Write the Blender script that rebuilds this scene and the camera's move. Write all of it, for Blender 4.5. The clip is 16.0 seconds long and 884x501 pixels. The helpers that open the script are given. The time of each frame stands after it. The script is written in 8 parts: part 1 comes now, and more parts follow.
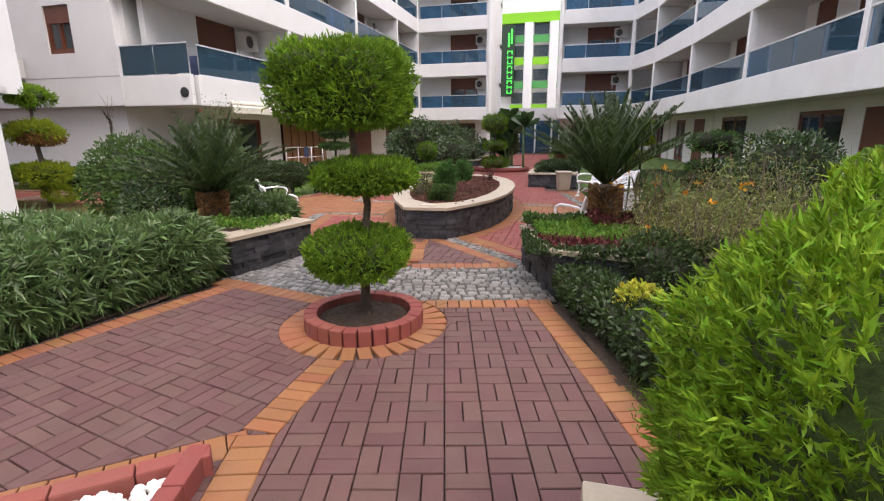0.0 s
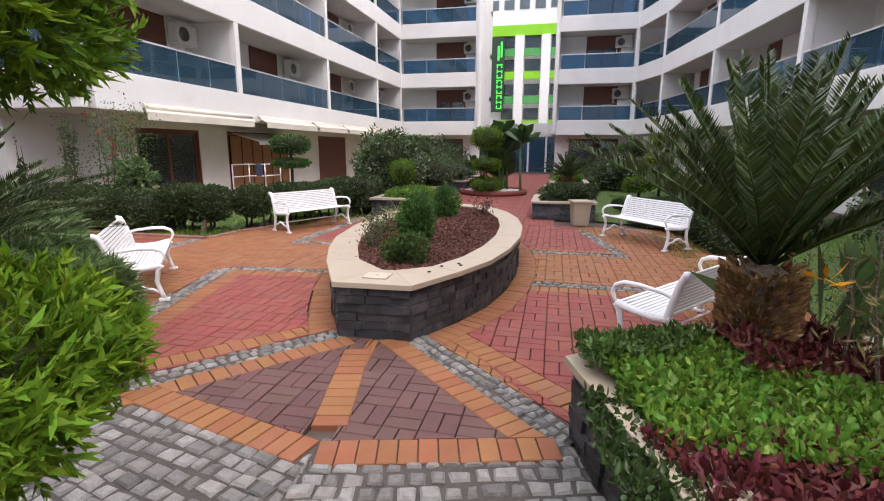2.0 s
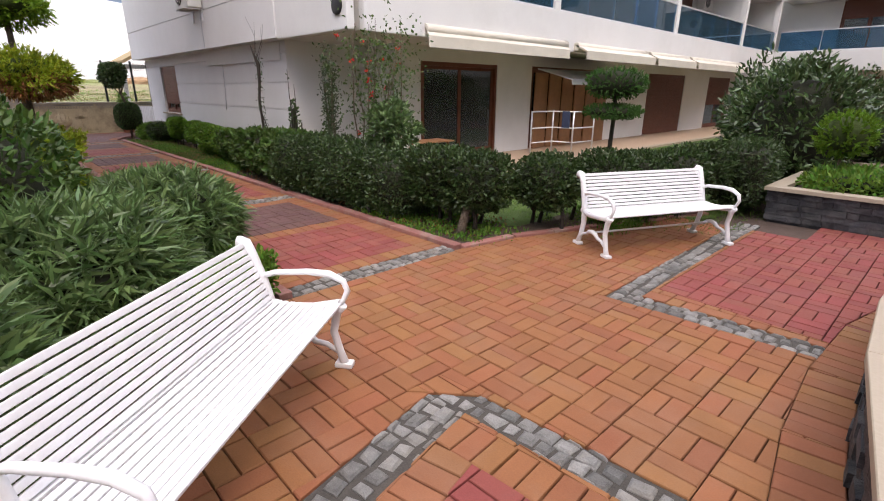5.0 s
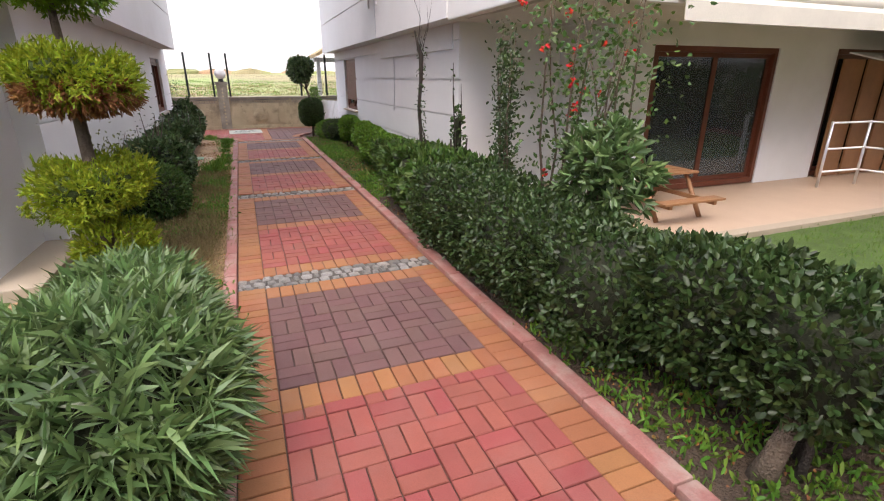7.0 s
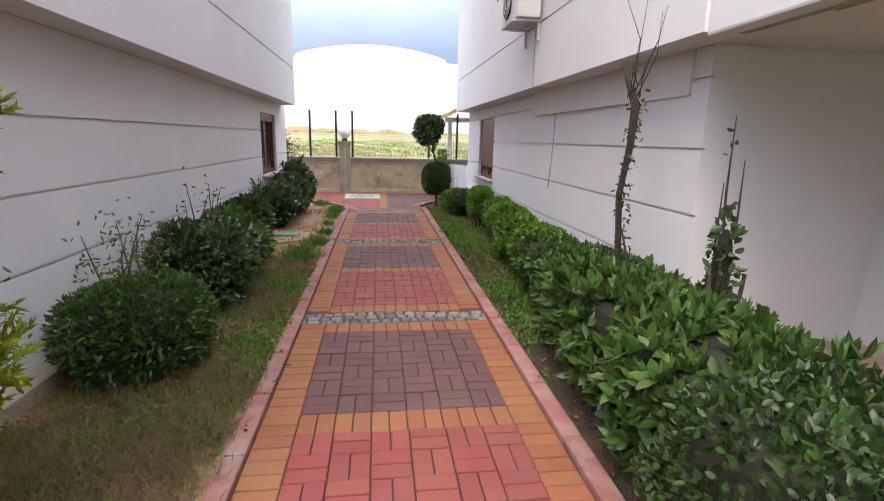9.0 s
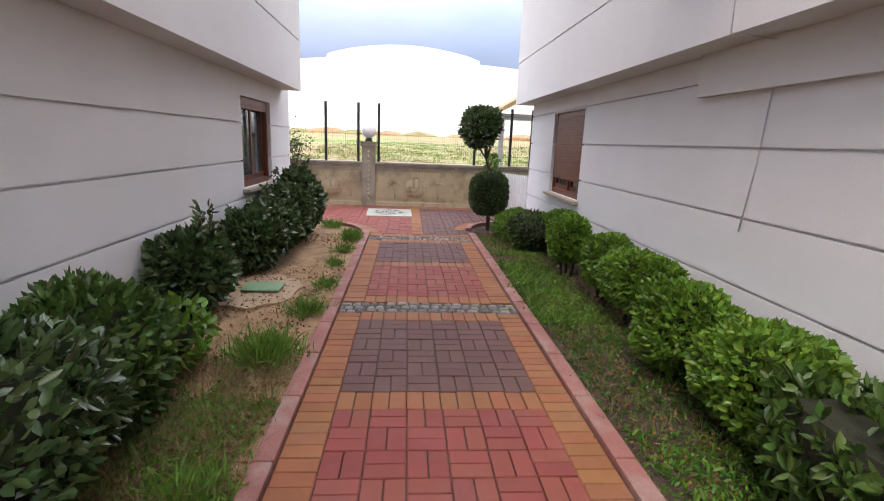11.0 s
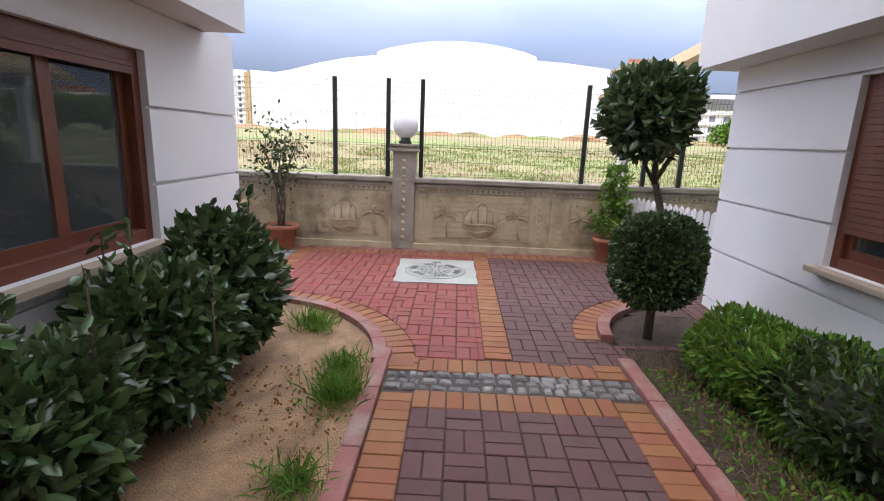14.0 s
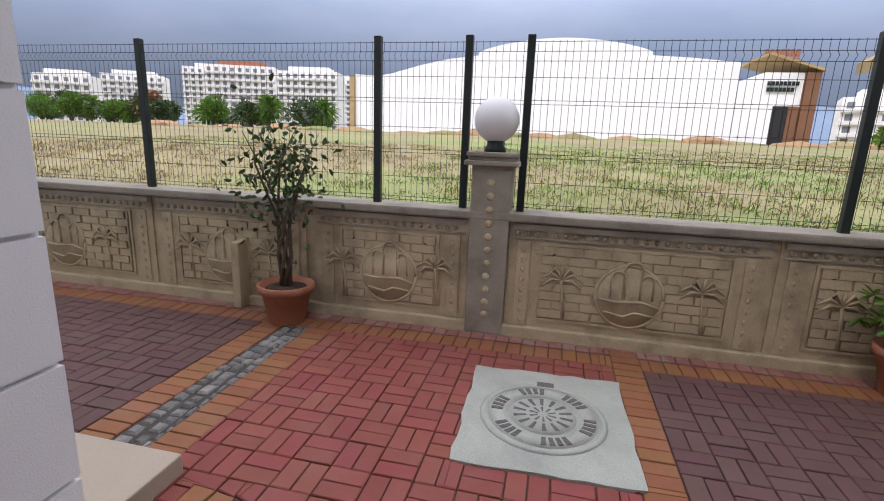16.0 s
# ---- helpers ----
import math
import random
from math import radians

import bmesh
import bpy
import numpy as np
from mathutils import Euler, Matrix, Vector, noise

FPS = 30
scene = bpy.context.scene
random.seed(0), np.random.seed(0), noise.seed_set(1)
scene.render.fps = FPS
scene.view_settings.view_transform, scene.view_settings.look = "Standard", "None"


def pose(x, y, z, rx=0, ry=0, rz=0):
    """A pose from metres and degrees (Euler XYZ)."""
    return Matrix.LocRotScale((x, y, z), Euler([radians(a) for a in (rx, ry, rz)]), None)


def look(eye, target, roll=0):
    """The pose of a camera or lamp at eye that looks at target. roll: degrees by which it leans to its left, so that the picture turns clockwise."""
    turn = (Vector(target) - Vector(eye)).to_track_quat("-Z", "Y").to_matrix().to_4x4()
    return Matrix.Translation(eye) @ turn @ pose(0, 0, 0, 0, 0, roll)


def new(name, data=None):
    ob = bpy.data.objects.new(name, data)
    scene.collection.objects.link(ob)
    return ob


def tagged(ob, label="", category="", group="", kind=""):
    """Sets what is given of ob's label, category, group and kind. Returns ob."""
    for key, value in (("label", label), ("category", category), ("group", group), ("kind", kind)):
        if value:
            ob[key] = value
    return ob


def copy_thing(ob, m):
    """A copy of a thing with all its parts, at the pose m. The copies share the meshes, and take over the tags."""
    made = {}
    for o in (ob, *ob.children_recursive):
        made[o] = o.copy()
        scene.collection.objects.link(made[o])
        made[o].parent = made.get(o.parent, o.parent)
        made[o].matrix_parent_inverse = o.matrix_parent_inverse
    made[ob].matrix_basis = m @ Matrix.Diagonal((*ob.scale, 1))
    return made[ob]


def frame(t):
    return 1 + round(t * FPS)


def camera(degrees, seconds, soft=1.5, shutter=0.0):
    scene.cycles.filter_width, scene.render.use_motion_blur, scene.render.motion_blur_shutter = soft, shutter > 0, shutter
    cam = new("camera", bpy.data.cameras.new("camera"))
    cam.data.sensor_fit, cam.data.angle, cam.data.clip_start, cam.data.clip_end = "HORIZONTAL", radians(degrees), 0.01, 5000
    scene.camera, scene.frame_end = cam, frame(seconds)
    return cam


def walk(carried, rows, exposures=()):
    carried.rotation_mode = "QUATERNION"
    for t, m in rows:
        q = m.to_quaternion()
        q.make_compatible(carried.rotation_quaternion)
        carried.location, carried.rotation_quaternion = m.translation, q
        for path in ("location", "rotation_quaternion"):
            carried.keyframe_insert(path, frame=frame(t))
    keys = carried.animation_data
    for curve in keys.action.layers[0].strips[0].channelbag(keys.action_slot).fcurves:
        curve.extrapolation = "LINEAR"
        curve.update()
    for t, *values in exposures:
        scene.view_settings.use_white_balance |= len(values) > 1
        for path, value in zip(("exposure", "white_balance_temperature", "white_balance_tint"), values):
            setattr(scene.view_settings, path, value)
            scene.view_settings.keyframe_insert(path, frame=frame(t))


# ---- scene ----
cam = camera(84.3, 16.0, soft=1.1)
PATH = [
    (0, (1.88, 1.476, 1.572), (1.4, 3.359, 1.098), -0.4),
    (0.5, (1.69, 2.328, 1.6), (1.218, 4.214, 1.13), -0.4),
    (1, (1.583, 3.256, 1.543), (1.143, 5.156, 1.099), 0.1),
    (1.5, (1.444, 4.083, 1.562), (1.017, 5.989, 1.134), 0.2),
    (2, (1.252, 4.835, 1.533), (0.819, 6.744, 1.123), 0.2),
    (2.5, (0.901, 5.612, 1.537), (0.433, 7.521, 1.165), 0.3),
    (3, (0.574, 6.278, 1.53), (-0.078, 8.135, 1.176), 0.3),
    (3.5, (0.117, 6.929, 1.507), (-0.714, 8.716, 1.171), 0.3),
    (4, (-0.351, 7.583, 1.411), (-1.406, 9.231, 0.997), 0.4),
    (6.5, (-3.132, 10.12, 1.602), (-4.797, 10.956, 0.877), -0.1),
    (7, (-3.842, 10.472, 1.621), (-5.596, 11.162, 0.955), 0.0),
    (7.5, (-4.646, 10.744, 1.599), (-6.471, 11.296, 0.994), 0.2),
    (8, (-5.437, 10.845, 1.623), (-7.322, 11.266, 1.101), 0.8),
    (8.5, (-6.208, 10.945, 1.62), (-8.121, 11.272, 1.138), 1.3),
    (9, (-6.997, 10.941, 1.627), (-8.93, 11.196, 1.183), 1.4),
    (9.5, (-7.791, 10.983, 1.598), (-9.736, 11.194, 1.182), 1.6),
    (12, (-11.904, 10.794, 1.545), (-13.847, 10.881, 1.077), 2.3),
    (12.5, (-12.69, 10.782, 1.529), (-14.633, 10.827, 1.056), 2.3),
    (13, (-13.53, 10.717, 1.555), (-15.476, 10.738, 1.093), 2.3),
    (13.5, (-14.325, 10.742, 1.539), (-16.274, 10.731, 1.091), 2.1),
    (14, (-15.162, 10.687, 1.573), (-17.112, 10.639, 1.133), 2.2),
    (14.5, (-15.991, 10.683, 1.563), (-17.944, 10.599, 1.138), 2.2),
    (15, (-16.792, 10.627, 1.565), (-18.742, 10.491, 1.141), 2.2),
    (15.5, (-17.549, 10.567, 1.593), (-19.483, 10.304, 1.156), 2.1),
    (16, (-18.267, 10.432, 1.594), (-20.168, 10.0, 1.148), 2.1),
]
EXPOSURES = [(t, e, k, 18) for t, e, k in ((0.0, 0.52, 7300), (1.5, 0.60, 7250), (2.5, 0.33, 7200), (4.0, 0.22, 7200), (6.5, 0.82, 7250), (8.0, 0.90, 7050),
                                          (9.0, 0.94, 7000), (12.0, 0.91, 7300), (13.0, 0.91, 7250), (13.6, 0.80, 7000), (14.5, 0.74, 6800), (15.0, 0.54, 6800), (16.0, 0.10, 7000))]
walk(cam, [(t, look(eye, target, roll)) for t, eye, target, roll in PATH], EXPOSURES)

# ---- world, sun ----
SUN_EL, SUN_AZ = 54.0, 122.0          # the sun's height and its bearing from +y towards +x
world = bpy.data.worlds.new("sky_world")
scene.world = world
world.use_nodes = True
wn, wl = world.node_tree.nodes, world.node_tree.links
wn.clear()
w_out = wn.new("ShaderNodeOutputWorld")
w_bg = wn.new("ShaderNodeBackground")
w_sky = wn.new("ShaderNodeTexSky")
w_sky.sky_type, w_sky.sun_disc = "NISHITA", False
w_sky.sun_elevation, w_sky.sun_rotation = radians(SUN_EL), radians(SUN_AZ)
w_sky.dust_density, w_sky.air_density = 1.5, 1.0
w_co = wn.new("ShaderNodeTexCoord")
w_map = wn.new("ShaderNodeMapping")
w_map.inputs["Scale"].default_value = (1.0, 1.0, 3.2)
w_noise = wn.new("ShaderNodeTexNoise")
w_noise.inputs["Scale"].default_value, w_noise.inputs["Detail"].default_value = 1.6, 7.0
w_noise.inputs["Roughness"].default_value = 0.55
w_ramp = wn.new("ShaderNodeValToRGB")
w_ramp.color_ramp.elements[0].position, w_ramp.color_ramp.elements[1].position = 0.36, 0.66
w_ramp.color_ramp.elements[0].color = (0.42, 0.42, 0.42, 1)
w_ramp.color_ramp.elements[1].color = (0.78, 0.78, 0.78, 1)
w_mix = wn.new("ShaderNodeMix")
w_mix.data_type = "RGBA"
w_mix.inputs["B"].default_value = (7.2, 7.8, 8.8, 1)
wl.new(w_co.outputs["Generated"], w_map.inputs["Vector"])
wl.new(w_map.outputs["Vector"], w_noise.inputs["Vector"])
wl.new(w_noise.outputs["Fac"], w_ramp.inputs["Fac"])
wl.new(w_ramp.outputs["Color"], w_mix.inputs["Factor"])
wl.new(w_sky.outputs["Color"], w_mix.inputs["A"])
# a veiled sky grows brighter towards the zenith
w_sep = wn.new("ShaderNodeSeparateXYZ")
w_rise = wn.new("ShaderNodeMapRange")
w_rise.inputs["From Min"].default_value, w_rise.inputs["From Max"].default_value = 0.05, 0.75
w_rise.inputs["To Min"].default_value, w_rise.inputs["To Max"].default_value = 0.23, 2.4
w_rise.interpolation_type = "SMOOTHSTEP"
w_mul = wn.new("ShaderNodeVectorMath")
w_mul.operation = "SCALE"
# clear blue low down, white veil overhead
w_tint = wn.new("ShaderNodeMix")
w_tint.data_type, w_tint.blend_type = "RGBA", "MULTIPLY"
w_tint.inputs["B"].default_value = (0.54, 0.76, 1.18, 1)
w_low = wn.new("ShaderNodeMapRange")
w_low.inputs["From Min"].default_value, w_low.inputs["From Max"].default_value = 0.0, 0.55
w_low.inputs["To Min"].default_value, w_low.inputs["To Max"].default_value = 0.75, 0.0
wl.new(w_co.outputs["Generated"], w_sep.inputs["Vector"])
wl.new(w_sep.outputs["Z"], w_rise.inputs["Value"])
wl.new(w_sep.outputs["Z"], w_low.inputs["Value"])
wl.new(w_low.outputs["Result"], w_tint.inputs["Factor"])
wl.new(w_mix.outputs["Result"], w_tint.inputs["A"])
wl.new(w_tint.outputs["Result"], w_mul.inputs[0])
wl.new(w_rise.outputs["Result"], w_mul.inputs["Scale"])
wl.new(w_mul.outputs["Vector"], w_bg.inputs["Color"])
w_bg.inputs["Strength"].default_value = 0.175
wl.new(w_bg.outputs["Background"], w_out.inputs["Surface"])

sun_data = bpy.data.lights.new("sun", "SUN")
sun_data.energy, sun_data.angle, sun_data.color = 0.85, radians(26), (1.0, 0.95, 0.88)
sun = new("sun", sun_data)
sun_way = Vector((math.sin(radians(SUN_AZ)) * math.cos(radians(SUN_EL)), math.cos(radians(SUN_AZ)) * math.cos(radians(SUN_EL)), math.sin(radians(SUN_EL))))
sun.matrix_basis = look(sun_way * 60, (0, 0, 0))

# ---- materials ----
def mat(name, base, rough=0.7, var=0.12, scale=6.0, fine=60.0, bump=0.25, metal=0.0, island=0.0, stain=None, stain_amt=0.0,
        stain_scale=1.2, hue=0.0, spec=0.4, bump_dist=0.01):
    """A plain surface with grain at two scales, optional stains, and a tint of its own for every piece."""
    m = bpy.data.materials.new(name)
    m.use_nodes = True
    nt = m.node_tree
    n, l = nt.nodes, nt.links
    b = n["Principled BSDF"]
    b.inputs["Roughness"].default_value, b.inputs["Metallic"].default_value = rough, metal
    b.inputs["Specular IOR Level"].default_value = spec
    co = n.new("ShaderNodeNewGeometry")
    big, small = n.new("ShaderNodeTexNoise"), n.new("ShaderNodeTexNoise")
    big.inputs["Scale"].default_value, big.inputs["Detail"].default_value = scale, 4
    small.inputs["Scale"].default_value, small.inputs["Detail"].default_value = fine, 3
    l.new(co.outputs["Position"], big.inputs["Vector"])
    l.new(co.outputs["Position"], small.inputs["Vector"])
    add = n.new("ShaderNodeMath")
    add.operation = "ADD"
    l.new(big.outputs["Fac"], add.inputs[0])
    l.new(small.outputs["Fac"], add.inputs[1])
    val = n.new("ShaderNodeMapRange")
    val.inputs["From Min"].default_value, val.inputs["From Max"].default_value = 0.6, 1.4
    val.inputs["To Min"].default_value, val.inputs["To Max"].default_value = 1 - var, 1 + var
    l.new(add.outputs[0], val.inputs["Value"])
    hsv = n.new("ShaderNodeHueSaturation")
    hsv.inputs["Color"].default_value = (*base, 1)
    last = val.outputs["Result"]
    if island:
        info = n.new("ShaderNodeObjectInfo")
        s = n.new("ShaderNodeMath")
        s.operation = "ADD"
        l.new(info.outputs["Random"], s.inputs[0])
        l.new(co.outputs["Random Per Island"], s.inputs[1])
        fr = n.new("ShaderNodeMath")
        fr.operation = "FRACT"
        l.new(s.outputs[0], fr.inputs[0])
        rng = n.new("ShaderNodeMapRange")
        rng.inputs["To Min"].default_value, rng.inputs["To Max"].default_value = 1 - island, 1 + island
        l.new(fr.outputs[0], rng.inputs["Value"])
        mul = n.new("ShaderNodeMath")
        mul.operation = "MULTIPLY"
        l.new(last, mul.inputs[0])
        l.new(rng.outputs["Result"], mul.inputs[1])
        last = mul.outputs[0]
        if hue:
            hr = n.new("ShaderNodeMapRange")
            hr.inputs["To Min"].default_value, hr.inputs["To Max"].default_value = 0.5 - hue, 0.5 + hue
            k = n.new("ShaderNodeMath")
            k.operation = "MULTIPLY"
            k.inputs[1].default_value = 7.31
            f2 = n.new("ShaderNodeMath")
            f2.operation = "FRACT"
            l.new(fr.outputs[0], k.inputs[0])
            l.new(k.outputs[0], f2.inputs[0])
            l.new(f2.outputs[0], hr.inputs["Value"])
            l.new(hr.outputs["Result"], hsv.inputs["Hue"])
    l.new(last, hsv.inputs["Value"])
    colour = hsv.outputs["Color"]
    if stain:
        sn = n.new("ShaderNodeTexNoise")
        sn.inputs["Scale"].default_value, sn.inputs["Detail"].default_value, sn.inputs["Roughness"].default_value = stain_scale, 6, 0.65
        l.new(co.outputs["Position"], sn.inputs["Vector"])
        sr = n.new("ShaderNodeMapRange")
        sr.inputs["From Min"].default_value, sr.inputs["From Max"].default_value = 0.48, 0.72
        sr.inputs["To Max"].default_value = stain_amt
        l.new(sn.outputs["Fac"], sr.inputs["Value"])
        mx = n.new("ShaderNodeMix")
        mx.data_type = "RGBA"
        mx.inputs["B"].default_value = (*stain, 1)
        l.new(sr.outputs["Result"], mx.inputs["Factor"])
        l.new(colour, mx.inputs["A"])
        colour = mx.outputs["Result"]
    l.new(colour, b.inputs["Base Color"])
    if bump:
        bp = n.new("ShaderNodeBump")
        bp.inputs["Strength"].default_value, bp.inputs["Distance"].default_value = bump, bump_dist
        l.new(add.outputs[0], bp.inputs["Height"])
        l.new(bp.outputs["Normal"], b.inputs["Normal"])
    return m


def leaf_mat(name, base, var=0.35, hue=0.025, rough=0.5, through_light=0.3, spec=0.35):
    """Foliage: a tint for every leaf, and some light through the blade."""
    m = bpy.data.materials.new(name)
    m.use_nodes = True
    n, l = m.node_tree.nodes, m.node_tree.links
    b = n["Principled BSDF"]
    b.inputs["Roughness"].default_value, b.inputs["Specular IOR Level"].default_value = rough, spec
    g = n.new("ShaderNodeNewGeometry")
    big = n.new("ShaderNodeTexNoise")
    big.inputs["Scale"].default_value = 3.0
    l.new(g.outputs["Position"], big.inputs["Vector"])
    s = n.new("ShaderNodeMath")
    s.operation = "ADD"
    l.new(g.outputs["Random Per Island"], s.inputs[0])
    l.new(big.outputs["Fac"], s.inputs[1])
    r = n.new("ShaderNodeMapRange")
    r.inputs["From Min"].default_value, r.inputs["From Max"].default_value = 0.3, 1.7
    r.inputs["To Min"].default_value, r.inputs["To Max"].default_value = 1 - var, 1 + var
    l.new(s.outputs[0], r.inputs["Value"])
    h = n.new("ShaderNodeHueSaturation")
    h.inputs["Color"].default_value = (*base, 1)
    hr = n.new("ShaderNodeMapRange")
    hr.inputs["To Min"].default_value, hr.inputs["To Max"].default_value = 0.5 - hue, 0.5 + hue
    k = n.new("ShaderNodeMath")
    k.operation = "MULTIPLY"
    k.inputs[1].default_value = 9.17
    f = n.new("ShaderNodeMath")
    f.operation = "FRACT"
    l.new(g.outputs["Random Per Island"], k.inputs[0])
    l.new(k.outputs[0], f.inputs[0])
    l.new(f.outputs[0], hr.inputs["Value"])
    l.new(hr.outputs["Result"], h.inputs["Hue"])
    l.new(r.outputs["Result"], h.inputs["Value"])
    l.new(h.outputs["Color"], b.inputs["Base Color"])
    t = n.new("ShaderNodeBsdfTranslucent")
    l.new(h.outputs["Color"], t.inputs["Color"])
    mix = n.new("ShaderNodeMixShader")
    mix.inputs["Fac"].default_value = through_light
    l.new(b.outputs["BSDF"], mix.inputs[1])
    l.new(t.outputs["BSDF"], mix.inputs[2])
    l.new(mix.outputs["Shader"], n["Material Output"].inputs["Surface"])
    return m


def glass_mat(name, tint, rough=0.03, clear=0.75):
    """Thin coloured pane: clear tinted light through it, with a mirror gloss."""
    m = bpy.data.materials.new(name)
    m.use_nodes = True
    n, l = m.node_tree.nodes, m.node_tree.links
    n.remove(n["Principled BSDF"])
    tr, gl, di = n.new("ShaderNodeBsdfTransparent"), n.new("ShaderNodeBsdfGlossy"), n.new("ShaderNodeBsdfDiffuse")
    tr.inputs["Color"].default_value = (*tint, 1)
    di.inputs["Color"].default_value = (*tint, 1)
    gl.inputs["Roughness"].default_value = rough
    gl.inputs["Color"].default_value = (0.9, 0.95, 1, 1)
    fr = n.new("ShaderNodeFresnel")
    fr.inputs["IOR"].default_value = 1.55
    m1, m2 = n.new("ShaderNodeMixShader"), n.new("ShaderNodeMixShader")
    m1.inputs["Fac"].default_value = clear
    l.new(di.outputs["BSDF"], m1.inputs[1])
    l.new(tr.outputs["BSDF"], m1.inputs[2])
    l.new(fr.outputs["Fac"], m2.inputs["Fac"])
    l.new(m1.outputs["Shader"], m2.inputs[1])
    l.new(gl.outputs["BSDF"], m2.inputs[2])
    l.new(m2.outputs["Shader"], n["Material Output"].inputs["Surface"])
    return m


M_WHITE = mat("white_render", (0.70, 0.69, 0.67), 0.85, 0.05, 1.3, 90, 0.15, stain=(0.52, 0.50, 0.46), stain_amt=0.35, stain_scale=0.6)
M_WALL = mat("grey_white_render", (0.70, 0.69, 0.685), 0.85, 0.05, 1.5, 120, 0.2, stain=(0.62, 0.59, 0.55), stain_amt=0.3, stain_scale=0.7)
M_GROOVE = mat("groove_paint", (0.52, 0.53, 0.56), 0.8, 0.08, 3, 60, 0.1)
M_SOFFIT = mat("soffit_paint", (0.6, 0.58, 0.55), 0.85, 0.05, 2, 60, 0.1)
M_RED = mat("red_paver", (0.205, 0.049, 0.037), 0.8, 0.14, 5, 140, 0.5, island=0.09, hue=0.008, stain=(0.20, 0.10, 0.08), stain_amt=0.35, stain_scale=2.2, bump_dist=0.004)
M_ORANGE = mat("orange_paver", (0.228, 0.088, 0.034), 0.8, 0.14, 5, 140, 0.5, island=0.09, hue=0.01, stain=(0.24, 0.13, 0.08), stain_amt=0.4, stain_scale=1.8, bump_dist=0.004)
M_PURPLE = mat("purple_brown_paver", (0.098, 0.046, 0.040), 0.8, 0.16, 5, 140, 0.5, island=0.10, hue=0.012, stain=(0.125, 0.08, 0.068), stain_amt=0.4, stain_scale=2.0, bump_dist=0.004)
M_COBBLE = mat("granite_cobble", (0.178, 0.170, 0.158), 0.8, 0.35, 25, 160, 0.9, island=0.42, stain=(0.28, 0.245, 0.20), stain_amt=0.5, stain_scale=5, bump_dist=0.008)
M_JOINT = mat("sand_joint", (0.075, 0.050, 0.038), 0.95, 0.3, 8, 200, 0.4)
M_KERB = mat("faded_red_kerb", (0.245, 0.10, 0.082), 0.85, 0.2, 6, 90, 0.4, island=0.12, stain=(0.30, 0.24, 0.20), stain_amt=0.75, stain_scale=3.5)
M_COPING = mat("cream_marble", (0.345, 0.282, 0.207), 0.55, 0.07, 4, 60, 0.12, island=0.03, stain=(0.34, 0.265, 0.19), stain_amt=0.4, stain_scale=1.5)
M_SLATE = mat("dark_slate", (0.032, 0.032, 0.036), 0.6, 0.4, 14, 120, 0.9, island=0.55, stain=(0.16, 0.15, 0.14), stain_amt=0.5, stain_scale=6, bump_dist=0.012)
M_SOIL = mat("dark_soil", (0.066, 0.043, 0.028), 0.95, 0.45, 9, 70, 1.0, bump_dist=0.03)
M_BARK_MULCH = mat("red_brown_mulch", (0.145, 0.060, 0.042), 0.95, 0.45, 16, 90, 1.0, island=0.4, bump_dist=0.02)
M_LOAM = mat("damp_loam", (0.036, 0.022, 0.015), 0.95, 0.45, 9, 70, 1.0, bump_dist=0.03)
M_SAND = mat("sandy_earth", (0.32, 0.20, 0.108), 0.95, 0.42, 7, 90, 1.0, stain=(0.15, 0.09, 0.052), stain_amt=0.85, stain_scale=3.2, bump_dist=0.02)
M_LAWN = mat("lawn_ground", (0.075, 0.125, 0.025), 0.95, 0.4, 4, 90, 1.0, bump_dist=0.03)
M_FIELD = mat("dry_field", (0.21, 0.175, 0.085), 0.95, 0.35, 0.12, 3, 0.6, stain=(0.14, 0.24, 0.05), stain_amt=0.95, stain_scale=0.035)
M_WOOD = mat("brown_shutter", (0.145, 0.050, 0.030), 0.5, 0.2, 4, 90, 0.2)
M_WOODFRAME = mat("mahogany_frame", (0.135, 0.040, 0.020), 0.4, 0.25, 5, 120, 0.2)
M_BENCH = mat("white_cast_metal", (0.72, 0.71, 0.71), 0.4, 0.04, 12, 90, 0.1, stain=(0.6, 0.58, 0.55), stain_amt=0.3, stain_scale=8)
M_ALU = mat("aluminium_rail", (0.72, 0.72, 0.73), 0.35, 0.05, 8, 60, 0.0, metal=0.6)
M_BLACK = mat("dark_green_steel", (0.012, 0.018, 0.016), 0.45, 0.1, 8, 60, 0.0)
M_STONEWALL = mat("cast_concrete", (0.47, 0.385, 0.25), 0.9, 0.16, 4, 90, 0.6, stain=(0.15, 0.12, 0.085), stain_amt=0.8, stain_scale=1.9, bump_dist=0.008)
M_COPE = mat("weathered_grey_concrete", (0.31, 0.275, 0.22), 0.9, 0.2, 5, 90, 0.6, stain=(0.14, 0.12, 0.10), stain_amt=0.75, stain_scale=2.2, bump_dist=0.008)
M_CONC = mat("grey_concrete", (0.34, 0.35, 0.30), 0.9, 0.18, 6, 90, 0.5, stain=(0.20, 0.20, 0.18), stain_amt=0.7, stain_scale=3)
M_PAT = mat("pale_mortar", (0.34, 0.245, 0.155), 0.9, 0.16, 5, 90, 0.4, stain=(0.30, 0.21, 0.13), stain_amt=0.7, stain_scale=3.0)
M_IRON = mat("cast_iron_worn", (0.10, 0.09, 0.085), 0.7, 0.4, 12, 90, 0.6)
M_TERRA = mat("terracotta", (0.33, 0.12, 0.065), 0.8, 0.15, 7, 80, 0.3, stain=(0.42, 0.26, 0.18), stain_amt=0.4, stain_scale=5)
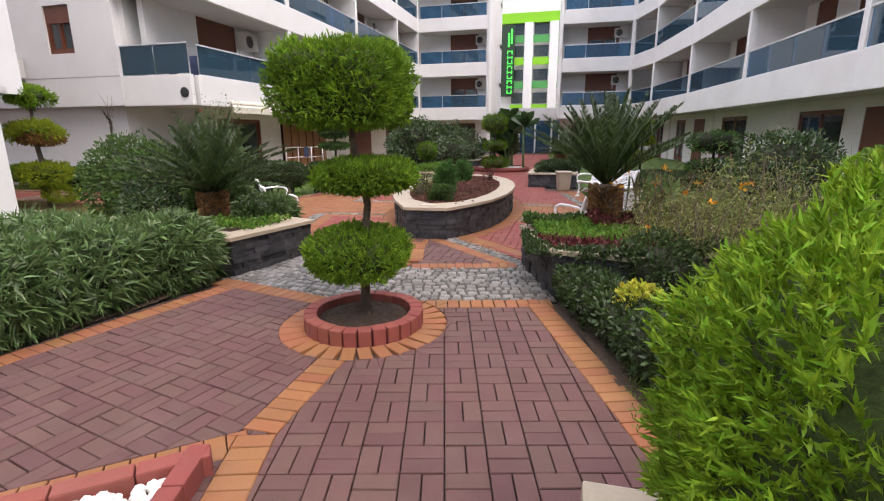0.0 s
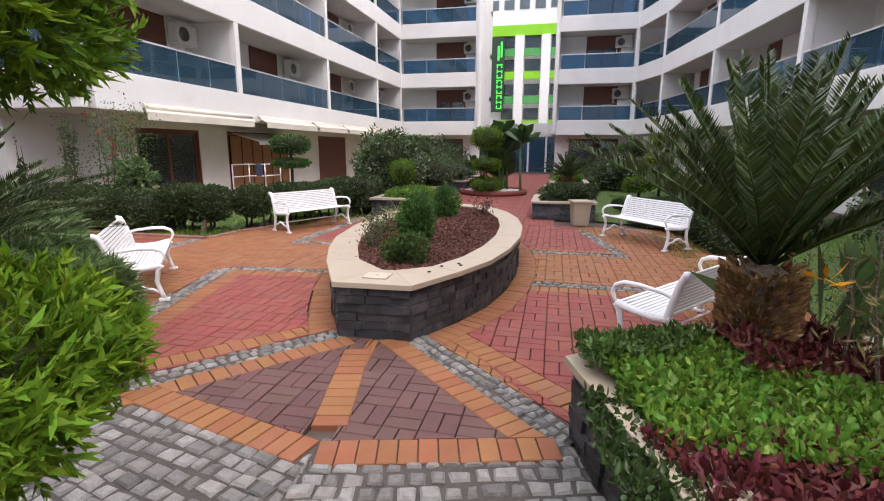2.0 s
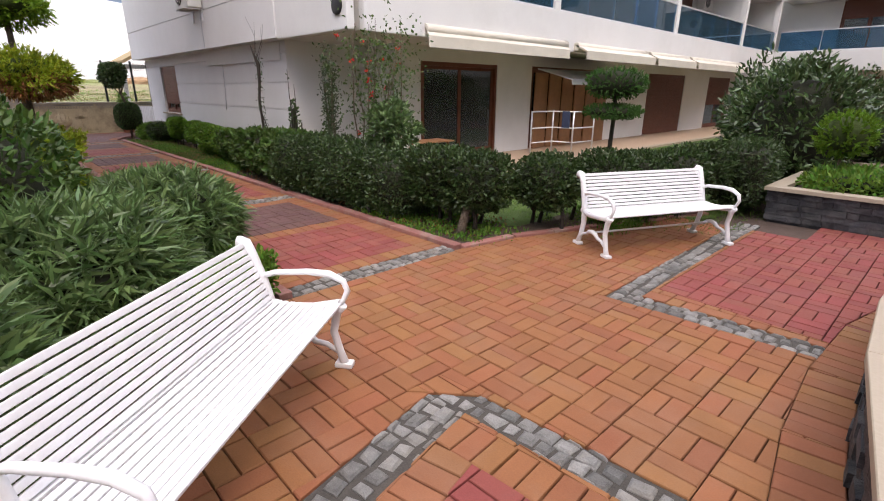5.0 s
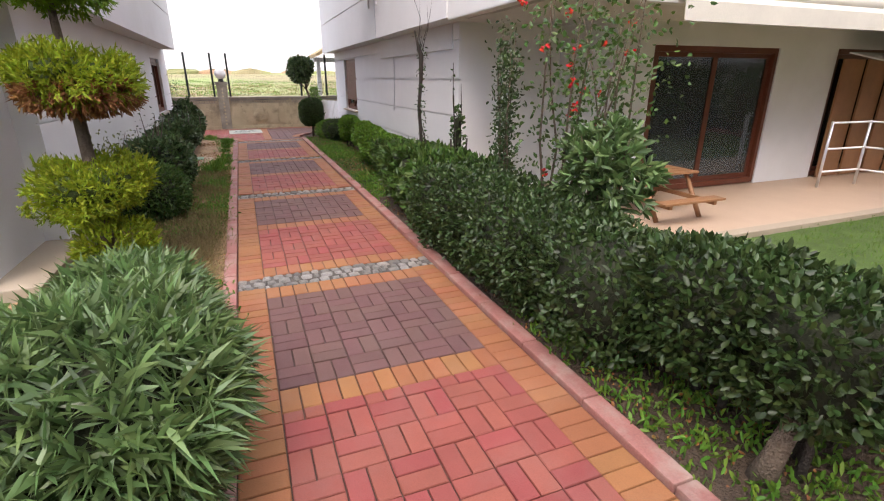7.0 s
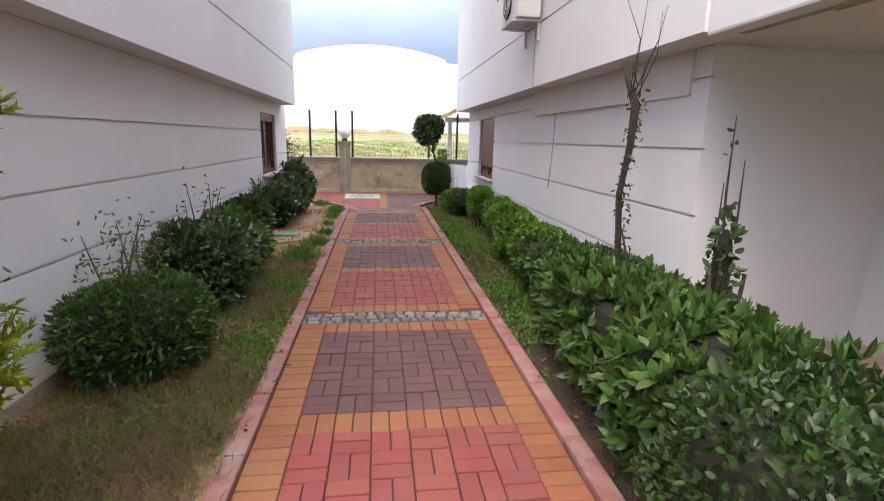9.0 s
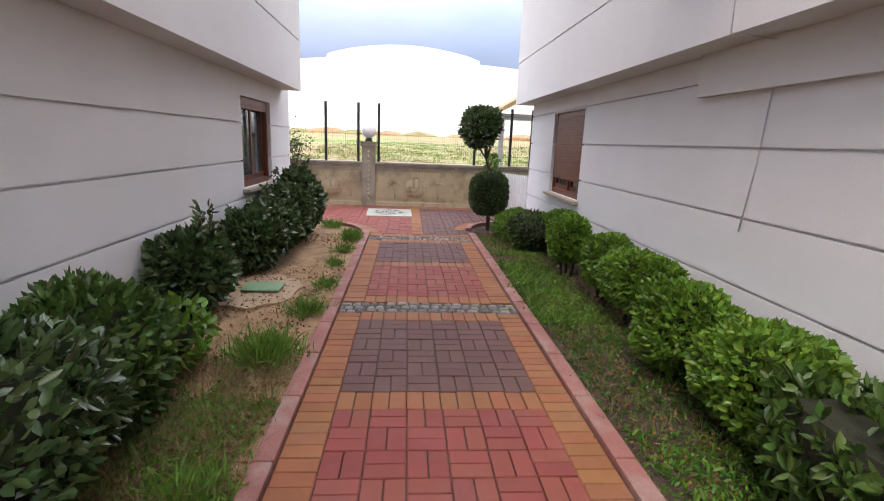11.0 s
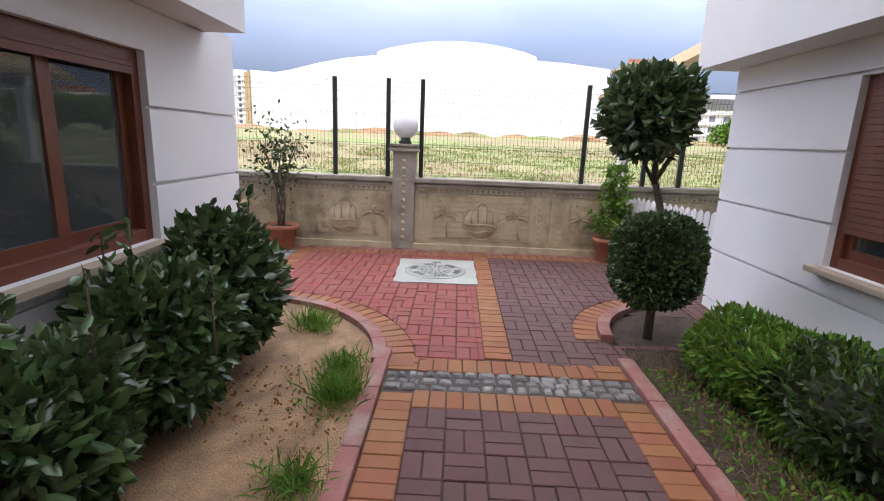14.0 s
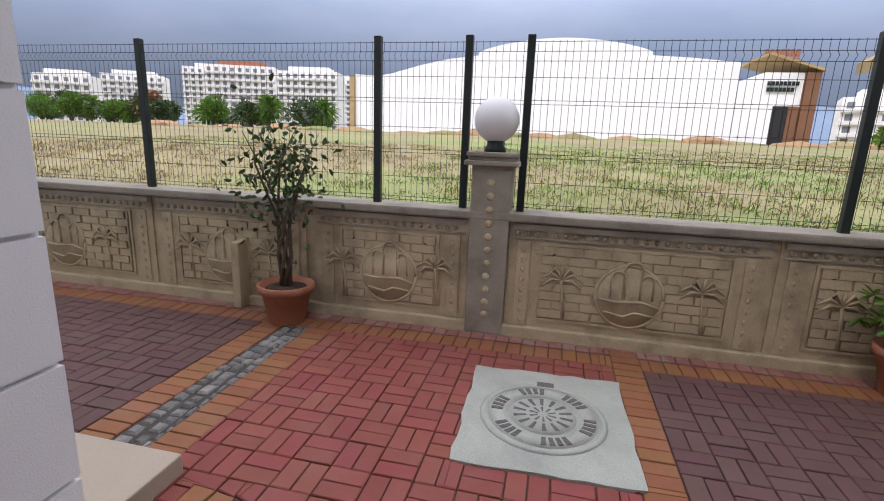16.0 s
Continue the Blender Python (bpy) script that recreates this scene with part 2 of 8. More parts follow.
M_BARK = mat("bark", (0.115, 0.085, 0.06), 0.95, 0.4, 18, 90, 1.0, bump_dist=0.02)
M_BARK_DARK = mat("dark_bark", (0.045, 0.035, 0.028), 0.95, 0.4, 18, 90, 1.0, bump_dist=0.02)
M_AC = mat("ac_white", (0.62, 0.61, 0.57), 0.5, 0.05, 4, 60, 0.05)
M_DARK = mat("dark_interior", (0.02, 0.02, 0.022), 0.6, 0.2, 3, 40, 0.0)
# room surfaces painted dark, so the dimness indoors is in the colour
M_ROOM = mat("room_shade", (0.12, 0.11, 0.10), 0.9, 0.1, 3, 40, 0.0)
M_TILE = mat("beige_patio_tile", (0.42, 0.30, 0.21), 0.5, 0.06, 3, 60, 0.1, island=0.05)
M_AWNING = mat("cream_canvas", (0.62, 0.57, 0.48), 0.85, 0.08, 3, 90, 0.2, stain=(0.5, 0.45, 0.38), stain_amt=0.4)
M_GREEN = mat("lime_paint", (0.20, 0.52, 0.02), 0.7, 0.05, 2, 60, 0.05)
M_GREEN2 = mat("mid_green_paint", (0.06, 0.30, 0.08), 0.7, 0.05, 2, 60, 0.05)
M_SIGNBLUE = mat("faded_blue_cloth", (0.05, 0.07, 0.13), 0.9, 0.2, 9, 90, 0.3)
M_SIGN = mat("dark_sign", (0.018, 0.040, 0.022), 0.5, 0.1, 2, 60, 0.0)
M_WAREHOUSE = mat("warehouse_white", (0.88, 0.88, 0.88), 0.6, 0.03, 0.2, 3, 0.05)
M_OCHRE = mat("ochre_wall", (0.40, 0.29, 0.15), 0.9, 0.15, 0.5, 8, 0.1)
M_RUSTWALL = mat("rust_brown_wall", (0.20, 0.10, 0.055), 0.9, 0.15, 0.5, 8, 0.1)
M_FARWIN = mat("far_window", (0.17, 0.18, 0.20), 0.4, 0.2, 0.5, 5, 0.0)
# the blue of distant haze is mixed into this base colour
M_HILL = mat("far_hill_haze", (0.16, 0.22, 0.30), 1.0, 0.1, 0.01, 0.1, 0.0)
M_BUILD = mat("far_apartment", (0.78, 0.76, 0.73), 0.9, 0.08, 0.3, 3, 0.0)
M_OLIVE = mat("green_stem", (0.10, 0.14, 0.05), 0.7, 0.2, 6, 60, 0.2)
M_PEBBLE = mat("white_pebble", (0.62, 0.60, 0.57), 0.7, 0.2, 20, 90, 0.3, island=0.2)
G_BLUE = glass_mat("blue_balcony_glass", (0.15, 0.37, 0.54), 0.02, 0.86)
G_GREY = glass_mat("window_glass", (0.45, 0.52, 0.53), 0.02, 0.9)
L_THUJA = leaf_mat("thuja_green", (0.118, 0.225, 0.018), 0.5, 0.02, 0.6, 0.35, 0.25)
L_THUJA2 = leaf_mat("thuja_lime", (0.17, 0.30, 0.02), 0.45, 0.02, 0.6, 0.35, 0.25)
L_THUJA3 = leaf_mat("thuja_gold", (0.23, 0.29, 0.02), 0.5, 0.03, 0.6, 0.35, 0.25)
L_RUST = leaf_mat("thuja_rust", (0.22, 0.10, 0.035), 0.4, 0.02, 0.7, 0.2, 0.2)
L_HEDGE = leaf_mat("hedge_dark_green", (0.034, 0.062, 0.016), 0.65, 0.025, 0.42, 0.25, 0.42)
L_PITTO = leaf_mat("pittosporum_green", (0.056, 0.108, 0.022), 0.6, 0.025, 0.4, 0.3, 0.35)
L_BRIGHT = leaf_mat("bright_hedge_green", (0.10, 0.20, 0.022), 0.55, 0.02, 0.4, 0.3, 0.4)
L_OLEA = leaf_mat("strap_leaf_green", (0.102, 0.168, 0.056), 0.6, 0.02, 0.36, 0.3, 0.5)
L_CYCAD = leaf_mat("cycad_green", (0.036, 0.062, 0.016), 0.5, 0.02, 0.4, 0.15, 0.35)
L_DRY = leaf_mat("dry_straw", (0.20, 0.155, 0.07), 0.45, 0.03, 0.7, 0.3, 0.2)
L_GRASS = leaf_mat("grass_green", (0.10, 0.19, 0.025), 0.5, 0.03, 0.6, 0.3, 0.2)
L_WEED = leaf_mat("weed_green", (0.10, 0.20, 0.025), 0.45, 0.03, 0.5, 0.3, 0.3)
L_LIME = leaf_mat("yellow_variegated", (0.38, 0.38, 0.04), 0.4, 0.03, 0.5, 0.3, 0.3)
L_WINE = leaf_mat("wine_red_leaf", (0.10, 0.018, 0.018), 0.5, 0.02, 0.5, 0.2, 0.3)
L_SAGE = leaf_mat("grey_green_leaf", (0.170, 0.185, 0.055), 0.5, 0.03, 0.6, 0.3, 0.2)
L_RED = leaf_mat("red_flower", (0.55, 0.02, 0.015), 0.3, 0.01, 0.5, 0.2, 0.2)
L_ORANGE = leaf_mat("orange_flower", (0.62, 0.25, 0.015), 0.3, 0.02, 0.5, 0.2, 0.2)
L_BUSH = leaf_mat("camellia_green", (0.056, 0.096, 0.032), 0.65, 0.025, 0.26, 0.2, 0.65)
L_CYPRESS = leaf_mat("cypress_green", (0.062, 0.15, 0.034), 0.5, 0.02, 0.6, 0.2, 0.2)

L_BANANA = leaf_mat("banana_green", (0.035, 0.075, 0.022), 0.5, 0.02, 0.35, 0.25, 0.5)
L_STRIPE = leaf_mat("pale_striped_leaf", (0.36, 0.37, 0.16), 0.4, 0.03, 0.5, 0.3, 0.3)
M_PLATE = mat("cream_plastic", (0.43, 0.37, 0.28), 0.4, 0.04, 4, 60, 0.05)
L_CLOVER = leaf_mat("clover_green", (0.048, 0.125, 0.016), 0.55, 0.03, 0.5, 0.25, 0.25)
M_MULCH = mat("mulch_bed", (0.085, 0.038, 0.027), 0.95, 0.5, 22, 90, 1.0, bump_dist=0.04)
L_STUB = leaf_mat("cycad_stub", (0.30, 0.165, 0.075), 0.5, 0.02, 0.8, 0.1, 0.2)
M_MORTAR = mat("cobble_mortar", (0.060, 0.052, 0.044), 0.95, 0.3, 12, 120, 0.6)

# ---- builders ----
def thing(name, at, label, category, group="", kind=""):
    ob = new(name)
    ob.empty_display_size = 0.1
    ob.matrix_basis = pose(*at)
    return tagged(ob, label, category, group, kind)


def own(ob, parent, label=""):
    if parent is not None:
        ob.parent = parent
        ob.matrix_parent_inverse = parent.matrix_basis.inverted() if parent.parent is None else Matrix()
    return tagged(ob, label)


def part(name, bm, material, parent, label=""):
    me = bpy.data.meshes.new(name)
    bm.to_mesh(me)
    bm.free()
    me.materials.append(material)
    return own(new(name, me), parent, label)


def raw(name, verts, faces, material, parent=None, label="", smooth=False):
    me = bpy.data.meshes.new(name)
    me.from_pydata([tuple(v) for v in verts] if not isinstance(verts, np.ndarray) else verts.tolist(), [], faces if not isinstance(faces, np.ndarray) else faces.tolist())
    me.materials.append(material)
    if smooth:
        me.shade_smooth()
    return own(new(name, me), parent, label)


def box(bm, x0, x1, y0, y1, z0, z1, bevel=0.0, m=None):
    r = bmesh.ops.create_cube(bm, size=1.0)
    mm = Matrix.Translation(((x0 + x1) / 2, (y0 + y1) / 2, (z0 + z1) / 2)) @ Matrix.Diagonal((abs(x1 - x0), abs(y1 - y0), abs(z1 - z0), 1))
    bmesh.ops.transform(bm, matrix=(m @ mm) if m else mm, verts=r["verts"])
    if bevel:
        edges = {e for v in r["verts"] for e in v.link_edges}
        bmesh.ops.bevel(bm, geom=list(edges), offset=bevel, segments=2, affect="EDGES", profile=0.6)
    return bm


def boxes(*specs, bevel=0.0, m=None):
    bm = bmesh.new()
    for s in specs:
        box(bm, *s, bevel=bevel, m=m)
    return bm


def prism(bm, pts, z0, z1, m=None):
    """A straight prism over a plan outline."""
    lo = [bm.verts.new((m @ Vector((x, y, z0))) if m else (x, y, z0)) for x, y in pts]
    hi = [bm.verts.new((m @ Vector((x, y, z1))) if m else (x, y, z1)) for x, y in pts]
    k = len(pts)
    bm.faces.new(hi)
    bm.faces.new(lo[::-1])
    for i in range(k):
        bm.faces.new((lo[i], lo[(i + 1) % k], hi[(i + 1) % k], hi[i]))
    bmesh.ops.recalc_face_normals(bm, faces=bm.faces[:])
    return bm


def tube(bm, pts, radii, sides=8, m=None):
    """A round bar along points, closed at both ends."""
    rings = []
    pts = [Vector(p) for p in pts]
    if not isinstance(radii, (list, tuple)):
        radii = [radii] * len(pts)
    for i, p in enumerate(pts):
        d = (pts[min(i + 1, len(pts) - 1)] - pts[max(i - 1, 0)]).normalized()
        a = d.orthogonal().normalized() if i == 0 else (a - d * a.dot(d)).normalized()
        b = d.cross(a)
        ring = []
        for k in range(sides):
            w = 2 * math.pi * k / sides
            q = p + (a * math.cos(w) + b * math.sin(w)) * radii[i]
            ring.append(bm.verts.new((m @ q) if m else q))
        rings.append(ring)
    for r0, r1 in zip(rings, rings[1:]):
        for k in range(sides):
            f = bm.faces.new((r0[k], r0[(k + 1) % sides], r1[(k + 1) % sides], r1[k]))
            f.smooth = True
    bm.faces.new(rings[0][::-1])
    bm.faces.new(rings[-1])
    return bm


def lathe(bm, profile, at=(0, 0, 0), sides=24):
    """A turned body from (radius, height) pairs."""
    rings = [[bm.verts.new((at[0] + r * math.cos(2 * math.pi * k / sides), at[1] + r * math.sin(2 * math.pi * k / sides), at[2] + z)) for k in range(sides)] for r, z in profile]
    for r0, r1 in zip(rings, rings[1:]):
        for k in range(sides):
            f = bm.faces.new((r0[k], r0[(k + 1) % sides], r1[(k + 1) % sides], r1[k]))
            f.smooth = True
    bm.faces.new(rings[0][::-1])
    bm.faces.new(rings[-1])
    return bm


def seg(a, b):
    """The frame of a stretch of facade: u along it from a to b, v to its back, z up."""
    a, b = Vector((*a, 0)), Vector((*b, 0))
    u = (b - a).normalized()
    v = Vector((-u.y, u.x, 0))
    return Matrix(((u.x, v.x, 0, a.x), (u.y, v.y, 0, a.y), (0, 0, 1, 0), (0, 0, 0, 1))), (b - a).length


def clip(poly, fence):
    """The part of a polygon inside a convex fence (both counter-clockwise)."""
    out = list(poly)
    for i in range(len(fence)):
        a, b = fence[i], fence[(i + 1) % len(fence)]
        src, out = out, []
        if not src:
            return []
        side = [(b[0] - a[0]) * (p[1] - a[1]) - (b[1] - a[1]) * (p[0] - a[0]) for p in src]
        for j, p in enumerate(src):
            q, s, t = src[j - 1], side[j - 1], side[j]
            if (s >= 0) != (t >= 0):
                w = s / (s - t)
                out.append((q[0] + (p[0] - q[0]) * w, q[1] + (p[1] - q[1]) * w))
            if t >= 0:
                out.append(p)
    return out


def area(poly):
    return 0.5 * sum(poly[i - 1][0] * poly[i][1] - poly[i][0] * poly[i - 1][1] for i in range(len(poly)))


def ccw(poly):
    return list(poly) if area(poly) > 0 else list(poly)[::-1]

# ---- ground ----
# one sheet to the horizon, with a slight roll far out
def ground_sheet():
    xs = sorted({*range(-40, 41, 4), *range(-200, 201, 20), -3000, -1500, -700, -400, 400, 700, 1500, 3000})
    ys = xs
    verts = [(x, y, -0.09 + 2.8 * min(1.0, max(0.0, (-x - 30) / 85)) + (0.2 * noise.noise((x * 0.02, y * 0.02, 0)) if x < -30 or abs(y) > 80 else 0)) for y in ys for x in xs]
    k = len(xs)
    faces = [(j * k + i, j * k + i + 1, j * k + k + i + 1, j * k + k + i) for j in range(k - 1) for i in range(k - 1)]
    return tagged(raw("ground", verts, faces, M_FIELD), "dry grassy open ground with green patches", "ground", kind="structure")


ground_sheet()


def patch(name, outline, z, material, label, rough=0.02, step=0.25, kind="structure", category="ground"):
    """A bed of soil or lawn with an uneven top; the outline is convex."""
    outline = ccw(outline)
    xs = [p[0] for p in outline]
    ys = [p[1] for p in outline]
    bm = bmesh.new()
    nx, ny = max(2, int((max(xs) - min(xs)) / step)), max(2, int((max(ys) - min(ys)) / step))
    grid = {}
    for j in range(ny):
        for i in range(nx):
            cell = [(min(xs) + (max(xs) - min(xs)) * (i + a) / nx, min(ys) + (max(ys) - min(ys)) * (j + b) / ny) for a, b in ((0, 0), (1, 0), (1, 1), (0, 1))]
            c = clip(cell, outline)
            if len(c) > 2 and abs(area(c)) > 1e-4:
                vs = []
                for x, y in c:
                    key = (round(x, 3), round(y, 3))
                    if key not in grid:
                        grid[key] = bm.verts.new((x, y, z + rough * noise.noise((x * 2.3, y * 2.3, 3.0)) + rough * 0.5 * noise.noise((x * 7, y * 7, 1.0))))
                    if grid[key] not in vs:
                        vs.append(grid[key])
                if len(vs) > 2:
                    try:
                        bm.faces.new(vs).smooth = True
                    except ValueError:
                        pass
    ob = part(name, bm, material, None)
    return tagged(ob, label, category, kind=kind)


# ---- paving ----
BW = 0.106                                   # a paver's width; its length is twice that
TAKEN = []


def cut_out(poly, fence):
    """What is left of a polygon outside a convex fence, in convex pieces."""
    left, rem = [], list(poly)
    for i in range(len(fence)):
        a, b = fence[i], fence[(i + 1) % len(fence)]
        if len(rem) < 3:
            break
        inn, out = [], []
        side = [(b[0] - a[0]) * (p[1] - a[1]) - (b[1] - a[1]) * (p[0] - a[0]) for p in rem]
        for j, p in enumerate(rem):
            q, s, t = rem[j - 1], side[j - 1], side[j]
            if (s >= 0) != (t >= 0):
                w = s / (s - t)
                c = (q[0] + (p[0] - q[0]) * w, q[1] + (p[1] - q[1]) * w)
                inn.append(c)
                out.append(c)
            (inn if t >= 0 else out).append(p)
        if len(out) > 2 and abs(area(out)) > 4e-4:
            left.append(out)
        rem = inn
    return left


def piece_mesh(poly, top, rim=0.005, low=-0.05):
    cx, cy = sum(p[0] for p in poly) / len(poly), sum(p[1] for p in poly) / len(poly)
    k = len(poly)
    inset = []
    for x, y in poly:
        d = math.hypot(x - cx, y - cy) + 1e-6
        f = max(0.3, 1 - 1.4 * rim / d)
        inset.append((cx + (x - cx) * f, cy + (y - cy) * f))
    v = [(x, y, low) for x, y in poly] + [(x, y, top - rim) for x, y in poly] + [(x, y, top) for x, y in inset]
    f = []
    for i in range(k):
        j = (i + 1) % k
        f += [(i, j, k + j, k + i), (k + i, k + j, 2 * k + j, 2 * k + i)]
    f.append(tuple(range(2 * k, 3 * k)))
    return v, f


class Paving:
    def __init__(self, name, label, near):
        self.beds = 0
        self.ob = thing(name, (near[0][0], near[0][1], 0), label, "pavement", kind="structure")
        self.near, self.whole, self.rest = near, [], {}

    def lay(self, poly, material, fence=None, kind="brick", free=True):
        full = abs(area(poly))
        todo = [ccw(clip(ccw(poly), fence))] if fence else [ccw(poly)]
        if free:
            for f in TAKEN:
                nxt = []
                for p in todo:
                    if len(p) < 3:
                        continue
                    if max(q[0] for q in p) < f[1] or min(q[0] for q in p) > f[2] or max(q[1] for q in p) < f[3] or min(q[1] for q in p) > f[4]:
                        nxt.append(p)
                    else:
                        nxt += cut_out(p, f[0])
                todo = nxt
        for p in todo:
            if len(p) < 3:
                continue
            a = abs(area(p))
            if a < 6e-4:
                continue
            if a > 0.985 * full and kind == "brick" and len(poly) == 4:
                self.whole.append((poly, material))
            else:
                self.rest.setdefault(material.name, (material, []))[1].append((ccw(p), kind))

    def row(self, a, b, width, material, fence=None):
        """A row of pavers side by side from a to b, on its left hand."""
        m, length = seg(a, b)
        n = max(1, round(length / BW))
        s, g = length / n, 0.0032
        for i in range(n):
            c = [m @ Vector((u, v, 0)) for u, v in ((i * s + g, g), ((i + 1) * s - g, g), ((i + 1) * s - g, width - g), (i * s + g, width - g))]
            self.lay([(p.x, p.y) for p in c], material, fence)
        q = [m @ Vector((u, v, 0)) for u, v in ((0, 0), (length, 0), (length, width), (0, width))]
        take([(p.x, p.y) for p in q])

    def weave(self, fence, angle, material, origin=None, claim=True):
        """Basket weave: squares of two pavers, turned in turn."""
        fence = ccw(fence)
        ox, oy = origin or fence[0]
        ca, sa = math.cos(radians(angle)), math.sin(radians(angle))
        loc = [((x - ox) * ca + (y - oy) * sa, -(x - ox) * sa + (y - oy) * ca) for x, y in fence]
        i0, i1 = math.floor(min(p[0] for p in loc) / (2 * BW)) - 1, math.ceil(max(p[0] for p in loc) / (2 * BW)) + 1
        j0, j1 = math.floor(min(p[1] for p in loc) / (2 * BW)) - 1, math.ceil(max(p[1] for p in loc) / (2 * BW)) + 1
        g = 0.0032
        for i in range(i0, i1):
            for j in range(j0, j1):
                x, y = i * 2 * BW, j * 2 * BW
                for k in (0, 1):
                    r = (x + k * BW + g, y + g, x + (k + 1) * BW - g, y + 2 * BW - g) if (i + j) % 2 else (x + g, y + k * BW + g, x + 2 * BW - g, y + (k + 1) * BW - g)
                    q = [(ox + u * ca - v * sa, oy + u * sa + v * ca) for u, v in ((r[0], r[1]), (r[2], r[1]), (r[2], r[3]), (r[0], r[3]))]
                    self.lay(q, material, fence)
        if claim:
            take(fence)

    def cobbles(self, fence, angle, material, size=0.095, claim=True):
        fence = ccw(fence)
        self.beds = self.beds + 1
        bed = bmesh.new()
        prism(bed, fence, -0.05, -0.012 - 0.0003 * self.beds)
        part("mortar", bed, M_MORTAR, self.ob)
        ox, oy = fence[0]
        ca, sa = math.cos(radians(angle)), math.sin(radians(angle))
        loc = [((x - ox) * ca + (y - oy) * sa, -(x - ox) * sa + (y - oy) * ca) for x, y in fence]
        rnd = random.Random(int(ox * 1000) + int(oy * 77))
        for j in range(math.floor(min(p[1] for p in loc) / size) - 1, math.ceil(max(p[1] for p in loc) / size) + 1):
            u = min(p[0] for p in loc) - rnd.random() * size
            while u < max(p[0] for p in loc):
                w = size * rnd.uniform(0.75, 1.35)
                e = [rnd.uniform(0.001, 0.019) for _ in range(8)]
                v = j * size + 0.018 * math.sin(u * 4.1 + j * 0.9)
                r = [(u + e[0], v + e[1]), (u + w - e[2], v + e[3]), (u + w - e[4], v + size - e[5]), (u + e[6], v + size - e[7])]
                self.lay([(ox + a * ca - b * sa, oy + a * sa + b * ca) for a, b in r], material, fence, "cobble")
                u += w
        if claim:
            take(fence)

    def arc(self, c, r, a0, a1, width, material, n=None):
        n = n or max(3, round(abs(radians(a1 - a0)) * r / BW))
        g = 0.0035
        for i in range(n):
            w0, w1 = radians(a0 + (a1 - a0) * i / n), radians(a0 + (a1 - a0) * (i + 1) / n)
            d0, d1 = g / r, g / (r + width)
            q = [(c[0] + r * math.cos(w0 + d0), c[1] + r * math.sin(w0 + d0)), (c[0] + r * math.cos(w1 - d0), c[1] + r * math.sin(w1 - d0)),
                 (c[0] + (r + width) * math.cos(w1 - d1), c[1] + (r + width) * math.sin(w1 - d1)), (c[0] + (r + width) * math.cos(w0 + d1), c[1] + (r + width) * math.sin(w0 + d1))]
            self.lay(ccw(q), material)
            take(ccw([(c[0] + rr * math.cos(w), c[1] + rr * math.sin(w)) for rr, w in ((r, w0), (r + width, w0), (r + width, w1), (r, w1))]))

    def finish(self, most=290):
        rnd = random.Random(5)

        def far(item):
            p = item[0]
            x, y = (p[0][0] + p[2][0]) / 2, (p[0][1] + p[2][1]) / 2
            return min((x - a) ** 2 + (y - b) ** 2 for a, b in self.near)
        self.whole.sort(key=far)
        shared = {}
        for poly, material in self.whole[:most]:
            key = material.name
            if key not in shared:
                w, h = BW - 0.0064, 2 * BW - 0.0064
                v, f = piece_mesh([(-w / 2, -h / 2), (w / 2, -h / 2), (w / 2, h / 2), (-w / 2, h / 2)], 0.0)
                me = bpy.data.meshes.new("brick")
                me.from_pydata(v, [], f)
                me.materials.append(material)
                shared[key] = me
            p = [Vector((*q, 0)) for q in poly]
            e0, e1 = p[1] - p[0], p[2] - p[1]
            long = e0 if e0.length > e1.length else e1
            ob = own(new("brick", shared[key]), self.ob)
            c = (p[0] + p[2]) / 2
            ob.matrix_basis = pose(c.x, c.y, rnd.uniform(-0.002, 0.0025), rnd.uniform(-0.5, 0.5), rnd.uniform(-0.5, 0.5), math.degrees(math.atan2(long.y, long.x)) - 90)
        for poly, material in self.whole[most:]:
            self.rest.setdefault(material.name, (material, []))[1].append((ccw(poly), "brick"))
        for material, polys in self.rest.values():
            verts, faces = [], []
            for poly, kind in polys:
                top = rnd.uniform(-0.0025, 0.0025) if kind == "brick" else rnd.uniform(-0.004, 0.007)
                v, f = piece_mesh(poly, top, 0.005 if kind == "brick" else 0.012)
                if kind == "cobble":
                    v = [(x, y, z + (rnd.uniform(-0.003, 0.003) if i >= 2 * len(poly) else 0)) for i, (x, y, z) in enumerate(v)]
                o = len(verts)
                verts += v
                faces += [tuple(o + i for i in q) for q in f]
            tagged(raw("cobbles" if material is M_COBBLE else "bricks", verts, faces, material, self.ob), kind="stuff")


def take(fence):
    f = ccw(fence)
    TAKEN.append((f, min(p[0] for p in f), max(p[0] for p in f), min(p[1] for p in f), max(p[1] for p in f)))

# ---- plan ----
# foot of the long planter, and the cobble bands across the path
RING0 = (0.28, 5.08)
PLANTER = [(-0.43, 8.38), (0.18, 8.41), (0.45, 8.92), (0.66, 9.42), (0.79, 10.05), (0.85, 10.8), (0.82, 11.6), (0.70, 12.4), (0.46, 13.15), (0.10, 13.8),
           (-0.40, 14.12), (-0.85, 13.95), (-1.22, 13.45), (-1.40, 12.7), (-1.44, 11.9), (-1.40, 11.2), (-1.26, 10.25), (-1.06, 9.65), (-0.80, 9.05)]
# corner rounds of the terrace: centre, and the kerb's inner radius
ROUND_S, ROUND_N = ((-18.35, 8.87), 1.26), ((-19.0, 13.02), 0.97)
COBBLE_X = [(-4.74, -4.49), (-8.05, -7.78), (-11.47, -11.20), (-14.89, -14.62), (-18.31, -18.04)]

